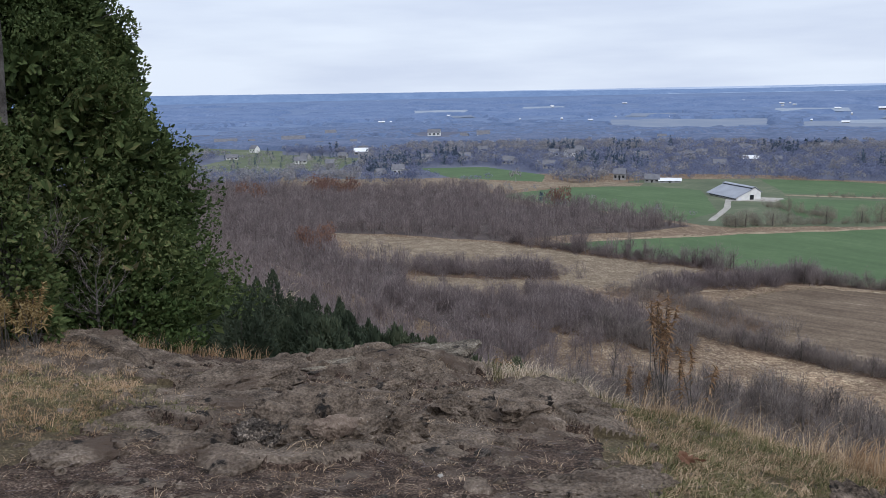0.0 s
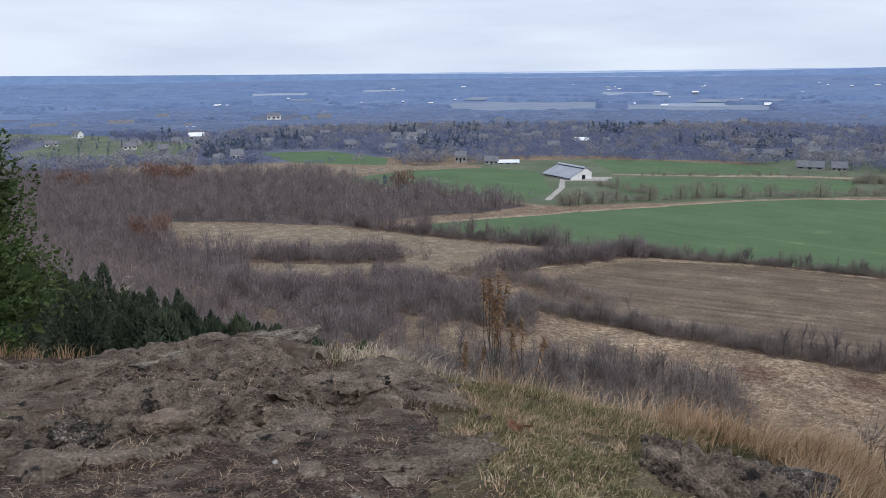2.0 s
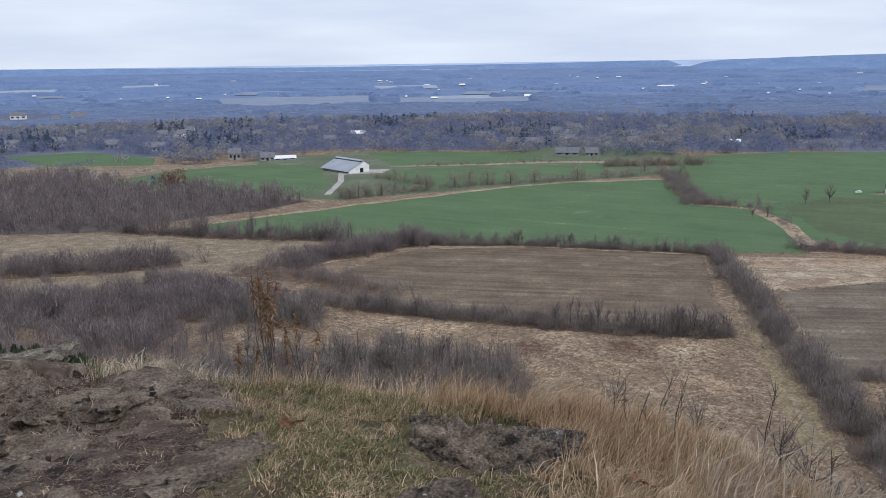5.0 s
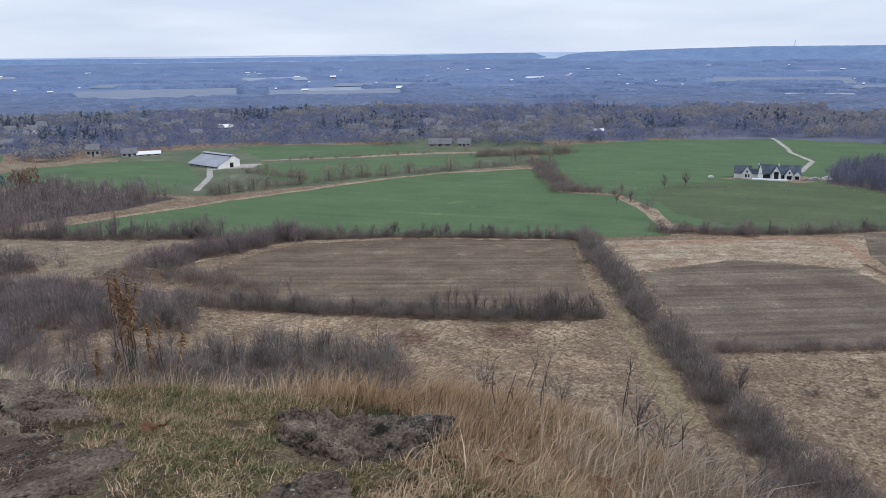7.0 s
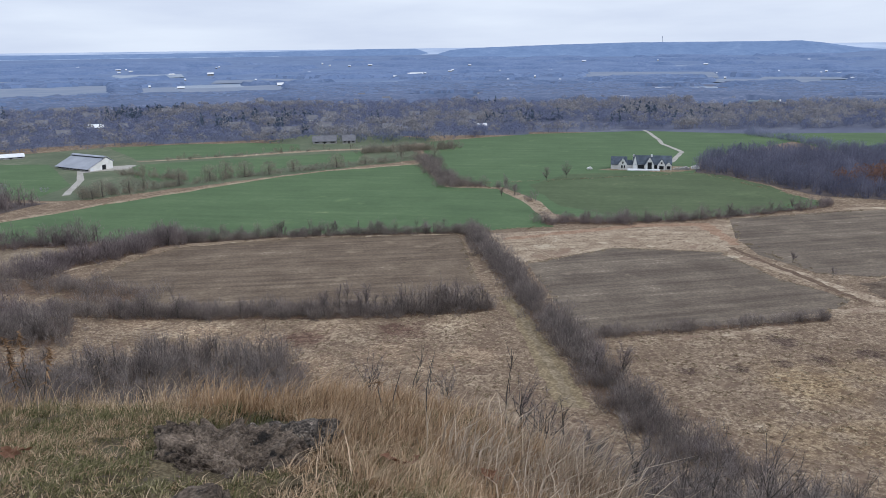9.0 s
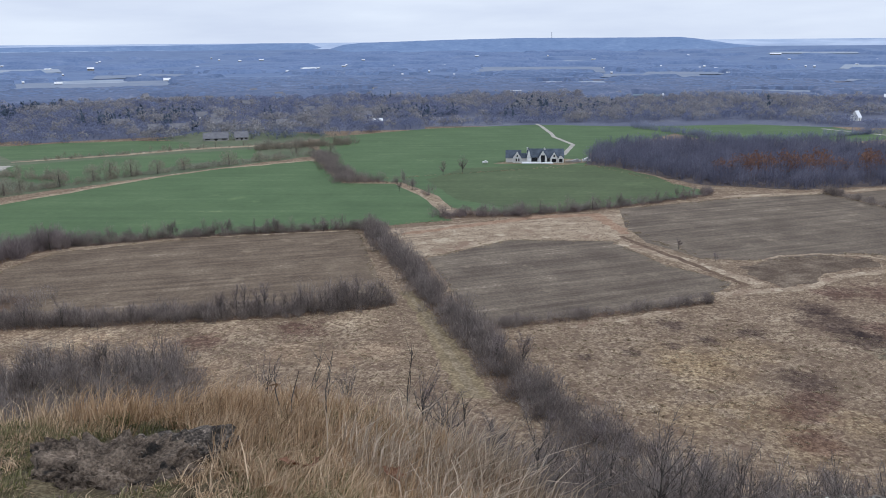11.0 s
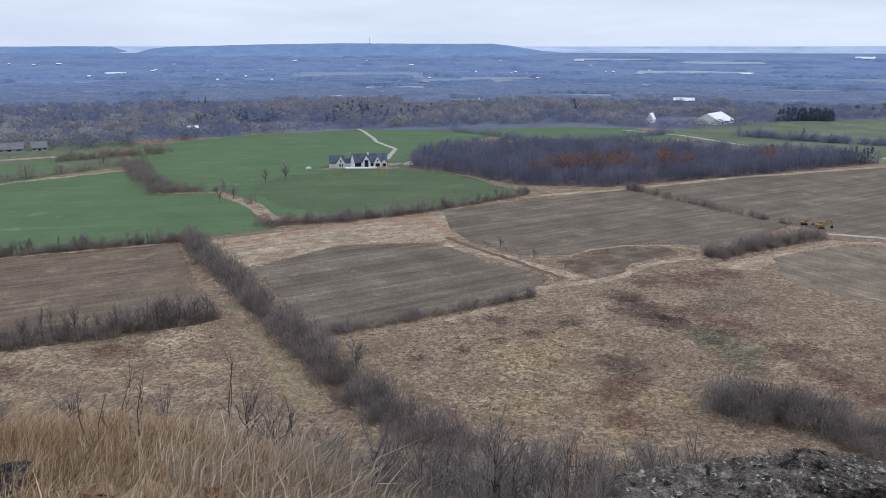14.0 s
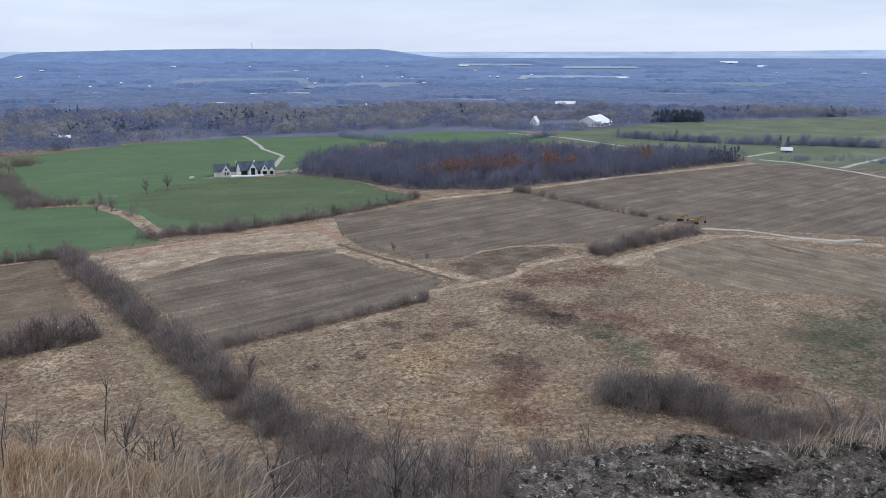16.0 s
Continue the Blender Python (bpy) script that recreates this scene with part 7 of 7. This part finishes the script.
leafy_bush((-3.35, 7.6, -0.9), 0.8, 0.95, 5200, 0.06, "bush_green", "leafy green bush under the cedar")
leafy_bush((-3.42, 5.95, -0.45), 0.36, 1.9, 5200, 0.06, "cedar", "young green cedar beside a grey trunk")


def grey_trunk():
    root = new("trunk_tree")
    v, f = join_tubes([tube([(0, 0, -0.4), (0.02, 0, 1.2), (0.10, 0, 2.4), (0.14, 0, 4.2), (0.2, 0.1, 6.5)], [0.10, 0.085, 0.075, 0.06, 0.03], 10)]
                      + [tube([(0.12, 0, 3.2), (0.6, 0.1, 3.6), (1.1, 0.1, 3.4)], [0.03, 0.018, 0.006], 5), tube([(0.13, 0, 3.9), (-0.4, 0.3, 4.6), (-0.6, 0.5, 5.3)], [0.03, 0.02, 0.006], 5)])
    part("trunk", mesh_of("trunk", v, f, M["bark"], True), None, root)
    n = 60
    a = np.column_stack([rs.uniform(0.5, 1.15, n), rs.normal(size=n) * 0.1 + 0.1, rs.uniform(3.2, 3.6, n)])
    part("crown", tri_mesh("crown", thin(a, a + np.column_stack([rs.normal(size=(n, 2)) * 0.12, -np.abs(rs.normal(size=n)) * 0.2]), 0.012), M["twig"]), None, root)
    root.matrix_basis = pose(-3.57, 6.32, -0.3)
    return tagged(root, "slim grey trunk of a leafless tree", "tree")


grey_trunk()
bare = bare_tree(1.3, 0.6, 14, 220, 0.006, "twig_grey", "leafless twiggy shrub before the cedar", name="bare_shrub")
bare.matrix_basis = pose(-3.55, 6.75, -0.55)
bare = bare_tree(1.0, 0.5, 12, 160, 0.006, "twig_grey", "leafless twiggy shrub before the cedar", name="bare_shrub")
bare.matrix_basis = pose(-3.2, 6.95, -0.6)

# ---- buildings ----


def gable_house(x, y, w, d, h, turn, wall="white_wall", roof="brown_roof", windows=2, name="house", label="far house among bare trees", category="house", group="", pitch=0.5, door=True, z=None):
    """w along the ridge, d across it, h to the eaves; the front faces local -y."""
    root = new(name)
    rise = d * pitch
    part("wall", prism_bm([(-d / 2, -0.5), (d / 2, -0.5), (d / 2, h), (0, h + rise), (-d / 2, h)], -w / 2, w / 2), M[wall], root).matrix_basis = pose(0, 0, 0, 0, 0, 90)
    o, t = 0.5, 0.35
    k = rise / (d / 2)
    part("roof", prism_bm([(-d / 2 - o, h - o * k + 0.05), (0, h + rise + 0.05), (d / 2 + o, h - o * k + 0.05), (d / 2 + o, h - o * k + t), (0, h + rise + t + 0.05), (-d / 2 - o, h - o * k + t)], -w / 2 - o, w / 2 + o), M[roof], root).matrix_basis = pose(0, 0, 0, 0, 0, 90)
    for i in range(windows):
        cx = -w / 2 + (i + 0.5) * w / windows
        part("window", box_bm(cx - w * 0.09, cx + w * 0.09, -d / 2 - 0.08, -d / 2 + 0.05, h * 0.35, h * 0.75), M["dark"], root)
    if door:
        part("door", box_bm(-0.6, 0.6, -d / 2 - 0.1, -d / 2 + 0.05, 0.0, 2.1), M["dark"], root)
    root.matrix_basis = pose(x, y, (ground_at(x, y) if z is None else z) + 0.05, 0, 0, turn)
    return tagged(root, label, category, group)


def cattle_barn():
    root = new("barn")
    part("wall", prism_bm([(0.4, -0.5), (0.4, 2.2), (15.4, 8.9), (17.5, 10.3), (23.7, 6.3), (23.7, -0.5)], 0.4, 46.6), M["white_wall"], root)
    part("roof", prism_bm([(-2.0, 1.65), (15, 9.2), (15, 9.6), (-2.0, 2.05)], 0, 47), M["metal_roof"], root, "long pale metal roof slope")
    part("roof", prism_bm([(14.7, 10.3), (17.6, 11.1), (25.2, 6.0), (25.2, 6.4), (17.6, 11.5), (14.7, 10.7)], 0, 47), M["metal_roof"], root, "short metal roof slope")
    part("clerestory", box_bm(15.0, 15.2, 1, 46, 9.5, 10.4), M["dark"], root, "dark strip of ridge openings")
    # solid near-black strip stands for the shade inside the open side
    part("side_opening", box_bm(0.2, 0.5, 1.5, 45.5, 0.4, 1.9), M["dark"], root, "dark strip for the shade of the open side under the eaves")
    for i in range(9):
        part("post", box_bm(0.0, 0.3, 1.2 + i * 5.5, 1.5 + i * 5.5, -0.2, 2.1), M["white_wall"], root)
    part("door", box_bm(12.8, 16.6, 0.25, 0.5, 0.0, 4.2), M["dark"], root, "tall dark barn door")
    part("door", box_bm(1.2, 4.2, 0.25, 0.5, 0.0, 2.6), M["white_roof"], root, "white side door")
    root.matrix_basis = pose(225, 595, VALLEY + 0.1, 0, 0, 13) @ Matrix.Scale(0.86, 4)
    return tagged(root, "large pale cattle barn with a metal roof", "barn")


cattle_barn()


def country_house():
    root = new("country_house")
    root.matrix_basis = pose(480.5, 310.5, VALLEY + 0.35, 0, 0, -57)

    def block(x0, x1, y0, y1, h, rise, across=False):
        cx, cy = (x0 + x1) / 2, (y0 + y1) / 2
        w, d = (y1 - y0, x1 - x0) if across else (x1 - x0, y1 - y0)
        turn = 0 if across else 90
        a = part("wall", prism_bm([(-d / 2, -0.6), (d / 2, -0.6), (d / 2, h), (0, h + rise), (-d / 2, h)], -w / 2, w / 2), M["white_wall"], root)
        a.matrix_basis = pose(cx, cy, 0, 0, 0, turn)
        k = rise / (d / 2)
        b = part("roof", prism_bm([(-d / 2 - 0.4, h - 0.4 * k + 0.04), (0, h + rise + 0.04), (d / 2 + 0.4, h - 0.4 * k + 0.04), (d / 2 + 0.4, h - 0.4 * k + 0.34), (0, h + rise + 0.38), (-d / 2 - 0.4, h - 0.4 * k + 0.34)],
                                  -w / 2 + (0.25 if across else -0.3), w / 2 + 0.2), M["slate"], root)
        b.matrix_basis = pose(cx, cy, 0, 0, 0, turn)

    block(0, 11, 2, 12, 3.2, 4.6)
    block(5.2, 11.2, 0, 8, 3.4, 4.4, True)
    block(11, 16, 4, 11, 2.8, 2.6)
    block(15.5, 42, 2, 13, 3.6, 5.2)
    block(15.4, 18.0, 1.6, 13.4, 4.0, 5.4, True)
    block(24, 29.5, -0.2, 9, 3.8, 4.8, True)
    block(32.4, 37.4, 0.2, 9, 3.4, 4.0, True)
    block(37.8, 41.8, 0.8, 9, 3.0, 2.2, True)
    for x0, x1, z0, z1, y in [(7.2, 8.2, 0.8, 2.8, -0.1), (9.0, 9.9, 0.8, 2.8, -0.1), (18.6, 23.0, 0.4, 3.0, 1.9), (25.4, 28.2, 0.2, 5.2, -0.3), (30.0, 32.0, 0.4, 3.0, 1.9), (33.4, 36.4, 0.3, 2.7, 0.1), (38.6, 41.0, 0.3, 2.5, 0.7), (34.4, 35.4, 4.0, 5.4, 0.1), (7.8, 8.7, 4.0, 5.4, -0.1)]:
        w = part("window", box_bm(x0, x1, y - 0.08, y + 0.1, z0, z1), M["dark"], root)
    part("chimney", box_bm(27.6, 28.8, 6.5, 7.7, 6, 9.8, 0.05), M["white_wall"], root)
    part("chimney", box_bm(15.2, 16.2, 6.5, 7.6, 5, 9.9, 0.05), M["white_wall"], root)
    part("terrace", box_bm(11.5, 34, -4.2, 1.5, -0.6, 0.35, 0.04), M["white_roof"], root, "low white terrace wall")
    return tagged(root, "long white country house with slate gables", "house")


country_house()


def stack(x, y, w, d, h, mat, label):
    root = new("material_stack")
    for k in range(4):
        part("board", box_bm(-w / 2 + k * w / 4, -w / 2 + (k + 0.85) * w / 4, -d / 2, d / 2, 0, h * (0.6 + 0.4 * ((k * 7) % 3) / 2), 0.03), M[mat], root)
    root.matrix_basis = pose(x, y, VALLEY + 0.2, 0, 0, -50)
    return tagged(root, label, "stack", "building material in the yard")


stack(512, 270, 7, 4, 2.2, "tan_wall", "stacked tan building material in a yard")
stack(520, 266, 6, 3, 2.6, "white_wall", "stacked pale building material in a yard")
stack(508, 274, 5, 3, 1.6, "gravel", "stacked pale building material in a yard")
stack(471, 322, 4, 2.5, 1.7, "white_wall", "white material pile beside a drive")

# houses of the valley
for x, y, w, d, h, turn in TAN_HOMES:
    gable_house(x, y, w, d, h, turn, "tan_wall", "brown_roof", 3, label="brown-roofed far house among trees", group="houses in the valley")
for x, y, w, d, h, turn in WHITE_HOMES:
    gable_house(x, y, w, d, h, turn, "white_wall", "brown_roof", 3, label="white far house among bare trees", group="houses in the valley")
for x, y, w, d, h, turn in FARMS:
    gable_house(x, y, w, d, h, turn, "tan_wall", "white_roof", 3, "barn", "white-roofed far farm building", "barn", "farm buildings in the valley", 0.35)
gable_house(972, 99, 44, 32, 3.0, -14, "white_wall", "white_roof", 4, "riding_arena", "large white-roofed riding arena", "barn", "", 0.26)
gable_house(950, 167, 9, 8, 4, -10, "white_wall", "white_roof", 1, "house", "small steep white farmhouse", "house", "houses in the valley", 0.8)


def far_hall(az, elev, w, d, h):
    """A long pale hall on the far plain."""
    x, y = far_place(az, elev)
    return gable_house(x, y, w * 0.62, d * 0.7, h * 0.5, -az, "tan_wall", "white_roof", 4, "far_hall", "long white roof on the far plain", "building", "halls on the far plain", 0.25, False)


for az, elev, w, d, h in [(43.2, -1.8, 70, 30, 8), (52.3, -1.66, 80, 30, 7), (29.0, -1.59, 34, 24, 14), (27.0, -2.42, 26, 16, 6), (34.2, -2.38, 90, 30, 6), (16.3, -2.03, 40, 16, 7), (9.2, -3.84, 20, 12, 5), (52.9, -1.68, 30, 20, 10), (92.9, -0.76, 120, 40, 12), (95.0, -1.0, 60, 30, 12), (85.9, -1.77, 60, 20, 6), (74.9, -0.95, 70, 20, 8)]:
    far_hall(az, elev, w, d, h)
for k in range(110):
    az = rs.uniform(-5, 44) if k % 2 else rs.uniform(44, 104)
    far_hall(az, rs.uniform(-2.3, -0.9), 8 + 26 * rs.uniform() ** 3, rs.uniform(9, 15), rs.uniform(5, 8))
for k in range(40):
    az, r = rs.uniform(-14, 60), rs.uniform(900, 1500)
    gable_house(r * math.sin(radians(az)), r * math.cos(radians(az)), rs.uniform(9, 15), rs.uniform(8, 10), rs.uniform(3, 6), rs.uniform(-60, 30), "white_wall" if k % 3 == 0 else "tan_wall", "brown_roof", 2,
                label="far house half hidden by bare trees", group="houses in the valley")


def radio_mast():
    root = new("radio_mast")
    x, y = 4240 * math.sin(radians(60.2)), 4240 * math.cos(radians(60.2))
    z0 = 1.6 + 4240 * math.tan(radians(0.24))
    tubes = []
    for k in range(3):
        a = k * 2 * math.pi / 3
        tubes.append(tube([(2.2 * math.cos(a), 2.2 * math.sin(a), -6), (0.7 * math.cos(a), 0.7 * math.sin(a), 31)], [0.7, 0.5], 4))
    v, f = join_tubes(tubes)
    part("lattice_leg", mesh_of("lattice_leg", v, f, M["mast"]), None, root)
    braces = [tube([(2.0 * math.cos(k), 2.0 * math.sin(k), k * 2.6), (1.6 * math.cos(k + 2.1), 1.6 * math.sin(k + 2.1), k * 2.6 + 2.6)], [0.2, 0.2], 4) for k in range(11)]
    v, f = join_tubes(braces)
    part("brace", mesh_of("brace", v, f, M["mast"]), None, root)
    root.matrix_basis = pose(x, y, z0)
    return tagged(root, "thin grey radio mast on the ridge", "mast")


radio_mast()


def excavator(x, y, turn, s=1.0):
    root = new("excavator")
    for side in (-1, 1):
        part("track", prism_bm([(-2.0, 0.2), (-1.6, 0), (1.6, 0), (2.0, 0.2), (2.0, 0.7), (1.6, 0.9), (-1.6, 0.9), (-2.0, 0.7)], side * 1.1 - 0.3, side * 1.1 + 0.3), M["rubber"], root, "black crawler track")
    part("body", box_bm(-2.2, 1.0, -1.3, 1.3, 1.0, 2.2, 0.12), M["yellow"], root)
    cab = part("cab", box_bm(-0.2, 1.3, 0.2, 1.3, 1.9, 3.2, 0.1), M["yellow"], root)
    part("cab_window", box_bm(0.0, 1.36, 0.3, 1.34, 2.3, 3.0), M["dark"], cab)
    part("boom", prism_bm([(0.8, 1.8), (3.0, 4.4), (5.0, 3.9), (5.0, 3.5), (3.2, 3.8), (1.3, 1.7)], -0.35, 0.05), M["yellow"], root)
    part("stick", prism_bm([(4.7, 4.1), (5.2, 4.0), (5.6, 1.5), (5.3, 1.4)], -0.3, 0.0), M["yellow"], root)
    part("bucket", prism_bm([(5.2, 1.6), (5.8, 1.5), (5.7, 0.6), (5.0, 0.4), (4.6, 0.9)], -0.7, 0.4), M["rubber"], root)
    root.matrix_basis = pose(x, y, VALLEY + 0.1, 0, 0, turn) @ Matrix.Scale(s, 4)
    return tagged(root, "yellow excavator parked beside a track", "excavator", "digging machines by the track")


excavator(414, -11, -75, 1.0)
excavator(420, -4, -100, 0.75)
